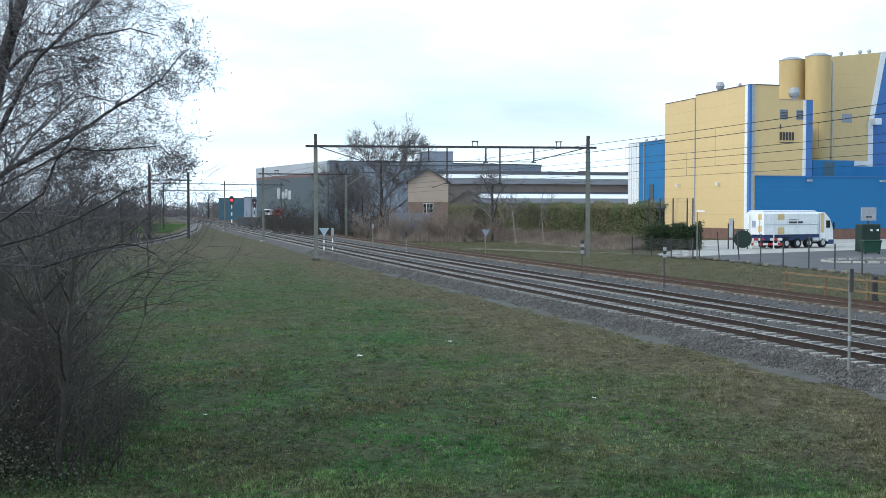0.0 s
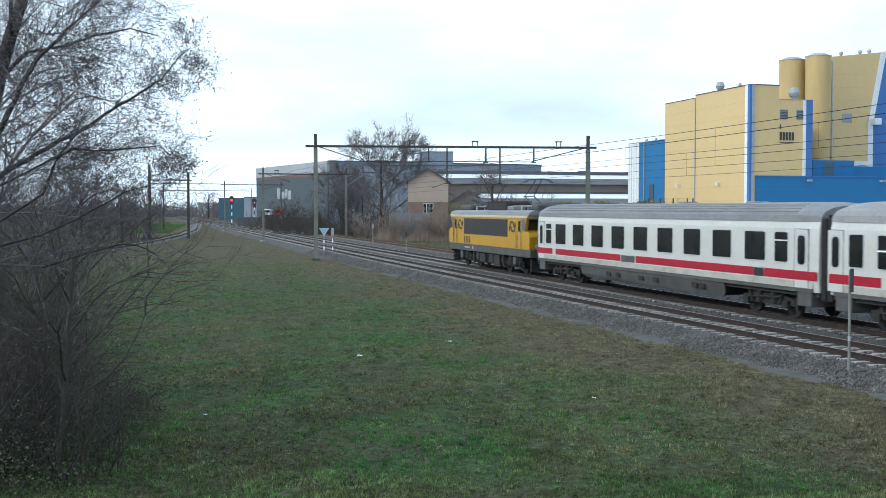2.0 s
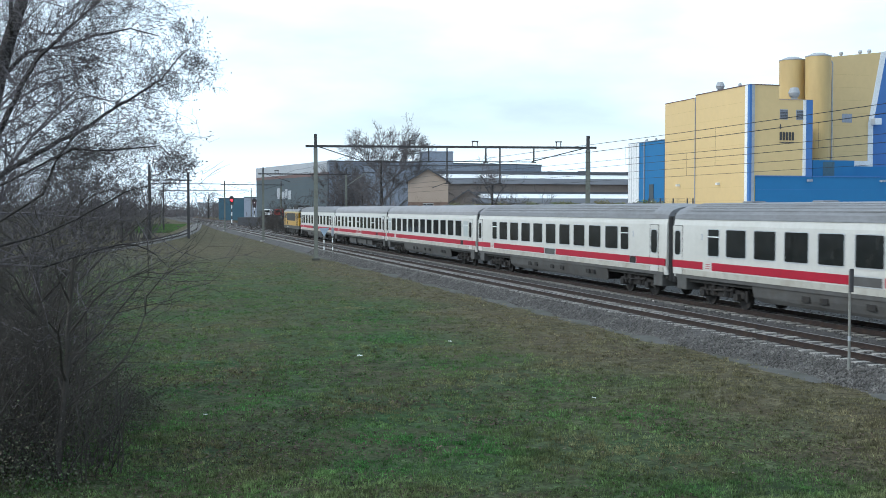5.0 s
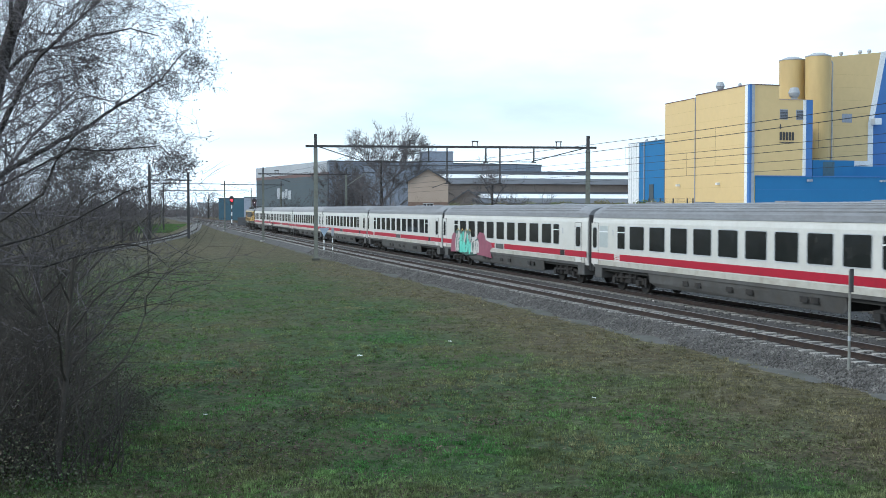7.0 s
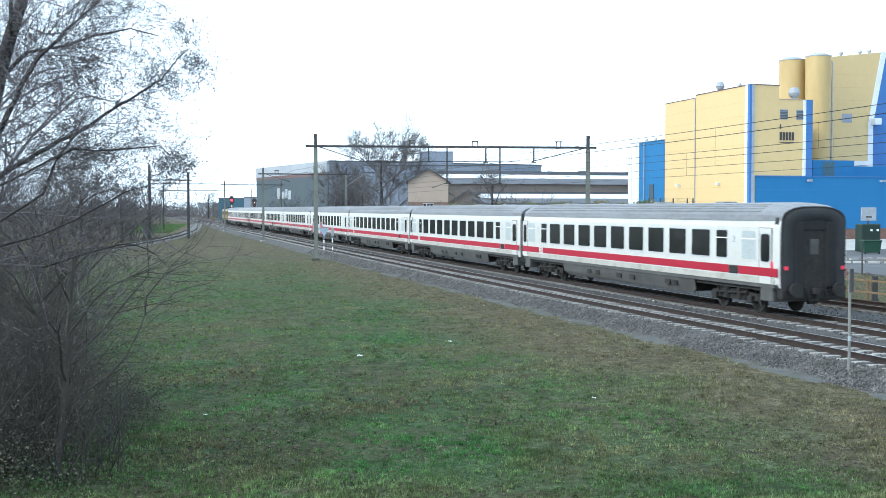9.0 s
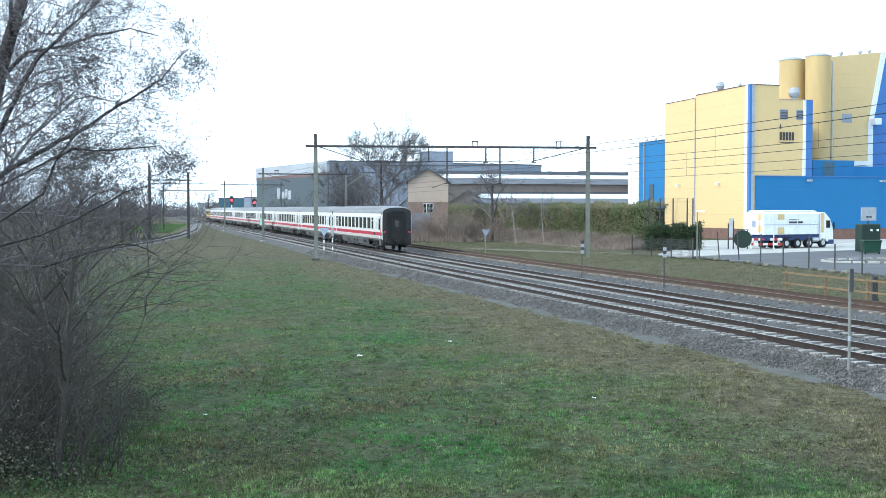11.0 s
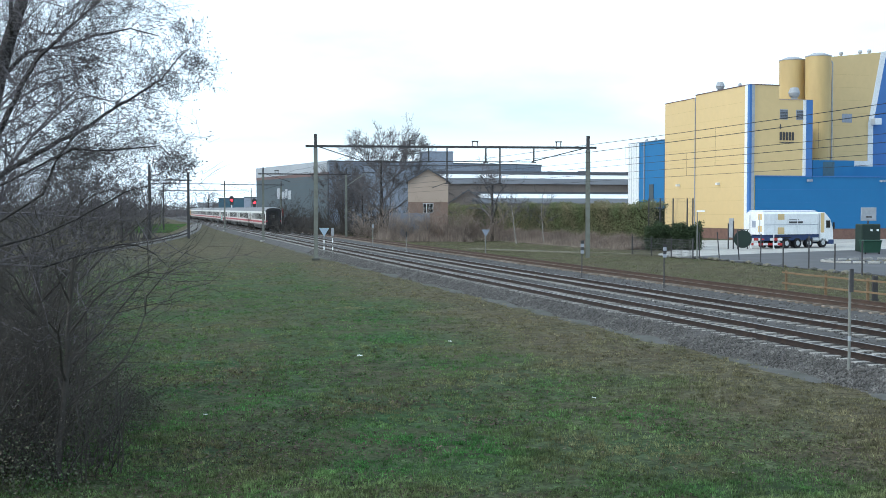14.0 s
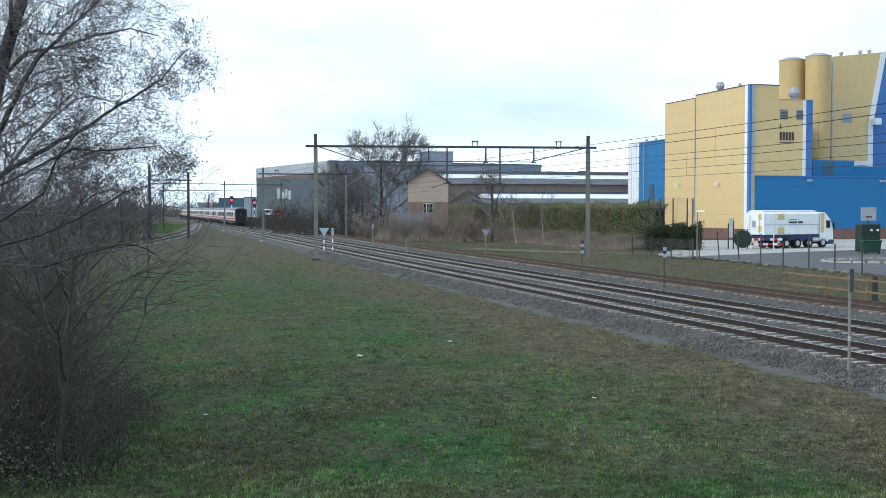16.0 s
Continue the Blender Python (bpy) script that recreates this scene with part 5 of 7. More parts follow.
        for y in (-6.45, 6.45):
            st = bmesh.new()
            for z in (0.42, 0.72):
                box(st, side * 1.35 - 0.12, side * 1.35 + 0.12, y - 0.28, y + 0.28, z, z + 0.04)
            for yy in (y - 0.28, y + 0.28):
                box(st, side * 1.40 - 0.02, side * 1.40 + 0.02, yy - 0.02, yy + 0.02, 0.40, 1.03)
            part("cab_step", st, M_BOGIE, L)
            part("sand_box", boxes((side * 1.22 - 0.14, side * 1.22 + 0.14, y * 0.82 - 0.25, y * 0.82 + 0.25, 0.55, 1.0), bevel=0.03), M_LOCO_FRAME, L)
    bogie(L, -4.35, 2.75, 0.60)
    bogie(L, 4.35, 2.75, 0.60)
    for side in (-1, 1):
        for y, w, z0, z1 in ((-1.9, 0.5, 0.35, 1.0), (-0.7, 0.4, 0.45, 1.0), (0.9, 0.45, 0.4, 1.0), (2.0, 0.3, 0.5, 1.0)):
            part("equipment_box", boxes((side * 1.12 - 0.18, side * 1.12 + 0.18, y - w, y + w, z0, z1), bevel=0.04), M_UNDER, L)
        for y in (-5.9, -4.35, -2.9, 2.9, 4.35, 5.9):
            part("suspension_coil", cyl(bmesh.new(), (side * 1.18, y, 0.55), (side * 1.18, y, 1.02), 0.13, n=8), M_UNDER, L)
    # roof gear
    part("roof_box", boxes((-0.80, 0.80, 5.0, 7.6, 3.70, 4.08), bevel=0.12), M_LOCO_FRAME, L)
    part("roof_box", boxes((-0.80, 0.80, -7.7, -6.6, 3.70, 4.08), bevel=0.12), M_LOCO_FRAME, L)
    part("roof_hood", boxes((-0.85, 0.85, -2.4, 1.4, 3.70, 4.24), bevel=0.10), M_UNDER, L)
    for x in (-0.6, 0.6):
        for k in range(6):
            part("hood_slat", boxes((x - 0.28, x + 0.28, -2.2 + 0.60 * k, -1.8 + 0.60 * k, 4.23, 4.27)), M_LOCO_GREY, L)
    part("roof_hood", boxes((-0.80, 0.80, -3.6, -2.4, 3.70, 3.98), bevel=0.08), M_COACH_ROOF, L)
    bm = bmesh.new()
    for x in (-0.4, 0.4):
        cyl(bm, (x, -5.4, 3.98), (x, 5.2, 3.98), 0.025, n=6)
        for y in (-5, -3.9, 2.2, 3.2, 5.0):
            cyl(bm, (x, y, 3.70), (x, y, 3.98), 0.05, n=8)
    part("roof_busbar", bm, M_FRAME, L)

    def panto(y, up, e):
        bm = bmesh.new()
        box(bm, -0.55, 0.55, y - 0.6, y + 0.6, 3.86, 3.92)
        for x in (-0.5, 0.5):
            for dy in (-0.55, 0.55):
                cyl(bm, (x, y + dy, 3.70), (x, y + dy, 3.88), 0.06, n=8)
        if up:
            knee, top = (y + e * 1.35, 4.55), (y - e * 0.15, 5.45)
        else:
            knee, top = (y + e * 1.4, 4.08), (y - e * 0.2, 4.16)
        for x in (-0.35, 0.35):
            cyl(bm, (x, y - e * 0.3, 3.95), (x * 0.8, knee[0], knee[1]), 0.035, n=6)
            cyl(bm, (x * 0.8, knee[0], knee[1]), (x * 0.5, top[0], top[1]), 0.028, n=6)
        cyl(bm, (-0.35, knee[0], knee[1]), (0.35, knee[0], knee[1]), 0.03, n=6)
        p = part("pantograph", bm, M_STEEL_DARK, L, "raised pantograph" if up else "folded pantograph")
        bm = bmesh.new()
        for dy in (-0.18, 0.18):
            cyl(bm, (-0.6, top[0] + dy, top[1] + 0.05), (0.6, top[0] + dy, top[1] + 0.05), 0.03, n=6)
            for sx in (-1, 1):
                cyl(bm, (sx * 0.6, top[0] + dy, top[1] + 0.05), (sx * 0.9, top[0] + dy, top[1] - 0.15), 0.025, n=6)
        part("collector_head", bm, M_STEEL_DARK, p)
    panto(3.2, False, 1)
    panto(-5.5, True, 1)
    return L


# ---- factory beyond the yard ----
def seams(parent, face, a0, a1, z0, z1, pitch, at, material, name="cladding_seam"):
    """Thin standing seams on a wall; face 'w': wall across x at y=at, 'u': wall along y at x=at."""
    bm = bmesh.new()
    a = a0 + pitch
    while a < a1 - 0.05:
        if face == "w":
            box(bm, a - 0.02, a + 0.02, at - 0.03, at + 0.01, z0, z1)
        else:
            box(bm, at - 0.03, at + 0.01, a - 0.02, a + 0.02, z0, z1)
        a += pitch
    if bm.verts:
        part(name, bm, material, parent)
    else:
        bm.free()


def turbine_vent(parent, x, y, z, r=0.55, h=1.1):
    bm = bmesh.new()
    cyl(bm, (x, y, z - 0.1), (x, y, z + h * 0.3), r * 0.6, n=14)
    cyl(bm, (x, y, z + h * 0.3), (x, y, z + h * 0.6), r * 0.8, r * 1.1, n=14)
    cyl(bm, (x, y, z + h * 0.6), (x, y, z + h), r * 1.1, r * 0.75, n=14)
    part("roof_vent", bm, M_SHED_LIGHT, parent)


def build_factory():
    f = thing("factory_building", plan_pose(79.6, 133.9, -0.42), "tall yellow metal-clad factory with blue corner stripes", "factory")
    # tall block
    part("wall", boxes((0, 4.35, 0, 15.0, 1.5, 20.75)), M_YELLOW, f)
    part("wall", boxes((4.35, 9.4, 0, 15.0, 1.5, 18.9)), M_YELLOW, f)
    part("wall", boxes((0.15, 12.0, 15.0, 25.1, 1.5, 20.4)), M_YELLOW, f)
    part("plinth", boxes((0.05, 9.3, 0.05, 25.0, -0.2, 1.5)), M_BRICK, f)
    part("coping", boxes((-0.06, 4.41, -0.06, 15.05, 20.75, 20.88)), M_SHED_RED, f)
    part("coping", boxes((4.41, 9.46, -0.06, 15.05, 18.9, 19.0)), M_HOUSE, f)
    part("coping", boxes((0.1, 12.05, 15.05, 25.15, 20.4, 20.5)), M_SHED_RED, f)
    for z in np.arange(3.4, 20.0, 1.9):
        part("panel_joint", boxes((-0.012, 0.1, 1.5, 15.0, z, z + 0.03)), M_YELLOW_SILO, f)
        part("panel_joint", boxes((0.138, 0.3, 15.0, 25.1, z, z + 0.03)), M_YELLOW_SILO, f)
    part("corner_stripe", boxes((-0.10, 0.0, 0.42, 1.15, 0.2, 20.75)), M_WHITE, f)
    part("corner_stripe", boxes((-0.12, 0.22, -0.12, 0.42, 0.2, 20.8)), M_BLUE_DEEP, f)
    part("corner_stripe", boxes((0.22, 0.66, -0.10, -0.005, 0.2, 20.78)), M_SHED_LIGHT, f)
    part("corner_stripe", boxes((8.05, 8.5, -0.09, -0.005, 8.4, 18.9)), M_WHITE, f)
    part("corner_stripe", boxes((8.5, 9.5, -0.11, 0.2, 8.4, 18.95)), M_BLUE_DEEP, f)
    part("downpipe", cyl(bmesh.new(), (-0.08, 15.0, 0.2), (-0.08, 15.0, 20.5), 0.07, n=8), M_GREYTRIM, f)
    for x0, x1 in ((4.5, 5.7), (7.0, 8.1)):
        fr = part("louvre_window", boxes((x0, x1, -0.05, 0.02, 16.25, 17.6)), M_GREYTRIM, f)
        for k in range(6):
            part("slat", boxes((x0 + 0.05, x1 - 0.05, -0.08, -0.04, 16.32 + 0.2 * k, 16.46 + 0.2 * k)), M_ROOFDARK, fr)
    # sign as plain bars
    for k in range(5):
        part("sign_bar", boxes((4.5 + k * 0.46, 4.84 + k * 0.46, -0.06, -0.01, 13.45, 14.55)), M_STEEL_DARK, f)
    part("sign_bar", boxes((4.5, 6.8, -0.06, -0.01, 13.1, 13.22)), M_STEEL_DARK, f)
    part("sign_bar", boxes((4.5, 4.68, -0.06, -0.01, 14.95, 15.6)), M_STEEL_DARK, f)
    part("service_door", boxes((-0.08, 0.02, 3.9, 5.1, 0.25, 2.9)), M_SHED_LIGHT, f)
    for y in (8.0, 20.0):
        part("wall_lamp", boxes((-0.5, 0.0, y - 0.2, y + 0.2, 7.6, 7.9)), M_WHITEPAINT, f)
    turbine_vent(f, 1.2, 10.1, 20.8, 0.58, 1.4)
    turbine_vent(f, 1.2, 4.7, 20.8, 0.22, 0.7)
    turbine_vent(f, 7.25, 0.9, 18.9, 0.72, 1.75)
    # lower blue hall in front
    b = thing("blue_hall", plan_pose(80.45, 133.6, -0.42), "low blue metal-clad hall with brick plinth", "factory")
    part("wall", boxes((0, 60, 0, 12, 1.5, 8.55)), M_BLUE, b)
    part("plinth", boxes((0.02, 60, 0.04, 12, -0.2, 1.5)), M_BRICK, b)
    part("coping", boxes((-0.05, 60, -0.08, 12, 8.55, 8.68)), M_BLUE_DEEP, b)
    for z in (3.2, 5.0, 6.8):
        part("panel_joint", boxes((0, 60, -0.012, 0.1, z, z + 0.03)), M_BLUE_DEEP, b)
    part("roof_house", boxes((16.2, 60, 2.5, 11.5, 8.6, 10.15)), M_BLUE, b)
    for x in (8.0, 19.5):
        part("wall_lamp", boxes((x - 0.3, x + 0.3, -0.5, 0.0, 7.9, 8.2)), M_GREYTRIM, b)
    part("roof_house", boxes((9.6, 16.2, 1.5, 8, 8.6, 10.9)), M_BLUE, b)
    part("roof_house", boxes((11.2, 13.0, 1.45, 1.6, 8.7, 10.7)), M_TEAL, b)
    # blue end block with a white edge
    e = thing("blue_annex", plan_pose(79.6, 159.2, -0.42), "blue metal-clad annex with white end strip", "factory")
    part("wall", boxes((0.2, 14, 0, 9.0, 0, 14.9)), M_BLUE, e)
    part("wall", boxes((0.1, 14, 9.0, 13.0, 0, 14.95)), M_WHITE, e)
    seams(e, "u", 9.0, 13.0, 0.2, 14.8, 0.9, 0.1, M_SHED_LIGHT)
    part("downpipe", cyl(bmesh.new(), (0.1, 7.0, 0), (0.1, 7.0, 14.9), 0.10, n=8), M_SHED_LIGHT, e)
    part("coping", boxes((0.05, 14, -0.02, 13.05, 14.95, 15.05)), M_GREYTRIM, e)
    wn = part("window", boxes((0.12, 0.25, 3.7, 5.2, 3.4, 8.1)), M_SHED, e)
    part("transom", boxes((0.08, 0.2, 3.65, 5.25, 5.2, 5.45)), M_WHITE, wn)
    turbine_vent(e, 1.0, 8.0, 14.9, 0.22, 0.6)
    turbine_vent(e, 2.0, 6.6, 14.9, 0.22, 0.7)
    # silos
    for w, u, r, top in ((94.0, 146.5, 1.85, 26.1), (96.05, 143.0, 1.80, 26.3)):
        s = thing("silo", plan_pose(w, u, -0.42), "tall round yellow storage silo", "silo", "silos of the factory")
        bm = bmesh.new()
        cyl(bm, (0, 0, 0), (0, 0, top), r, n=36)
        part("shell", bm, M_YELLOW_SILO, s, smooth=False)
        bm = bmesh.new()
        cyl(bm, (0, 0, top), (0, 0, top + 0.42), r * 1.0, r * 0.45, n=36)
        part("cap", bm, M_SHED_LIGHT, s)
        part("rim", cyl(bmesh.new(), (0, 0, top - 0.12), (0, 0, top + 0.02), r * 1.03, n=36), M_SHED_LIGHT, s)
        bm = bmesh.new()
        cyl(bm, (r * 0.9, -r * 0.6, 2), (r * 0.9, -r * 0.6, top - 1.0), 0.12, n=8)
        cyl(bm, (r * 0.9, -r * 0.6, top - 1.0), (r * 0.6, -r * 0.4, top - 0.2), 0.12, n=8)
        part("pipe", bm, M_SHED_LIGHT, s)
    # tall block on the far right
    t = thing("factory_tower", plan_pose(100.4, 146.0, -0.42), "tall yellow factory block with slanting blue edge", "factory")
    bm = bmesh.new()
    slab(bm, [(0, 0, 0), (30, 0, 0), (30, 0, 30.2), (0, 0, 26.8)], (0, 14, 0))
    part("wall", bm, M_YELLOW, t)
    for z in np.arange(9.0, 26.0, 1.9):
        part("panel_joint", boxes((0, 6.3, -0.012, 0.1, z, z + 0.03)), M_YELLOW_SILO, t)
    bm = bmesh.new()
    slab(bm, [(6.3, -0.06, 8), (7.2, -0.06, 8), (7.2, -0.06, 17.0), (9.4, -0.06, 27.95), (8.4, -0.06, 27.8), (6.3, -0.06, 17.0)], (0, 0.05, 0))
    part("edge_stripe", bm, M_WHITE, t)
    bm = bmesh.new()
    slab(bm, [(7.2, -0.10, 8), (30, -0.10, 8), (30, -0.10, 30.3), (9.4, -0.10, 27.98), (7.2, -0.10, 17.0)], (0, 0.09, 0))
    part("blue_front", bm, M_BLUE_DEEP, t)
    part("louvre_window", boxes((1.8, 3.5, -0.06, 0.02, 17.1, 18.4)), M_GREYTRIM, t)
    part("vent_box", boxes((6.8, 8.0, -1.0, -0.02, 16.8, 17.8), bevel=0.08), M_WHITEPAINT, t)
    part("base_flashing", boxes((0.5, 6.4, -0.14, -0.07, 10.6, 11.4)), M_WHITE, t)
    for x in (2.2, 5.5, 7.1):
        turbine_vent(t, x, 1.0, 27.0 + 0.113 * x - 0.2, 0.3, 0.65)


def build_halls():
    # long brown halls with roof lights
    for name_label, u, w0, w1, bands in (
            ("long brown hall with dark roof and pale rooflights", 215.0, 60.0, 112.0, (9.2, 10.5, 11.4, 12.1)),
            ("lower long hall with dark roof and pale rooflight strip", 196.0, 62.0, 104.0, (5.2, 6.2, 7.1, 7.5))):
        h = thing("industrial_hall", plan_pose(w0, u, -0.42), name_label, "industrial hall", "halls behind the hedge")
        n = w1 - w0
        z1, z2, z3, z4 = bands
        part("wall", boxes((0, n, 0, 25, -0.2, z1)), M_HALLWALL, h)
        bm = bmesh.new()
        slab(bm, [(-0.4, -0.5, z1), (-0.4, 5, z2), (-0.4, 25.5, z2), (-0.4, 25.5, z1)], (n + 0.8, 0, 0))
        part("roof", bm, M_ROOFDARK, h)
        bm = bmesh.new()
        slab(bm, [(2, 5.0, z2 - 0.05), (2, 8.5, z3), (2, 25, z3), (2, 25, z2 - 0.05)], (n - 2, 0, 0))
        part("rooflight", bm, M_SKYLIGHT, h, "pale translucent rooflight strip")
        part("ridge", boxes((1.5, n + 0.2, 8.4, 25, z3, z4)), M_ROOFDARK, h)
        seams(h, "w", 0, n, 0, z1, 2.4, 0.0, M_HALLWALL, "wall_seam")
    # big slate shed
    ax, ay, bx, by = -28.8, 280.0, -55.5, 334.0
    th = math.atan2(bx - ax, by - ay)
    ln = math.hypot(bx - ax, by - ay)
    s = thing("industrial_shed", pose(ax, ay, -0.45, 0, 0, -math.degrees(th)), "large slate-grey industrial shed with pale fascia", "industrial shed", "halls behind the hedge")
    part("wall", boxes((0, 62, 0, ln, -0.2, 12.6)), M_SHED, s)
    part("red_band", boxes((-0.06, 62.0, -0.06, ln + 0.05, 12.6, 13.4)), M_SHED_RED, s)
    part("fascia", boxes((-0.12, 62.1, 0.9, ln + 0.1, 13.4, 16.2)), M_SHED_LIGHT, s)
    part("fascia", boxes((-0.12, 62.1, -0.12, 0.9, 13.4, 16.2)), M_SHED_LIGHT, s)
    part("end_cladding", boxes((0.4, 62.0, -0.30, -0.14, -0.2, 16.0)), M_SHED_PALE, s, "pale blue-grey end wall")
    part("end_coping", boxes((0.0, 62.2, -0.34, -0.10, 16.0, 16.3)), M_ROOFDARK, s)
    for k, (y0, y1, z0, z1) in enumerate(((28, 30.5, 6.8, 9.2), (31, 33, 7.2, 9.6), (33.5, 37, 6.9, 9.0), (37.6, 40, 7.0, 10.0))):
        part("sign_bar", boxes((-0.15, 0.0, y0, y1, z0, z1)), M_SHED_LIGHT, s)
    r = thing("roof_block", pose(-6.0, 291.0, -0.45), "pale grey box building behind the shed roof", "industrial shed", "halls behind the hedge")
    part("wall", boxes((0, 8.6, 0, 12, -0.2, 18.9)), M_SHED_PALE, r)
    part("parapet", boxes((-0.1, 8.7, -0.1, 12.1, 18.9, 19.1)), M_GREYTRIM, r)
    q = thing("industrial_shed", pose(-20.0, 283.0, -0.45), "grey flat-roofed shed block", "industrial shed", "halls behind the hedge")
    part("wall", boxes((0, 34, 0, 18, -0.2, 15.0)), M_SHED_PALE, q)
    part("parapet", boxes((-0.1, 34.1, -0.1, 18.1, 15.0, 15.3)), M_ROOFDARK, q)
    # house with gable
    hs = thing("house", pose(-5.15, 165.0, -0.42), "two-storey buff house with gabled dark roof", "house")
    bm = bmesh.new()
    slab(bm, [(0, 0, 5.2), (5.9, 0, 5.2), (5.9, 0, 8.2), (2.95, 0, 10.0), (0, 0, 8.2)], (0, 11, 0))
    part("upper_wall", bm, M_HOUSE, hs)
    part("lower_wall", boxes((0.03, 5.87, 0.03, 11, -0.2, 5.2)), M_HOUSE_LOW, hs)
    for x0, z0, x1, z1 in ((-0.35, 8.0, 2.95, 10.05), (6.25, 8.0, 2.95, 10.05)):
        bm = bmesh.new()
        slab(bm, [(x0, -0.4, z0), (x1, -0.4, z1), (x1, -0.4, z1 + 0.16), (x0, -0.4, z0 + 0.16)], (0, 11.8, 0))
        part("roof", bm, M_ROOFDARK, hs)
    wn = part("window", boxes((2.2, 3.7, -0.03, 0.02, 3.6, 5.0)), M_GLASS, hs)
    for x in (2.2, 2.7, 3.2, 3.66):
        part("window_bar", boxes((x, x + 0.05, -0.06, -0.02, 3.6, 5.0)), M_WHITEPAINT, wn)
    for z in (3.58, 4.3, 4.98):
        part("window_bar", boxes((2.2, 3.7, -0.06, -0.02, z, z + 0.05)), M_WHITEPAINT, wn)
    l = thing("outbuilding", pose(1.15, 211.0, -0.42), "low brown outbuilding with gabled roof behind the hedge", "outbuilding")
    bm = bmesh.new()
    slab(bm, [(0, 0, -0.2), (7.2, 0, -0.2), (7.2, 0, 5.2), (3.6, 0, 7.6), (0, 0, 5.2)], (0, 6, 0))
    part("wall", bm, M_HALLWALL, l)
    for x0, x1 in ((-0.35, 3.6), (7.55, 3.6)):
        bm = bmesh.new()
        slab(bm, [(x0, -0.3, 5.05), (x1, -0.3, 7.65), (x1, -0.3, 7.83), (x0, -0.3, 5.23)], (0, 6.6, 0))
        part("roof", bm, M_ROOFDARK, l)
    g = thing("panel_fence", pose(-7.5, 158.0, -0.42), "grey concrete panel fence beside the house", "fence")
    for k in range(3):
        part("fence_panel", boxes((k * 1.9, k * 1.9 + 1.82, -0.04, 0.04, 0, 3.6)), M_PANEL, g)
        part("fence_post", boxes((k * 1.9 - 0.08, k * 1.9, -0.07, 0.07, 0, 3.68)), M_PANEL, g)
    # far teal container-like sheds at the bend
    for x, y, w, z1, m, lab in ((-83.6, 418.0, 9.6, 8.0, M_TEAL, "distant teal metal shed by the line"), (-73.4, 414.0, 6.0, 8.4, M_GREYTRIM, "distant grey metal shed by the line"), (-140.0, 640.0, 45.0, 7.5, M_SHED_LIGHT, "far pale low building")):
        o = thing("distant_shed", pose(x, y, -0.42), lab, "shed", "distant sheds")
        part("wall", boxes((0, w, 0, 9, -0.2, z1)), m, o)
        part("roof", boxes((-0.2, w + 0.2, -0.2, 9.2, z1, z1 + 0.25)), M_ROOFDARK, o)
    # raised yard before the shed with two parked vans
    dk = part("raised_yard", boxes((-48.0, -30.0, 262.0, 276.0, -0.6, 1.75)), M_ASPHALT)
    tagged(dk, "raised grey asphalt yard before the shed", "yard", kind="structure")
    for x, paint, lab in ((-41.4, M_WHITEPAINT, "white parked van before the slate shed"), (-38.8, M_REDPAINT, "red parked van before the slate shed")):
        parked_van(pose(x, 264.0, 1.75), paint, lab)


def parked_van(m, paint, label):
    """A small delivery van seen from behind, rear at -y."""
    v = thing("parked_van", m, label, "van", "vans before the shed")
    bm = bmesh.new()
    loft(bm, [[(-0.88 * k, y, 0.35), (0.88 * k, y, 0.35), (0.92 * k, y, 1.0), (0.80 * k, y, zt - 0.08), (0.6 * k, y, zt), (-0.6 * k, y, zt), (-0.80 * k, y, zt - 0.08), (-0.92 * k, y, 1.0)] for y, k, zt in ((0, 0.97, 1.85), (0.15, 1.0, 1.95), (2.9, 1.0, 1.95), (3.5, 0.98, 1.25), (4.3, 0.92, 1.05))])
    part("body", bm, paint, v)
    part("rear_window", boxes((-0.62, 0.62, -0.02, 0.06, 1.2, 1.7), bevel=0.01), M_GLASS, v)
    part("bumper", boxes((-0.9, 0.9, -0.10, 0.05, 0.38, 0.60), bevel=0.03), M_STEEL_DARK, v)
    for sx in (-1, 1):
        part("tail_light", boxes((sx * 0.83 - 0.07, sx * 0.83 + 0.07, -0.03, 0.05, 0.9, 1.4)), M_REDPAINT, v)
        part("side_window", boxes((sx * 0.87 - 0.03, sx * 0.87 + 0.03, 2.1, 2.8, 1.15, 1.6)), M_GLASS, v)
        for y in (0.8, 3.5):
            w = part("wheel", cyl(bmesh.new(), (sx * 0.70, y, 0.32), (sx * 0.90, y, 0.32), 0.32, n=16), M_BLACK, v)
            part("rim", cyl(bmesh.new(), (sx * 0.89, y, 0.32), (sx * 0.915, y, 0.32), 0.19, n=12), M_FRAME, w)


# ---- yard ----
def flat_sheet(name, pts, z, material, label, category):
    bm = bmesh.new()
    vs = [bm.verts.new(plan(w, u, z)) for w, u in pts]
    f = bm.faces.new(vs)
    bmesh.ops.recalc_face_normals(bm, faces=bm.faces[:])
    if f.normal.z < 0:
        f.normal_flip()
    e = bmesh.ops.extrude_face_region(bm, geom=[f])
    for v in e["geom"]:
        if isinstance(v, bmesh.types.BMVert):
            v.co.z -= 0.12
    bmesh.ops.recalc_face_normals(bm, faces=bm.faces[:])
    return tagged(part(name, bm, material), label, category, kind="structure")


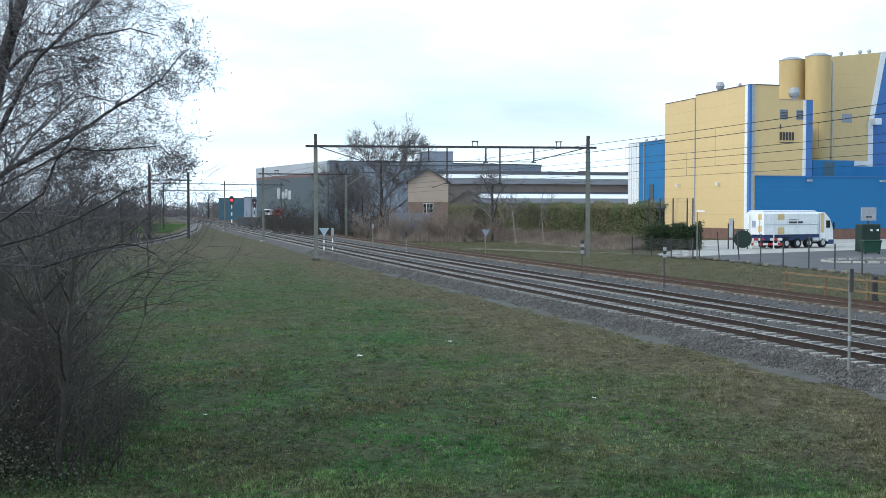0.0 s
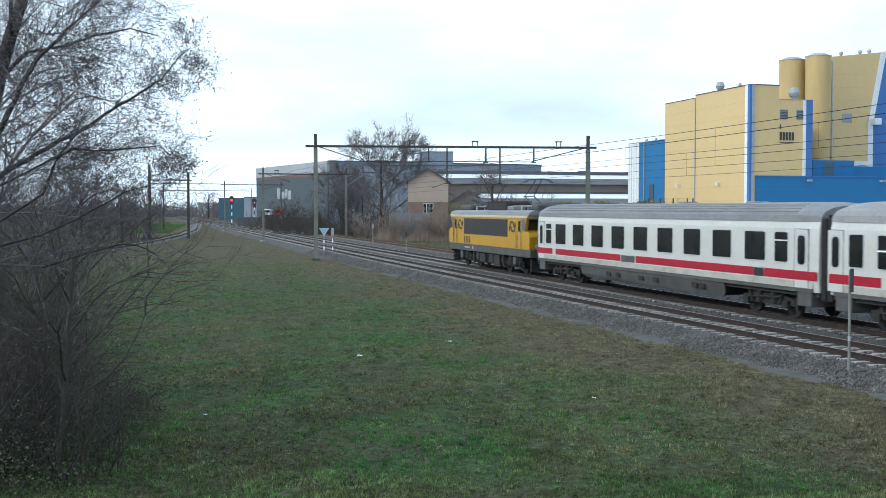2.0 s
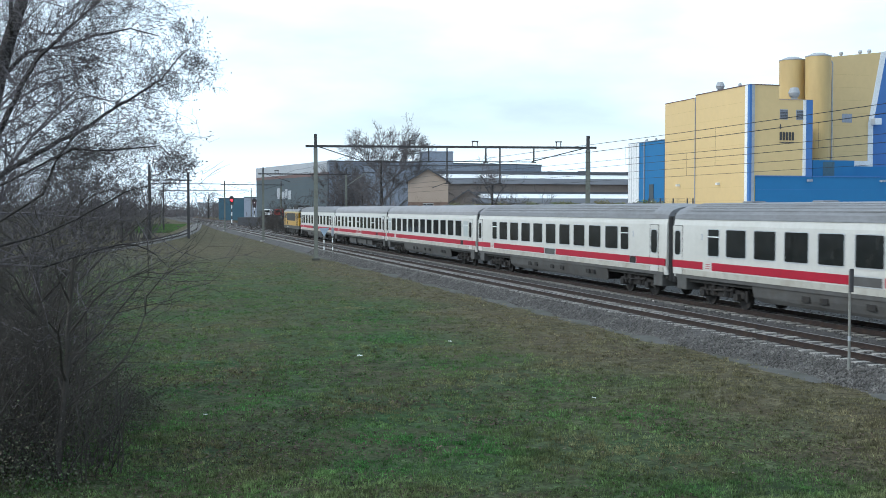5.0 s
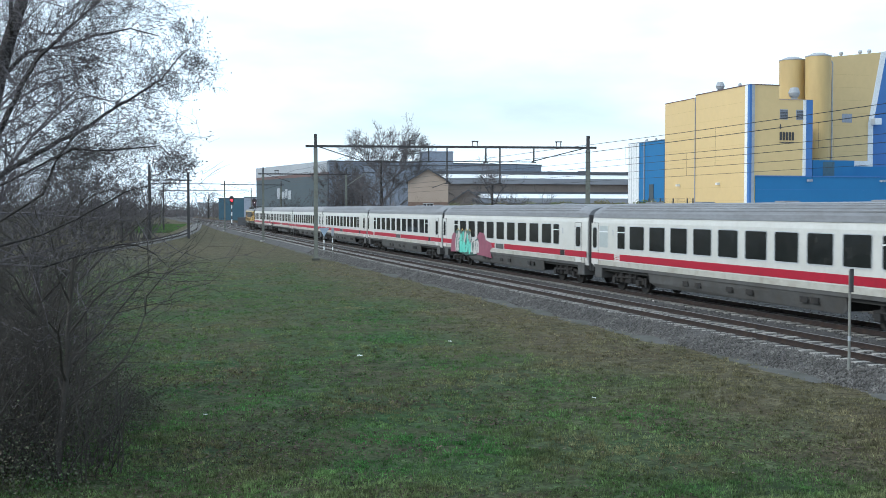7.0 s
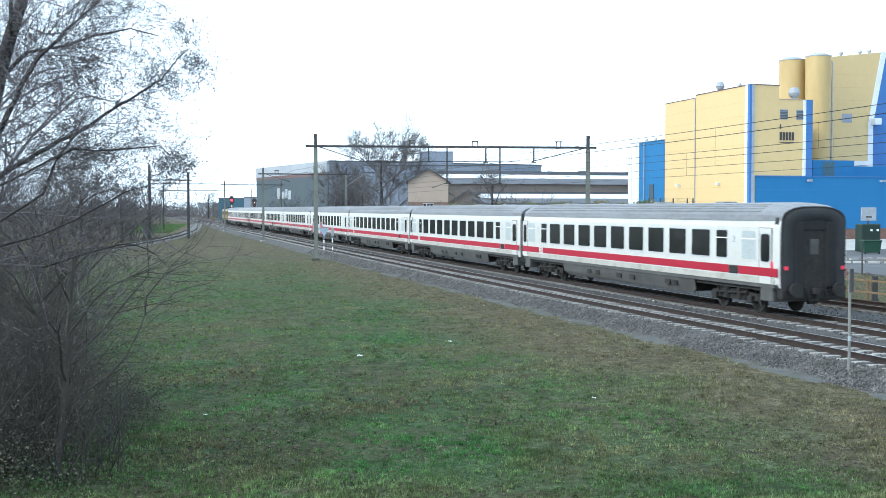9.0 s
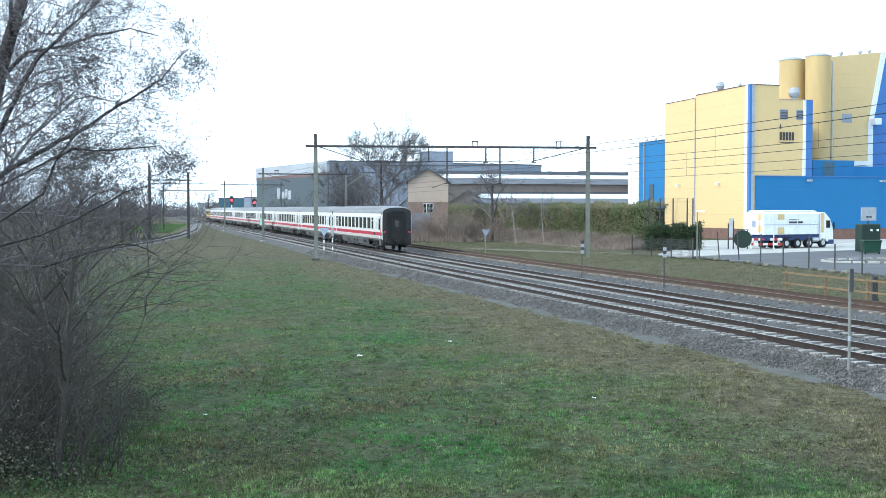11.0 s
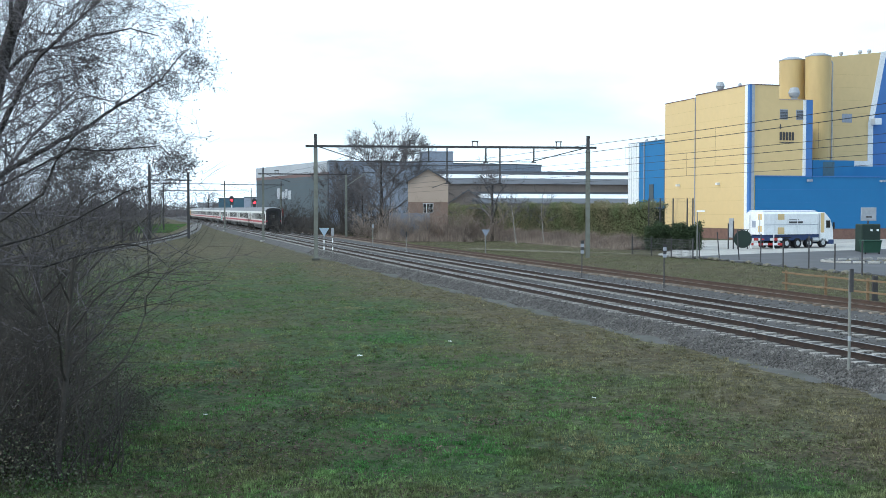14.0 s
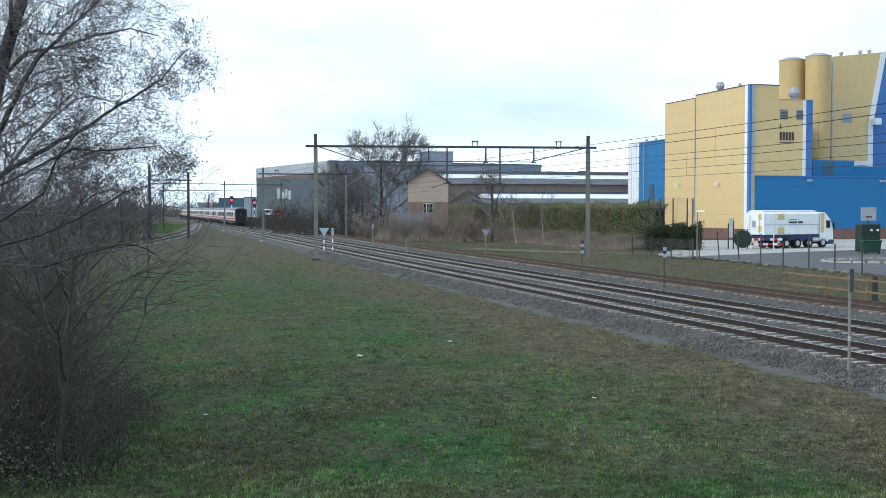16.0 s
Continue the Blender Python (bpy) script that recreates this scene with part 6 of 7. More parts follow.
def build_truck():
    """Bulk tipper lorry, front to +y."""
    m = Matrix.Translation((32.7, 117.5, -0.35)) @ pose(0, 0, 0, 0, 0, -61)
    t = thing("bulk_truck", m, "white bulk tipper truck with blue chassis", "truck")
    L = 10.6
    bm = bmesh.new()
    loft(bm, [[(x * k, y, z) for x, z in ((-1.24, 1.45), (1.24, 1.45), (1.25, 3.6), (1.05, 3.85), (-1.05, 3.85), (-1.25, 3.6))] for y, k in ((0, 1.0), (0.1, 1.0), (7.7, 1.0), (8.0, 0.97))])
    part("tipper_body", bm, M_WHITEPAINT, t, "white tipper body")
    part("cover_sheet", boxes((-1.0, 1.0, 0.1, 7.8, 3.85, 3.98), bevel=0.05), M_TARP, t, "pale lavender roll cover")
    for k in range(9):
        part("cover_hoop", boxes((-1.03, 1.03, 0.5 + 0.85 * k, 0.56 + 0.85 * k, 3.86, 4.0), bevel=0.02), M_WHITE, t)
    for k in range(13):
        for sx in (-1, 1):
            part("side_rib", boxes((sx * 1.252 - 0.008, sx * 1.252 + 0.008, 0.45 + 0.58 * k, 0.50 + 0.58 * k, 1.5, 3.55)), M_WHITEPAINT, t)
    for sx in (-1, 1):
        part("rear_light", boxes((sx * 0.95 - 0.2, sx * 0.95 + 0.2, 0.10, 0.20, 0.9, 1.05)), M_REDPAINT, t)
        part("fuel_tank", cyl(bmesh.new(), (sx * 0.95, 7.25, 0.85), (sx * 0.95, 8.15, 0.85), 0.26, n=14), M_FRAME, t)
        part("cab_step", boxes((sx * 1.1 - 0.12, sx * 1.1 + 0.12, 8.35, 8.6, 0.4, 0.9), bevel=0.02), M_NAVY, t)
        part("ladder", boxes((sx * 0.7 - 0.03, sx * 0.7 + 0.03, -0.08, -0.04, 1.5, 3.5)), M_FRAME, t)
    for y in (0.03, 1.6, 4.8, 7.9):
        part("body_rib", boxes((-1.29, 1.29, y - 0.05, y + 0.05, 1.45, 3.62)), M_WHITE, t)
    for sx in (-1, 1):
        part("rail_strip", boxes((sx * 1.27 - 0.02, sx * 1.27 + 0.02, 0.1, 7.9, 2.45, 2.50)), M_GREYTRIM, t)
        part("yellow_panel", boxes((sx * 1.265 - 0.02, sx * 1.265 + 0.02, 2.0, 2.9, 3.0, 3.62)), M_YELLOW, t)
        part("yellow_panel", boxes((sx * 1.265 - 0.02, sx * 1.265 + 0.02, 2.0, 2.9, 1.5, 2.2)), M_YELLOW, t)
        part("text_bar", boxes((sx * 1.265 - 0.02, sx * 1.265 + 0.02, 3.6, 5.6, 2.62, 2.82)), M_STEEL_DARK, t)
        part("text_bar", boxes((sx * 1.265 - 0.02, sx * 1.265 + 0.02, 3.6, 5.0, 2.95, 3.03)), M_STEEL_DARK, t)
    for z in (3.0, 1.75):
        part("yellow_panel", boxes((0.45, 1.0, -0.04, 0.0, z, z + 0.62)), M_YELLOW, t)
    part("tail_hatch", boxes((-0.4, 0.1, -0.05, 0.0, 2.2, 2.9)), M_GREYTRIM, t)
    part("chassis", boxes((-1.05, 1.05, 0.2, 9.6, 0.80, 1.45), bevel=0.04), M_NAVY, t, "navy blue chassis")
    bm = bmesh.new()
    loft(bm, [[(x, y, z) for x, z in ((-1.22, z0), (1.22, z0), (1.22, z1), (-1.22, z1))] for y, z0, z1 in ((8.25, 0.75, 3.75), (8.9, 0.7, 3.8), (9.8, 0.6, 3.0), (10.2, 0.55, 2.0), (10.25, 0.5, 1.2))])
    cab = part("cab", bm, M_WHITEPAINT, t, "white cab")
    for sx in (-1, 1):
        part("yellow_panel", boxes((sx * 1.23 - 0.02, sx * 1.23 + 0.02, 8.35, 8.85, 1.6, 3.7)), M_YELLOW, cab)
        part("side_window", boxes((sx * 1.23 - 0.02, sx * 1.23 + 0.02, 9.15, 9.75, 2.1, 2.9)), M_GLASS, cab)
        part("mirror", boxes((sx * 1.45 - 0.1, sx * 1.45 + 0.1, 10.0, 10.12, 2.0, 2.7), bevel=0.02), M_BLACK, cab)
    part("windscreen", boxes((-1.1, 1.1, 10.02, 10.06, 2.05, 2.75)), M_GLASS, cab)
    part("bumper", boxes((-1.24, 1.24, 9.5, 10.35, 0.35, 0.85), bevel=0.05), M_NAVY, t)
    for y in (2.15, 3.35, 4.97, 6.65, 8.75):
        for sx in (-1, 1):
            w = part("wheel", cyl(bmesh.new(), (sx * 0.85, y, 0.52), (sx * 1.22, y, 0.52), 0.52, n=22), M_BLACK, t)
            bm = bmesh.new()
            cyl(bm, (sx * 1.20, y, 0.52), (sx * 1.235, y, 0.52), 0.29, 0.26, n=16)
            cyl(bm, (sx * 1.23, y, 0.52), (sx * 1.27, y, 0.52), 0.11, n=10)
            part("rim", bm, M_FRAME, w)
    part("mudguard", boxes((-1.24, 1.24, 1.5, 4.0, 1.08, 1.16), bevel=0.02), M_BLACK, t)


def build_yard():
    flat_sheet("yard_asphalt", [(45.5, 52), (45.8, 72), (47.6, 90), (62, 96), (84, 104), (120, 104), (120, 52)], -0.37, M_ASPHALT, "dark grey asphalt yard", "yard")
    flat_sheet("yard_concrete", [(46.0, 88.5), (62, 95.2), (84, 103), (130, 103), (130, 134), (58, 134), (56, 108), (46.5, 94)], -0.365, M_CONCRETE, "pale concrete yard apron", "yard")
    build_truck()
    flat_sheet("verge_path", [(46.5, 97.6), (46.5, 98.3), (40.5, 107.1), (35.2, 116.6), (34.9, 116.0), (40.0, 106.6)], -0.47, M_DIRT, "narrow pale worn path on the verge", "path")
    # wire-fence posts along the yard
    for w, u, h, lean in ((47.2, 84.0, 2.3, -5), (47.7, 81.7, 2.5, -4), (46.8, 77.0, 2.3, 1), (44.8, 70.7, 1.9, 0), (45.7, 68.9, 2.3, 0), (45.3, 65.3, 1.9, 0), (44.3, 61.0, 2.2, 0), (44.0, 56.5, 2.2, 0), (46.2, 85.6, 2.2, 0)):
        p = plan(w, u)
        o = thing("fence_post", pose(p.x, p.y, -0.46, 0, lean, 0), "dark steel fence post beside the yard", "fence post", "fence posts along the yard")
        part("post", boxes((-0.04, 0.04, -0.04, 0.04, 0, h)), M_STEEL_DARK, o)
        part("cap", boxes((-0.05, 0.05, -0.05, 0.05, h, h + 0.03)), M_STEEL_DARK, o)
        part("strut_foot", cyl(bmesh.new(), (0, 0, -0.05), (0, 0, 0.08), 0.10, 0.07, n=8), M_DIRT, o)
    # taller mesh fence in front of the hedge end
    mf = thing("mesh_fence", plan_pose(53.4, 100.0, -0.42), "dark mesh fence with tall posts", "fence")
    for w, u, h in ((-1.04, 8.00, 5.3), (-0.73, 6.00, 5.3), (-0.02, 4.50, 5.3), (0.79, 3.00, 5.3), (1.16, 2.50, 5.3), (6.04, 4.00, 2.7), (6.34, 3.50, 3.0)):
        part("post", boxes((w - 0.05, w + 0.05, u - 0.05, u + 0.05, 0, h)), M_STEEL_DARK, mf)
    sp = Soup()
    for k in range(48):
        f = k / 47
        a = Vector((-1.04 + 2.20 * f, 8.0 - 5.5 * f, 0))
        sp.tube([a, a + Vector((0, 0, 5.3))], 0.006, 0.006)
    for k in range(14):
        z = 0.1 + 0.4 * k
        sp.tube([Vector((-1.04, 8.0, z)), Vector((1.16, 2.5, z))], 0.006, 0.006)
    mesh_part("wire_mesh", sp.mesh("wire_mesh"), M_STEEL_DARK, mf)
    low = thing("low_mesh_fence", plan_pose(45.6, 85.6, -0.45), "low dark mesh fence panels before the hedge", "fence")
    sp = Soup()
    for k in range(60):
        a = Vector((-0.012 * k, 0.18 * k, 0))
        sp.tube([a, a + Vector((0, 0, 1.65))], 0.012, 0.012)
    for k in range(8):
        z = 0.1 + 0.25 * k
        sp.tube([Vector((0, 0, z * 0.85)), Vector((-0.7, 10.7, z * 0.85))], 0.012, 0.012)
    mesh_part("wire_mesh", sp.mesh("low_wire_mesh"), M_STEEL_DARK, low)
    for k in range(4):
        part("post", boxes((-0.22 * k - 0.04, -0.22 * k + 0.04, 3.5 * k - 0.04, 3.5 * k + 0.04, 0, 1.75)), M_STEEL_DARK, low)
    # timber post and rail fence
    wf = thing("timber_fence", Matrix.Identity(4), "weathered orange-brown timber post and rail fence", "fence")
    for k, s in enumerate((50.3, 46.9, 43.7, 40.6, 37.5, 34.4)):
        x, y, th = on_line(s, 9.6)
        rp = part("post", boxes((x - 0.055, x + 0.055, y - 0.055, y + 0.055, -0.65, 0.62 + 0.03 * (k % 2)), bevel=0.012), M_WOODRAIL, wf)
    for z in (0.52, -0.02):
        for s0, s1 in ((50.5, 46.9), (46.9, 43.7), (43.7, 40.6), (40.6, 37.5), (37.5, 34.2)):
            a, b = Vector((*on_line(s0, 9.5)[:2], z)), Vector((*on_line(s1, 9.5)[:2], z - 0.02))
            d = (b - a).normalized()
            bm = bmesh.new()
            n = Vector((-d.y, d.x, 0)) * 0.03
            slab(bm, [a - n + Vector((0, 0, -0.04)), a + n + Vector((0, 0, -0.04)), a + n + Vector((0, 0, 0.045)), a - n + Vector((0, 0, 0.045))], b - a)
            part("rail", bm, M_WOODRAIL, wf)
    # lamp post of the yard
    p = plan(46.2, 86.0)
    lp = thing("yard_lamp", pose(p.x, p.y, -0.45), "slim grey yard lamp with white head", "street lamp")
    part("pole", cyl(bmesh.new(), (0, 0, 0), (0, 0, 4.05), 0.06, 0.045, n=10), M_STEEL, lp)
    bm = bmesh.new()
    loft(bm, [[(x, y * k, z) for y, z in ((-0.14, 4.0), (0.14, 4.0), (0.09, 4.12), (-0.09, 4.12))] for x, k in ((-0.05, 0.6), (0.2, 1.0), (0.6, 0.8))])
    part("head", bm, M_WHITEPAINT, lp)
    # cable reel standing on edge
    p = plan(60.6, 103.1)
    rl = thing("round_disc", pose(p.x, p.y, -0.37), "dark green round disc sign back on a stand", "sign")
    part("disc", cyl(bmesh.new(), (0, -0.06, 1.05), (0, 0.06, 1.05), 0.92, n=30), M_GREENPAINT, rl)
    for x in (-0.5, 0.5):
        part("leg", boxes((x - 0.05, x + 0.05, 0.07, 0.15, 0, 2.0)), M_STEEL_DARK, rl)
    part("top_bar", boxes((-0.6, 0.6, -0.05, 0.05, 1.98, 2.05)), M_STEEL_DARK, rl)
    # striped barrier with round sign
    p = plan(63.4, 104.0)
    br = thing("road_barrier", pose(p.x, p.y, -0.37), "red and white striped road barrier with round sign", "barrier")
    for k in range(8):
        part("board", boxes((-1.9 + k * 0.5, -1.4 + k * 0.5, -0.03, 0.03, 0.85, 1.12)), M_REDPAINT if k % 2 == 0 else M_WHITEPAINT, br)
        part("board", boxes((-1.9 + k * 0.5, -1.4 + k * 0.5, -0.03, 0.03, 0.35, 0.6)), M_WHITEPAINT if k % 2 == 0 else M_REDPAINT, br)
    for x in (-1.2, 1.2):
        part("leg", boxes((x - 0.06, x + 0.06, -0.3, 0.3, 0, 0.08)), M_WHITEPAINT, br)
        part("upright", boxes((x - 0.05, x + 0.05, -0.04, 0.04, 0, 1.5)), M_WHITEPAINT, br)
    part("sign_disc", cyl(bmesh.new(), (0.1, -0.06, 2.2), (0.1, -0.02, 2.2), 0.48, n=24), M_SHED_LIGHT, br)
    part("sign_post", boxes((0.07, 0.13, -0.03, 0.03, 0, 2.2)), M_STEEL, br)
    # tank cabinet and bin
    p = plan(69.05, 94.3)
    tk = thing("fuel_cabinet", pose(p.x, p.y, -0.37, 0, 0, 8), "dark green metal cabinet with rounded top", "cabinet")
    part("body", boxes((-0.95, 1.0, -0.7, 0.7, 0, 2.7), bevel=0.12), M_GREENPAINT, tk)
    for x in (-0.1, 0.55):
        part("label_bar", boxes((x, x + 0.22, -0.72, -0.70, 2.0, 2.2)), M_WHITEPAINT, tk)
    part("notice_board", boxes((-0.2, 1.4, 0.9, 1.0, 3.0, 4.3), bevel=0.02), M_SHED_LIGHT, tk)
    part("board_post", boxes((0.5, 0.6, 0.9, 1.0, 0, 3.2)), M_STEEL_DARK, tk)
    part("text_bar", boxes((0.3, 0.9, 0.88, 0.9, 3.3, 3.45)), M_STEEL_DARK, tk)
    p = plan(65.85, 89.5)
    bn = thing("waste_bin", pose(p.x, p.y, -0.37, 0, 0, 5), "green plastic waste container with lid", "waste bin")
    bm = bmesh.new()
    loft(bm, [[(-0.85 * k, -0.5 * k, z), (0.85 * k, -0.5 * k, z), (0.85 * k, 0.5 * k, z), (-0.85 * k, 0.5 * k, z)] for z, k in ((0.12, 0.86), (1.15, 1.0))])
    part("body", bm, M_GREENBIN, bn)
    part("lid", boxes((-0.9, 0.9, -0.55, 0.55, 1.15, 1.28), bevel=0.04), M_GREENBIN, bn)
    for x in (-0.65, 0.65):
        part("wheel", cyl(bmesh.new(), (x - 0.04, -0.4, 0.08), (x + 0.04, -0.4, 0.08), 0.1, n=10), M_BLACK, bn)
    # rubble kerb round a planting bed
    kb = thing("stone_kerb", plan_pose(57.4, 76.0, -0.36), "pale kerb ring round a bare bed", "kerb")
    for k in range(26):
        a = 2 * math.pi * k / 26
        bm = boxes((-0.42, 0.42, -0.09, 0.09, 0, 0.16), bevel=0.02)
        o = part("kerb_stone", bm, M_CONCRETE, kb)
        o.matrix_basis = pose(5.4 * math.cos(a), 3.2 * math.sin(a), 0, 0, 0, math.degrees(math.atan2(3.2 * math.cos(a), -5.4 * math.sin(a))))
    rng = random.Random(5)
    for k in range(46):
        bm = bmesh.new()
        bmesh.ops.create_icosphere(bm, subdivisions=1, radius=1.0)
        r = rng.uniform(0.10, 0.34)
        for v in bm.verts:
            v.co = Vector((v.co.x * r * rng.uniform(0.9, 1.4), v.co.y * r * rng.uniform(0.8, 1.2), v.co.z * r * 0.55))
        o = part("rubble_stone", bm, M_DIRT if k % 3 else M_PATHGRIT)
        if k < 28:
            w, u = 46.6 - 0.06 * k + rng.uniform(-0.4, 0.4), 87.0 - 0.95 * k + rng.uniform(-0.5, 0.5)
        else:
            w, u = 57.0 + rng.uniform(-3, 3), 76 + rng.uniform(-1.8, 1.8)
        q = plan(w, u)
        o.matrix_basis = pose(q.x, q.y, -0.36, 0, 0, rng.uniform(0, 360))
        tagged(o, "lump of broken grey stone at the yard edge", "stone", "rubble at the yard edge")


# ---- small railway furniture ----
def trackside_post(s, off, h, label, name="marker_post", r=0.05, bands=(), head=None, zlo=-0.55, striped=False):
    o = thing(name, line_pose(s, off, zlo), label, "track marker", "markers along the track")
    part("post", cyl(bmesh.new(), (0, 0, 0), (0, 0, h), r, n=8), M_STEEL_DARK if striped else M_STEEL, o)
    for z0, z1, m in bands:
        part("band", cyl(bmesh.new(), (0, 0, z0), (0, 0, z1), r * 1.12, n=8), m, o)
    if head:
        w, z0, z1, m = head
        if striped:
            for k in range(4):
                a, b = z0 + (z1 - z0) * k / 4, z0 + (z1 - z0) * (k + 1) / 4
                part("plate", boxes((-w / 2, w / 2, -r - 0.05, -r - 0.005, a, b)), M_STEEL_DARK if k % 2 else m, o)
        else:
            part("plate", boxes((-w / 2, w / 2, -r - 0.05, -r - 0.005, z0, z1), bevel=0.012), m, o)
    return o


def tri_sign(s, off, h, label, zlo=-0.55, k=0.66, face=None):
    o = thing("triangle_sign", line_pose(s, off, zlo), label, "railway sign", "signs along the track")
    part("post", cyl(bmesh.new(), (0, 0, 0), (0, 0, h), 0.05, n=8), M_STEEL, o)
    for z in (0.4, 1.0):
        part("band", cyl(bmesh.new(), (0, 0, z), (0, 0, z + 0.3), 0.058, n=8), M_STEEL if face else M_WHITEPAINT, o)
    bm = bmesh.new()
    slab(bm, [(-0.72 * k, -0.07, h + 0.12), (0.72 * k, -0.07, h + 0.12), (0, -0.07, h + 0.12 - 1.2 * k)], (0, 0.03, 0))
    part("triangle_plate", bm, face or M_BLUESIGN, o)


def signal(s, off, h, lens, label, zlo=-0.5):
    o = thing("railway_signal", line_pose(s, off, zlo), label, "railway signal", "signals at the bend")
    n = 6
    for k in range(n):
        part("mast_section", cyl(bmesh.new(), (0, 0, k * h / n), (0, 0, (k + 1) * h / n), 0.13, n=10), M_WHITEPAINT if k % 2 else M_STEEL_DARK, o)
    bm = bmesh.new()
    pts = []
    for k in range(9):
        a = math.pi * k / 8
        pts.append((0.55 * math.cos(a), h + 1.7 + 0.55 * math.sin(a)))
    pts += [(-0.4, h - 0.1), (0.4, h - 0.1)]
    slab(bm, [(x, -0.08, z) for x, z in pts], (0, 0.08, 0))
    part("backboard", bm, M_STEEL_DARK, o)
    part("lens", cyl(bmesh.new(), (0, -0.14, h + 1.2), (0, -0.085, h + 1.2), 0.28, n=20), lens, o)
    bm = bmesh.new()
    slab(bm, [(-0.34, -0.10, h + 1.45), (-0.22, -0.10, h + 1.62), (0.22, -0.10, h + 1.62), (0.34, -0.10, h + 1.45), (0.30, -0.10, h + 1.45), (0.19, -0.10, h + 1.58), (-0.19, -0.10, h + 1.58), (-0.30, -0.10, h + 1.45)], (0, -0.32, 0))
    part("hood", bm, M_STEEL_DARK, o)
    return o


def build_trackside():
    trackside_post(24.3, -5.62, 2.85, "slim steel pole with dark top beside the ballast", r=0.036, bands=[(1.05, 1.17, M_SHED_LIGHT)], head=(0.11, 2.3, 2.9, M_STEEL_DARK), zlo=-0.62)
    trackside_post(59.0, 1.9, 2.0, "thin kilometre post with black and white head", r=0.035, bands=[(1.7, 1.86, M_STEEL_DARK), (2.0, 2.2, M_WHITEPAINT)], head=(0.20, 1.5, 2.25, M_SHED_LIGHT), zlo=-0.25, striped=True)
    trackside_post(52.0, 3.5, 2.2, "thin kilometre post with black and white head", r=0.035, bands=[(1.7, 1.86, M_STEEL_DARK)], head=(0.18, 1.6, 2.3, M_SHED_LIGHT), zlo=-0.3, striped=True)
    trackside_post(122.5, 3.2, 2.2, "thin trackside post with a white top", head=(0.22, 1.95, 2.35, M_SHED_LIGHT), zlo=-0.3)
    trackside_post(101.5, 2.0, 1.9, "thin dark trackside post", r=0.03, head=(0.12, 1.45, 1.95, M_STEEL_DARK), zlo=-0.3)
    trackside_post(98.5, -5.5, 2.3, "trackside post with white painted bands", bands=[(0.4, 0.7, M_WHITEPAINT), (1.1, 1.5, M_WHITEPAINT)], head=(0.24, 1.7, 2.4, M_SHED_LIGHT), zlo=-0.3)
    tri_sign(102.5, -5.6, 2.3, "blue-white triangular sign on a post", -0.4)
    tri_sign(96.5, 8.2, 2.3, "dull grey triangular sign beyond the rails", -0.5, 0.54, M_GREYTRIM)
    signal(278.0, 0.1, 5.2, M_SIG_RED, "railway signal showing red on striped mast")
    sg = signal(277.0, 5.5, 4.6, M_STEEL_DARK, "railway signal on striped mast, turning red behind the train")
    # added disc, glowing pale and red, turns to imitate the lamp's colour change
    disc = part("lamp_flip_disc", cyl(bmesh.new(), (0, -0.03, 0), (0, 0.03, 0), 0.30, n=20), M_STEEL_DARK, sg)
    part("pale_lamp_face", cyl(bmesh.new(), (0, -0.06, 0), (0, -0.03, 0), 0.12, n=16), M_SIG_WHITE, disc)
    part("red_lamp_face", cyl(bmesh.new(), (0, 0.03, 0), (0, 0.06, 0), 0.28, n=20), M_SIG_RED, disc)
    x, y, th = on_line(44.0, 10.2)
    p = thing("stub_post", pose(x, y, -0.45), "short dark timber stub post behind the fence", "post")
    part("post", boxes((-0.11, 0.11, -0.11, 0.11, 0, 1.15), bevel=0.02), M_STEEL_DARK, p)
    part("base", boxes((-0.14, 0.14, -0.14, 0.14, 0, 0.08)), M_STEEL_DARK, p)
    return disc


# ---- plants ----
def grow(soup, rng, p, d, length, r, depth, tips, droop=0.0, wander=0.22, kids=(3, 5), ratio=0.62, spread=0.75, segs=5, n0=6, thin=0.003):
    """One branch and its children; tips collects twig ends."""
    pts = [p.copy()]
    q, v = p.copy(), d.normalized()
    for k in range(segs):
        v = (v + Vector((rng.gauss(0, wander), rng.gauss(0, wander), rng.gauss(0, wander * 0.7) - droop))).normalized()
        q = q + v * (length / segs)
        pts.append(q.copy())
    soup.tube(pts, max(r, thin), max(r * (0.45 if depth else 0.3), thin * 0.7), max(3, n0))
    if depth == 0:
        tips.append((pts[-1], v))
        if len(pts) > 2:
            tips.append((pts[-2], v))
        return
    for k in range(rng.randint(*kids)):
        i = rng.randint(1, segs)
        base = pts[i]
        out = Vector((rng.gauss(0, 1), rng.gauss(0, 1), rng.gauss(0, 1)))
        out = (out - out.project(v)).normalized()
        dd = (v * (1 - spread * 0.5) + out * spread * rng.uniform(0.6, 1.1) + Vector((0, 0, 0.15))).normalized()
        f = rng.uniform(0.75, 1.1)
        grow(soup, rng, base, dd, length * ratio * f, r * (0.62 - 0.06 * i / segs) * 0.8, depth - 1, tips, droop, wander * 1.05, kids, ratio, spread, max(3, segs - 1), max(3, n0 - 2), thin)


def leaf_soup(rng, tips, per, size, jitter):
    sp = Soup()
    for p, v in tips:
        for k in range(per):
            c = p + Vector((rng.gauss(0, jitter), rng.gauss(0, jitter), rng.gauss(0, jitter)))
            a = Vector((rng.gauss(0, 1), rng.gauss(0, 1), rng.gauss(0, 1))).normalized() * size * rng.uniform(0.6, 1.3)
            b = a.cross(Vector((rng.gauss(0, 1), rng.gauss(0, 1), rng.gauss(0, 1)))).normalized() * size * 0.5
            sp.face(c - a, c + b, c + a, c - b)
    return sp


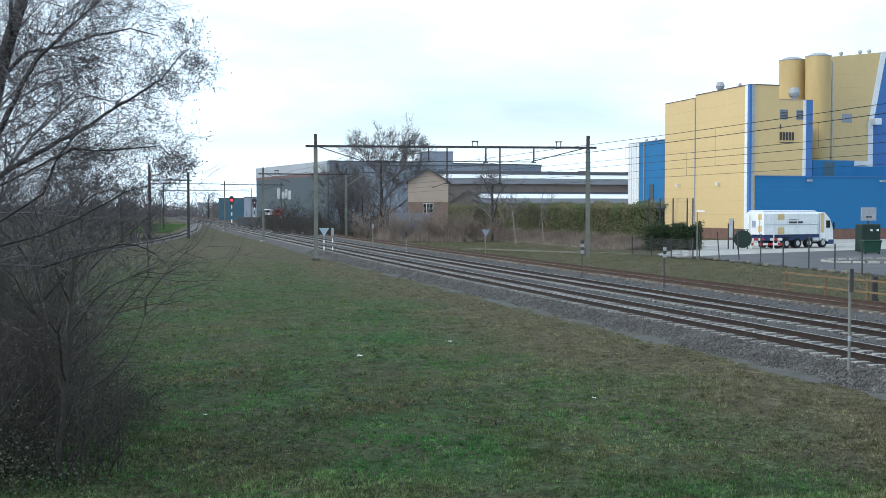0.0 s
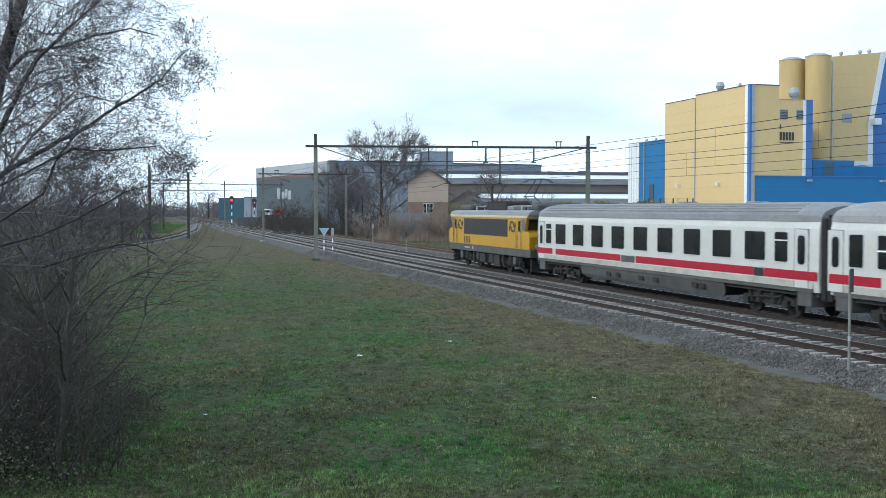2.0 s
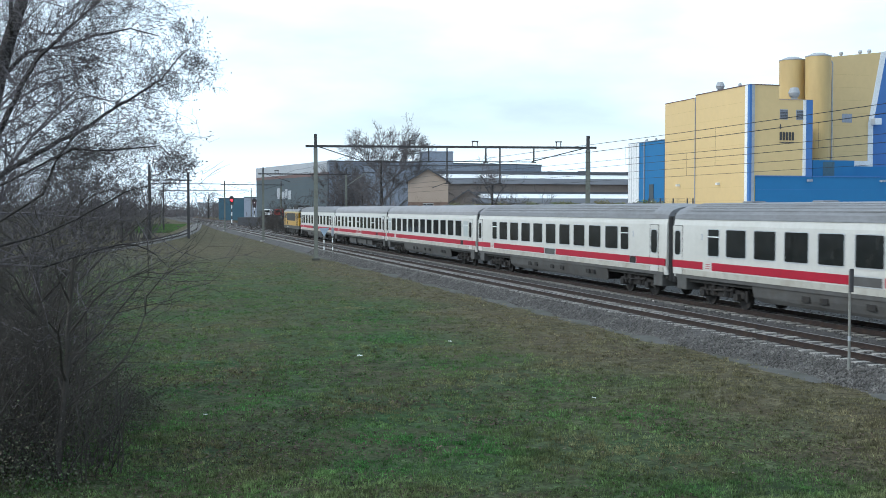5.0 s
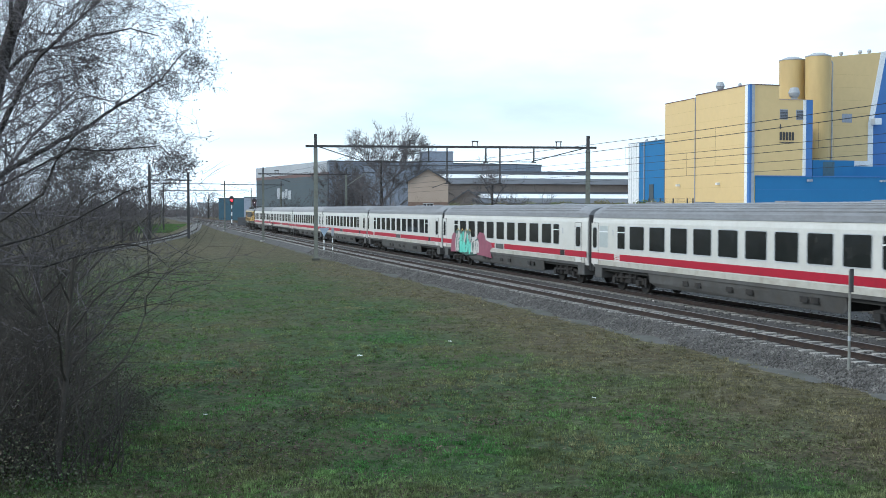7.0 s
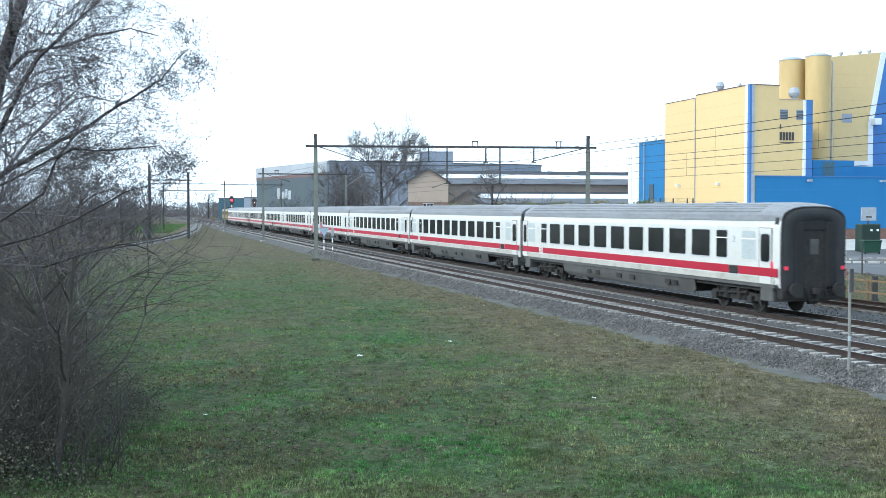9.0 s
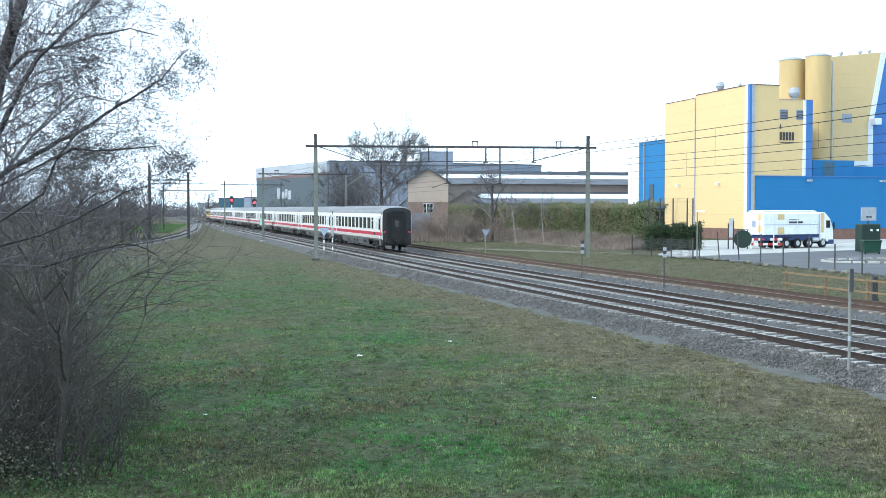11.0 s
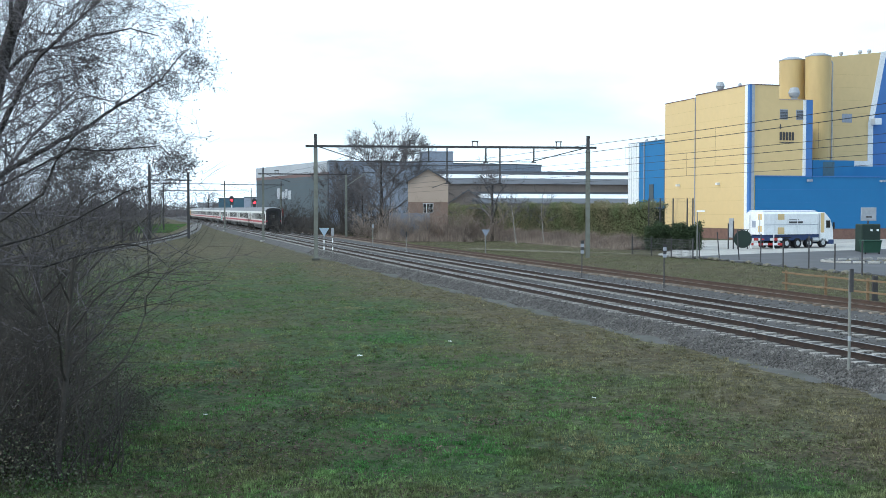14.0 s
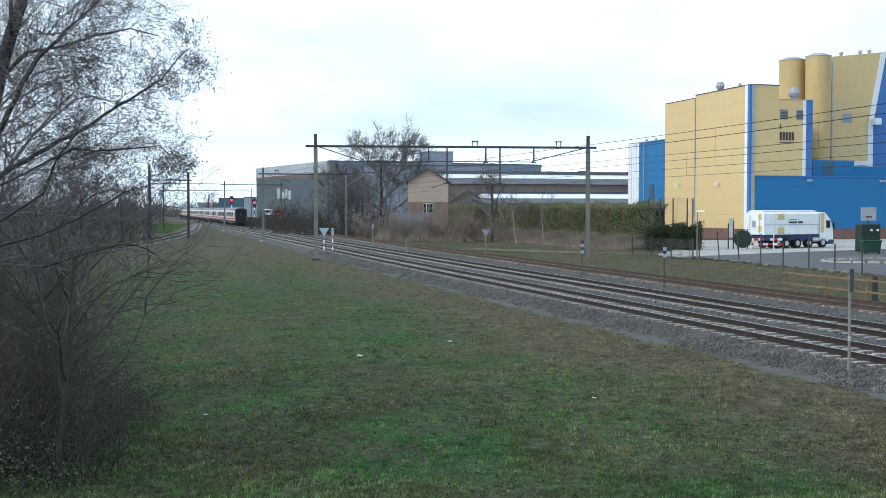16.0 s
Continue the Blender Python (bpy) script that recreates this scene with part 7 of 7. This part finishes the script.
def bare_tree(name, x, y, h, seed, label, r=0.25, depth=4, mat_=None, spread=0.75, kids=(3, 5), first=0.28, lean=(0, 0), wander=0.2, group="", trunk=None, droop=0.0, thin=0.02):
    rng = random.Random(seed)
    t = thing(name, pose(x, y, ground_at(x, y)), label, "tree", group)
    sp = Soup()
    trunk_pts = [Vector((lean[0] * k / 6 + rng.gauss(0, 0.02) * h * 0.1, lean[1] * k / 6, h * 0.62 * k / 6)) for k in range(7)]
    sp.tube(trunk_pts, r, r * 0.45, 8)
    mesh_part("trunk", sp.mesh("trunk"), trunk or M_BARK, t, smooth=True)
    br, tips = Soup(), []
    for k in range(rng.randint(9, 12)):
        f = first + (1 - first) * k / 10
        f = min(f, 1.0)
        i = min(int(f * 6), 5)
        p = trunk_pts[i].lerp(trunk_pts[i + 1], f * 6 - i)
        a = k * 2.4 + rng.uniform(-0.4, 0.4)
        up = 0.5 + 0.9 * f
        d = Vector((math.cos(a), math.sin(a), up))
        grow(br, rng, p, d, h * 0.36 * (1.15 - 0.4 * f), r * 0.42 * (1.2 - 0.5 * f), depth - 1, tips, droop, wander, kids, 0.62, spread, thin=thin)
    mesh_part("crown", br.mesh("crown"), mat_ or M_TWIG_FAR, t, "bare twiggy crown")
    return t, tips


def thicket(name, places, seed, label, stems, h, material, leaf=None, lean_out=0.35, r=0.018, per=2, leaf_size=0.03, depth=2, thin=0.003):
    """A bush of many stems from the ground."""
    rng = random.Random(seed)
    sp, tips = Soup(), []
    x0, y0 = places[0][:2]
    z0 = ground_at(x0, y0)
    for x, y, rad, hh in places:
        for k in range(stems):
            a, q = rng.uniform(0, 2 * math.pi), rad * math.sqrt(rng.random())
            p = Vector((x - x0 + q * math.cos(a), y - y0 + q * math.sin(a), -0.05))
            d = Vector((math.cos(a) * lean_out * rng.uniform(0.2, 1.4), math.sin(a) * lean_out * rng.uniform(0.2, 1.4), 1))
            grow(sp, rng, p, d, h * hh * rng.uniform(0.5, 1.0), r * rng.uniform(0.6, 1.3), depth, tips, 0.02, 0.16, (3, 5), 0.5, 0.8, 5, 4, thin)
    t = thing(name, pose(x0, y0, z0), label, "bush")
    mesh_part("branchwork", sp.mesh("branchwork"), material, t)
    if leaf:
        mesh_part("leaves", leaf_soup(rng, tips, per, leaf_size, 0.10).mesh("leaves"), leaf, t, "small withered leaves")
    return t


def limb(soup, wood, rng, pts, r0, r1, tips, twig_len, n_twigs, depth, droop=0.03):
    """A given bough, with side branches along it."""
    pts = [Vector(p) for p in pts]
    fine = []
    for a, b in zip(pts, pts[1:]):
        for k in range(4):
            fine.append(a.lerp(b, k / 4) + Vector((rng.gauss(0, 0.006), rng.gauss(0, 0.006), rng.gauss(0, 0.006))))
    fine.append(pts[-1])
    bough = Soup()
    bough.tube(fine, r0, r1, 6)
    wood.append(bough)
    for k in range(n_twigs):
        f = 0.12 + 0.88 * (k + rng.random()) / n_twigs
        i = min(int(f * (len(fine) - 1)), len(fine) - 2)
        v = (fine[i + 1] - fine[i]).normalized()
        out = Vector((rng.gauss(0, 1), rng.gauss(0, 1), rng.gauss(0, 1)))
        out = (out - out.project(v)).normalized()
        d = v * 0.7 + out * 0.8 + Vector((0, 0, 0.1))
        grow(soup, rng, fine[i], d, twig_len * (1.15 - 0.5 * f) * rng.uniform(0.7, 1.2), (r0 + (r1 - r0) * f) * 0.36, depth, tips, droop, 0.2, (4, 6), 0.58, 0.8, 5, 4, 0.0022)


def build_near_tree():
    """The leaning bare birch at the edge of the field."""
    rng = random.Random(21)
    D = 15.0
    t = thing("birch_tree", pose(-6.6, D, ground_at(-6.6, D)), "bare leaning birch with drooping twigs and few leaves", "tree")
    base = Vector((-6.6, D, ground_at(-6.6, D)))

    def P(x, z, dy=0.0):
        return Vector((x, D + dy, z)) - base
    sp = Soup()
    sp.tube([P(-7.0, -0.9), P(-6.85, 1.5), P(-6.55, 3.4, 0.1), P(-6.05, 5.2, 0.1), P(-5.82, 5.9, 0.0), P(-5.62, 6.5, 0.0), P(-5.3, 7.4, 0.0)], 0.14, 0.07, 8)
    mesh_part("trunk", sp.mesh("trunk"), M_BARK, t, smooth=True)
    br, wood, tips = Soup(), [], []
    limb(br, wood, rng, [P(-6.45, 3.9), P(-5.95, 4.70, -0.1), P(-5.71, 5.07, -0.2), P(-5.52, 5.48, -0.2), P(-5.27, 5.80, -0.3), P(-4.97, 6.06, -0.3), P(-4.72, 6.36, -0.2), P(-4.3, 6.75, -0.1)], 0.044, 0.012, tips, 1.1, 22, 3, 0.06)
    limb(br, wood, rng, [P(-6.55, 3.6), P(-5.93, 4.30, 0.2), P(-5.59, 4.52, 0.3), P(-5.27, 4.74, 0.4), P(-4.97, 4.90, 0.5), P(-4.57, 5.20, 0.6), P(-4.31, 5.35, 0.6), P(-4.09, 5.49, 0.6), P(-3.87, 5.62, 0.6), P(-3.73, 5.82, 0.6), P(-3.58, 5.98, 0.6)], 0.036, 0.006, tips, 0.66, 28, 3, 0.06)
    limb(br, wood, rng, [P(-6.5, 3.3), P(-5.21, 4.0, -0.4), P(-5.01, 4.41, -0.5), P(-4.75, 4.77, -0.5), P(-4.60, 4.99, -0.6)], 0.020, 0.008, tips, 0.8, 12, 3, 0.05)
    limb(br, wood, rng, [P(-6.4, 3.9), P(-5.02, 4.45, -0.5), P(-4.72, 4.57, -0.7), P(-4.28, 4.55, -0.8), P(-3.91, 4.58, -0.8), P(-3.58, 4.61, -0.8), P(-3.43, 4.48, -0.8)], 0.018, 0.005, tips, 0.7, 16, 3, 0.06)
    limb(br, wood, rng, [P(-5.95, 5.5), P(-5.71, 5.97, 0.5), P(-5.34, 6.06, 0.7), P(-4.87, 6.24, 0.8), P(-4.4, 6.35, 0.9), P(-4.0, 6.25, 0.9)], 0.028, 0.006, tips, 0.85, 19, 3, 0.07)
    limb(br, wood, rng, [P(-5.75, 6.0), P(-5.5, 6.5, -0.6), P(-5.1, 6.9, -0.9), P(-4.6, 7.3, -1.0)], 0.035, 0.01, tips, 1.2, 16, 3, 0.06)
    limb(br, wood, rng, [P(-6.4, 3.2), P(-5.6, 3.45, 0.6), P(-5.0, 3.75, 0.8), P(-4.5, 4.05, 0.9), P(-4.0, 4.2, 1.0)], 0.018, 0.005, tips, 0.8, 13, 3, 0.05)
    limb(br, wood, rng, [P(-6.2, 4.6), P(-6.15, 5.6, 0.6), P(-5.95, 6.8, 1.0), P(-5.6, 8.0, 1.2)], 0.035, 0.01, tips, 1.1, 14, 3, 0.05)
    limb(br, wood, rng, [P(-5.6, 3.0, 0.6), P(-4.52, 3.32, 0.6), P(-4.29, 3.31, 0.6), P(-4.07, 3.25, 0.5), P(-3.92, 3.13, 0.5), P(-3.80, 3.0, 0.5)], 0.014, 0.004, tips, 0.35, 7, 1, 0.03)
    for bough in wood:
        mesh_part("bough", bough.mesh("bough"), M_BARK, t, smooth=True)
    mesh_part("crown", br.mesh("crown"), M_TWIG, t, "fine bare twigs")
    mesh_part("leaves", leaf_soup(rng, tips[::3], 1, 0.018, 0.06).mesh("leaves"), M_BUD, t, "few small withered leaves")


def build_plants():
    build_near_tree()
    bare_tree("birch_tree", -9.7, 20.5, 10.0, 22, "bare birch with fine drooping twigs behind the thicket", 0.11, 5, M_TWIG, 0.8, (3, 5), 0.3, (0.8, 0), 0.2, "birches by the thicket", None, 0.035, 0.0035)
    bare_tree("birch_tree", -12.6, 26.0, 10.5, 23, "bare birch with fine drooping twigs behind the thicket", 0.12, 5, M_TWIG, 0.8, (3, 5), 0.25, (0.6, 0), 0.2, "birches by the thicket", None, 0.035, 0.005)
    bare_tree("sapling", -6.45, 18.6, 6.0, 24, "dark bare sapling standing in the thicket", 0.06, 4, M_STEM, 0.5, (3, 4), 0.3, (0.3, 0), 0.2, "saplings in the thicket", M_STEM, 0.01, 0.003)
    bare_tree("sapling", -7.4, 21.0, 6.8, 26, "dark bare sapling standing in the thicket", 0.07, 4, M_STEM, 0.5, (3, 4), 0.3, (-0.3, 0), 0.2, "saplings in the thicket", M_STEM, 0.01, 0.003)
    thicket("bramble_thicket", [(-7.6, 18.0, 1.0, 0.8), (-8.4, 19.0, 1.5, 1.2), (-7.5, 19.5, 0.8, 0.9), (-9.7, 22.0, 1.5, 1.2), (-8.9, 23.0, 1.1, 1.0), (-9.5, 25.5, 1.1, 1.1)], 31, "dense dark leafless bramble thicket", 44, 3.8, M_STEM, M_BUD, 0.24, 0.016, 1, 0.022)
    thicket("hazel_bush", [(-6.3, 19.0, 0.8, 0.6), (-7.4, 21.5, 0.9, 0.6), (-9.9, 26.5, 1.0, 0.9)], 33, "tangled dark leafless bush", 46, 3.0, M_STEM, M_BUD, 0.36, 0.013, 1, 0.022)
    thicket("bush", [(-13.6, 31.0, 1.9, 1.0), (-16.4, 36.0, 2.2, 1.1), (-20.0, 45.0, 2.6, 1.2)], 35, "dark bare bush at the field edge", 40, 5.0, M_STEM, M_BUD, 0.35, 0.03, 2, 0.06)
    thicket("bush", [(-43.5, 158.0, 2.4, 0.95), (-48.5, 163.0, 3.0, 1.05), (-54.0, 166.0, 3.5, 1.15), (-61.0, 170.0, 4.0, 1.2)], 36, "bare brown bushes beside the branch track", 44, 9.0, M_TWIG_FAR, None, 0.3, 0.07, 2, thin=0.022)
    # low leafy tangle at the foot of the thicket
    rr = random.Random(91)
    sp = Soup()
    for k in range(60000):
        f = rr.random()
        x = -8.6 + rr.gauss(0, 1.5) * 0.8 + 0.4 * f
        y = 15.2 + 12 * f
        edge = -(0.262 * y) - 0.1 + 0.5 * math.sin(y * 1.1)
        if x > edge:
            x = edge - abs(rr.gauss(0, 0.5))
        z = min(abs(rr.gauss(0, 0.62)), 2.0) * min(1.0, 0.25 + (edge - x) * 0.7)
        c = Vector((x, y, ground_at(x, y) if k % 40 == 0 else -0.72)) + Vector((0, 0, z))
        a = Vector((rr.gauss(0, 1), rr.gauss(0, 1), rr.gauss(0, 1))).normalized() * rr.uniform(0.012, 0.034)
        b = a.cross(Vector((rr.gauss(0, 1), rr.gauss(0, 1), rr.gauss(0, 1)))).normalized() * 0.016
        sp.face(c - a, c + b, c + a, c - b)
    tagged(mesh_part("bramble_leaves", sp.mesh("bramble_leaves"), M_BRAMBLE), "dull dark bramble leaves below the thicket", "brambles", kind="stuff")
    # trees beyond the line
    bare_tree("bare_tree", -11.0, 200.0, 20.5, 41, "tall bare broad-crowned tree beyond the line", 0.36, 5, M_TWIG_FAR, kids=(5, 6), spread=0.6, wander=0.11, first=0.22, thin=0.021, group="bare trees beyond the line")
    bare_tree("bare_tree", -18.3, 205.0, 12.6, 42, "bare slender tree beyond the line", 0.24, 5, M_TWIG_FAR, kids=(4, 5), spread=0.6, wander=0.13, first=0.15, thin=0.022, group="bare trees beyond the line")
    bare_tree("bare_tree", -13.5, 188.0, 11.0, 43, "bare slender tree beyond the line", 0.2, 5, M_TWIG_FAR, kids=(3, 5), spread=0.7, wander=0.15, first=0.15, thin=0.02, group="bare trees beyond the line")
    bare_tree("bare_tree", 6.6, 150.0, 12.0, 44, "bare tree rising behind the hedge", 0.24, 4, group="bare trees beyond the line", spread=0.85)
    bare_tree("bare_tree", -92.0, 440.0, 14.0, 45, "distant bare tree at the bend", 0.4, 4, group="bare trees beyond the line")
    bare_tree("bare_tree", -43.0, 150.0, 10.5, 48, "bare tree beside the branch track", 0.25, 4, group="bare trees beyond the line")
    bare_tree("bare_tree", -50.0, 155.0, 11.5, 49, "bare tree beside the branch track", 0.25, 4, group="bare trees beyond the line")
    for x, y, h, sd, ln in ((8.9, 136.0, 7.6, 46, (-0.6, 0)), (12.3, 137.0, 7.4, 47, (-0.3, 0))):
        bare_tree("birch_sapling", x, y, h, sd, "thin pale birch sapling before the hedge", 0.07, 3, M_TWIG_FAR, 0.6, (2, 3), 0.45, ln, 0.15, "birch saplings", M_BIRCH)
    # undergrowth
    thicket("undergrowth", [(-34.0 + 2.9 * k, 214.0 - 2.6 * k, 2.4, 0.8 + 0.3 * ((k * 7) % 3)) for k in range(11)], 51, "brown leafless undergrowth below the trees", 30, 4.2, M_STEM, None, 0.3, 0.05, 2, thin=0.02)
    thicket("dry_shrub", [(-5.5 + 1.7 * k, 152.0 - 0.6 * k, 1.3, 0.8 + 0.25 * ((k * 5) % 3)) for k in range(-3, 8)], 53, "pale brown leafless shrubs before the house", 30, 3.3, M_REED, None, 0.4, 0.03, 2, thin=0.014)
    thicket("dry_shrub", [(-12.0 - 1.9 * k, 168.0 + 1.5 * k, 1.6, 0.7 + 0.25 * ((k * 5) % 3)) for k in range(8)], 54, "pale brown leafless shrubs below the trees", 26, 2.2, M_STEM, None, 0.4, 0.03, 2, thin=0.016)
    # hedge: ivy-grown fence
    rng = np.random.RandomState(61)
    hg = thing("ivy_hedge", plan_pose(52.6, 107.5, -0.45), "tall dark green ivy-grown hedge", "hedge")
    # added dark box stands in for the shaded depth behind the leaves
    part("shade_core", boxes((0.5, 1.5, 0.3, 84, 0, 4.3)), M_HEDGE_SHADE, hg)
    n = 95000
    u = rng.uniform(0, 85, n)
    z = rng.uniform(0.2, 4.75, n) + 0.22 * np.sin(u * 0.9) * (rng.rand(n) > 0.4)
    w = np.where(rng.rand(n) < 0.75, rng.normal(0.35, 0.22, n), rng.uniform(0.2, 1.9, n))
    top = rng.rand(n) < 0.22
    z = np.where(top, 4.45 + 0.32 * np.sin(u * 0.5) + 0.2 * np.sin(u * 1.7) + rng.normal(0, 0.18, n), z)
    w = np.where(top, rng.uniform(0.1, 1.9, n), w)
    c = np.stack([w, u, z], 1)
    a = rng.normal(0, 1, (n, 3))
    a /= np.linalg.norm(a, axis=1)[:, None]
    b = np.cross(a, rng.normal(0, 1, (n, 3)))
    b /= np.linalg.norm(b, axis=1)[:, None]
    sz = rng.uniform(0.045, 0.11, n)[:, None]
    a, b = a * sz, b * sz * 0.7
    co = np.stack([c - a, c + b, c + a, c - b], 1).reshape(-1, 3)
    me = bpy.data.meshes.new("hedge_foliage")
    me.from_pydata(co.tolist(), [], np.arange(4 * n).reshape(-1, 4).tolist())
    me.update()
    mesh_part("foliage", me, M_IVY, hg)
    # dry brush and reeds along its foot
    n = 110000
    u = rng.uniform(106, 205, n)
    w = 51.8 - np.abs(rng.normal(0, 1.9, n))
    hh = np.clip(1.9 - 0.34 * (52 - w), 0.2, 3) * rng.uniform(0.3, 1.15, n) * (0.55 + 0.5 * np.sin(u * 0.35) ** 2)
    x = CP * w + SP * u
    y = -SP * w + CP * u
    blade_soup("dry_brush", x, y, np.full(n, -0.45), hh, rng.uniform(0.012, 0.04, n), rng.uniform(0.1, 1.3, n), M_REED, "dry brown brush and reeds before the hedge", "brush")
    n = 20000
    x = rng.uniform(-9.0, 4.0, n)
    y = 150.0 + rng.normal(0, 1.6, n) - 0.25 * x
    blade_soup("fence_brush", x, y, np.full(n, -0.5), rng.uniform(0.3, 1.9, n) * (0.35 + 0.65 * np.sin(x * 0.7 + 0.5) ** 2), rng.uniform(0.012, 0.035, n), rng.uniform(0.1, 0.9, n), M_REED, "dry brown brush before the panel fence", "brush")
    # dark shrub at the hedge end
    sp = Soup()
    r2 = random.Random(71)
    for k in range(17000):
        w = r2.uniform(49.9, 55.3)
        top = 2.45 + 0.25 * math.sin(w * 3.1) + 0.2 * math.sin(w * 7.3)
        p = plan(w + r2.gauss(0, 0.12), 103.0 + r2.gauss(0, 0.35) - 0.2 * (w - 52), 0)
        cc = Vector((p.x, p.y, -0.42 + top * r2.random() ** 0.8 + abs(r2.gauss(0, 0.1))))
        a1 = Vector((r2.gauss(0, 1), r2.gauss(0, 1), r2.gauss(0, 1))).normalized() * r2.uniform(0.05, 0.1)
        b1 = a1.cross(Vector((r2.gauss(0, 1), r2.gauss(0, 1), r2.gauss(0, 1)))).normalized() * 0.06
        sp.face(cc - a1, cc + b1, cc + a1, cc - b1)
    sh = thing("evergreen_shrub", Matrix.Identity(4), "dark evergreen shrubs behind the mesh fence", "shrub")
    mesh_part("foliage", sp.mesh("shrub_foliage"), M_SHRUB, sh)
    # wooded skyline far off
    rng2 = random.Random(81)
    sp = Soup()
    for k in range(2600):
        a = rng2.uniform(-26, -6.5)
        dist = rng2.uniform(520, 760)
        x, y = dist * math.tan(radians(a)), dist
        h = rng2.uniform(4, 10) * (0.6 + 0.4 * math.sin(a * 2.1) ** 2)
        b = Vector((x, y, -0.5))
        sp.tube([b, b + Vector((rng2.gauss(0, 1.2), 0, h * 0.6)), b + Vector((rng2.gauss(0, 2.5), 0, h))], 0.35, 0.1, 3)
    tagged(mesh_part("far_woods", sp.mesh("far_woods"), M_TWIG_FAR), "far bare woodland along the horizon", "woods", kind="stuff")


# ---- put it together ----
build_ground()
build_ballast()
build_track(OFF_A, "near railway track with concrete sleepers", (12, 100), 0.6, M_SLEEPER, M_RAIL, M_RAIL_HEAD, 1.27, -0.165)
build_track(0.0, "middle railway track with concrete sleepers", (20, 92), 0.6, M_SLEEPER, M_RAIL, M_RAIL_HEAD, 1.27, -0.165)
build_track(OFF_C, "rusty far siding track with old sleepers", (24, 70), 0.62, M_SLEEPER_WOOD, M_RAIL_RUSTY, None, 1.22, -0.17)
build_branch()
build_overhead()
LOCO = build_loco()
COACHES = build_coaches()
build_factory()
build_halls()
build_yard()
LAMP_FLIP = build_trackside()
build_grass()
build_plants()


def travelled(t):
    """Where the coupling behind the locomotive is at t seconds, along the line."""
    return -1.398 + 28.8689 * t + 0.245605 * t * t - 0.00882224 * t ** 3


# small gains and losses against that run, in metres at each half second
GAIN = {0.5: -0.1, 1.0: 0.3, 1.5: 0.07, 2.0: 0.55, 2.5: -0.05, 3.0: 0.5, 3.5: -0.4, 4.0: 0.12, 5.0: -0.35, 6.5: -0.83, 7.0: -0.95, 7.5: -0.95, 8.0: -0.4, 8.5: -1.4, 9.0: -0.6, 10.5: -0.2, 11.5: 0.1, 12.0: 0.1, 12.5: -0.5, 13.0: 0.17, 14.5: 0.9, 16.0: 2.2}


def gain(t):
    return float(np.interp(t, list(GAIN), list(GAIN.values())))


def ride(mid, base):
    """The pose of a vehicle whose bogies run on the line."""
    ax, ay, _ = on_line(mid - base)
    bx, by, _ = on_line(mid + base)
    return pose((ax + bx) / 2, (ay + by) / 2, 0.0, 0, 0, -math.degrees(math.atan2(bx - ax, by - ay)))


def motions():
    """The train runs through from the right and away round the bend."""
    times = [0.5 * k for k in range(33)]
    # half turn of the added disc stands in for the lamp switching to red
    turn = [(0.0, 0), (9.3, 0), (9.7, 60), (10.1, 120), (10.5, 180), (16.0, 180)]
    walk(LAMP_FLIP, [(t, pose(0, -0.45, 5.8, 0, 0, a)) for t, a in turn])
    walk(LOCO, [(t, ride(travelled(t) + gain(t) + 8.87, 4.35)) for t in times])
    for k, c in enumerate(COACHES):
        walk(c, [(t, ride(travelled(t) + gain(t) - COACH * (k + 0.5), 9.5)) for t in times])


motions()
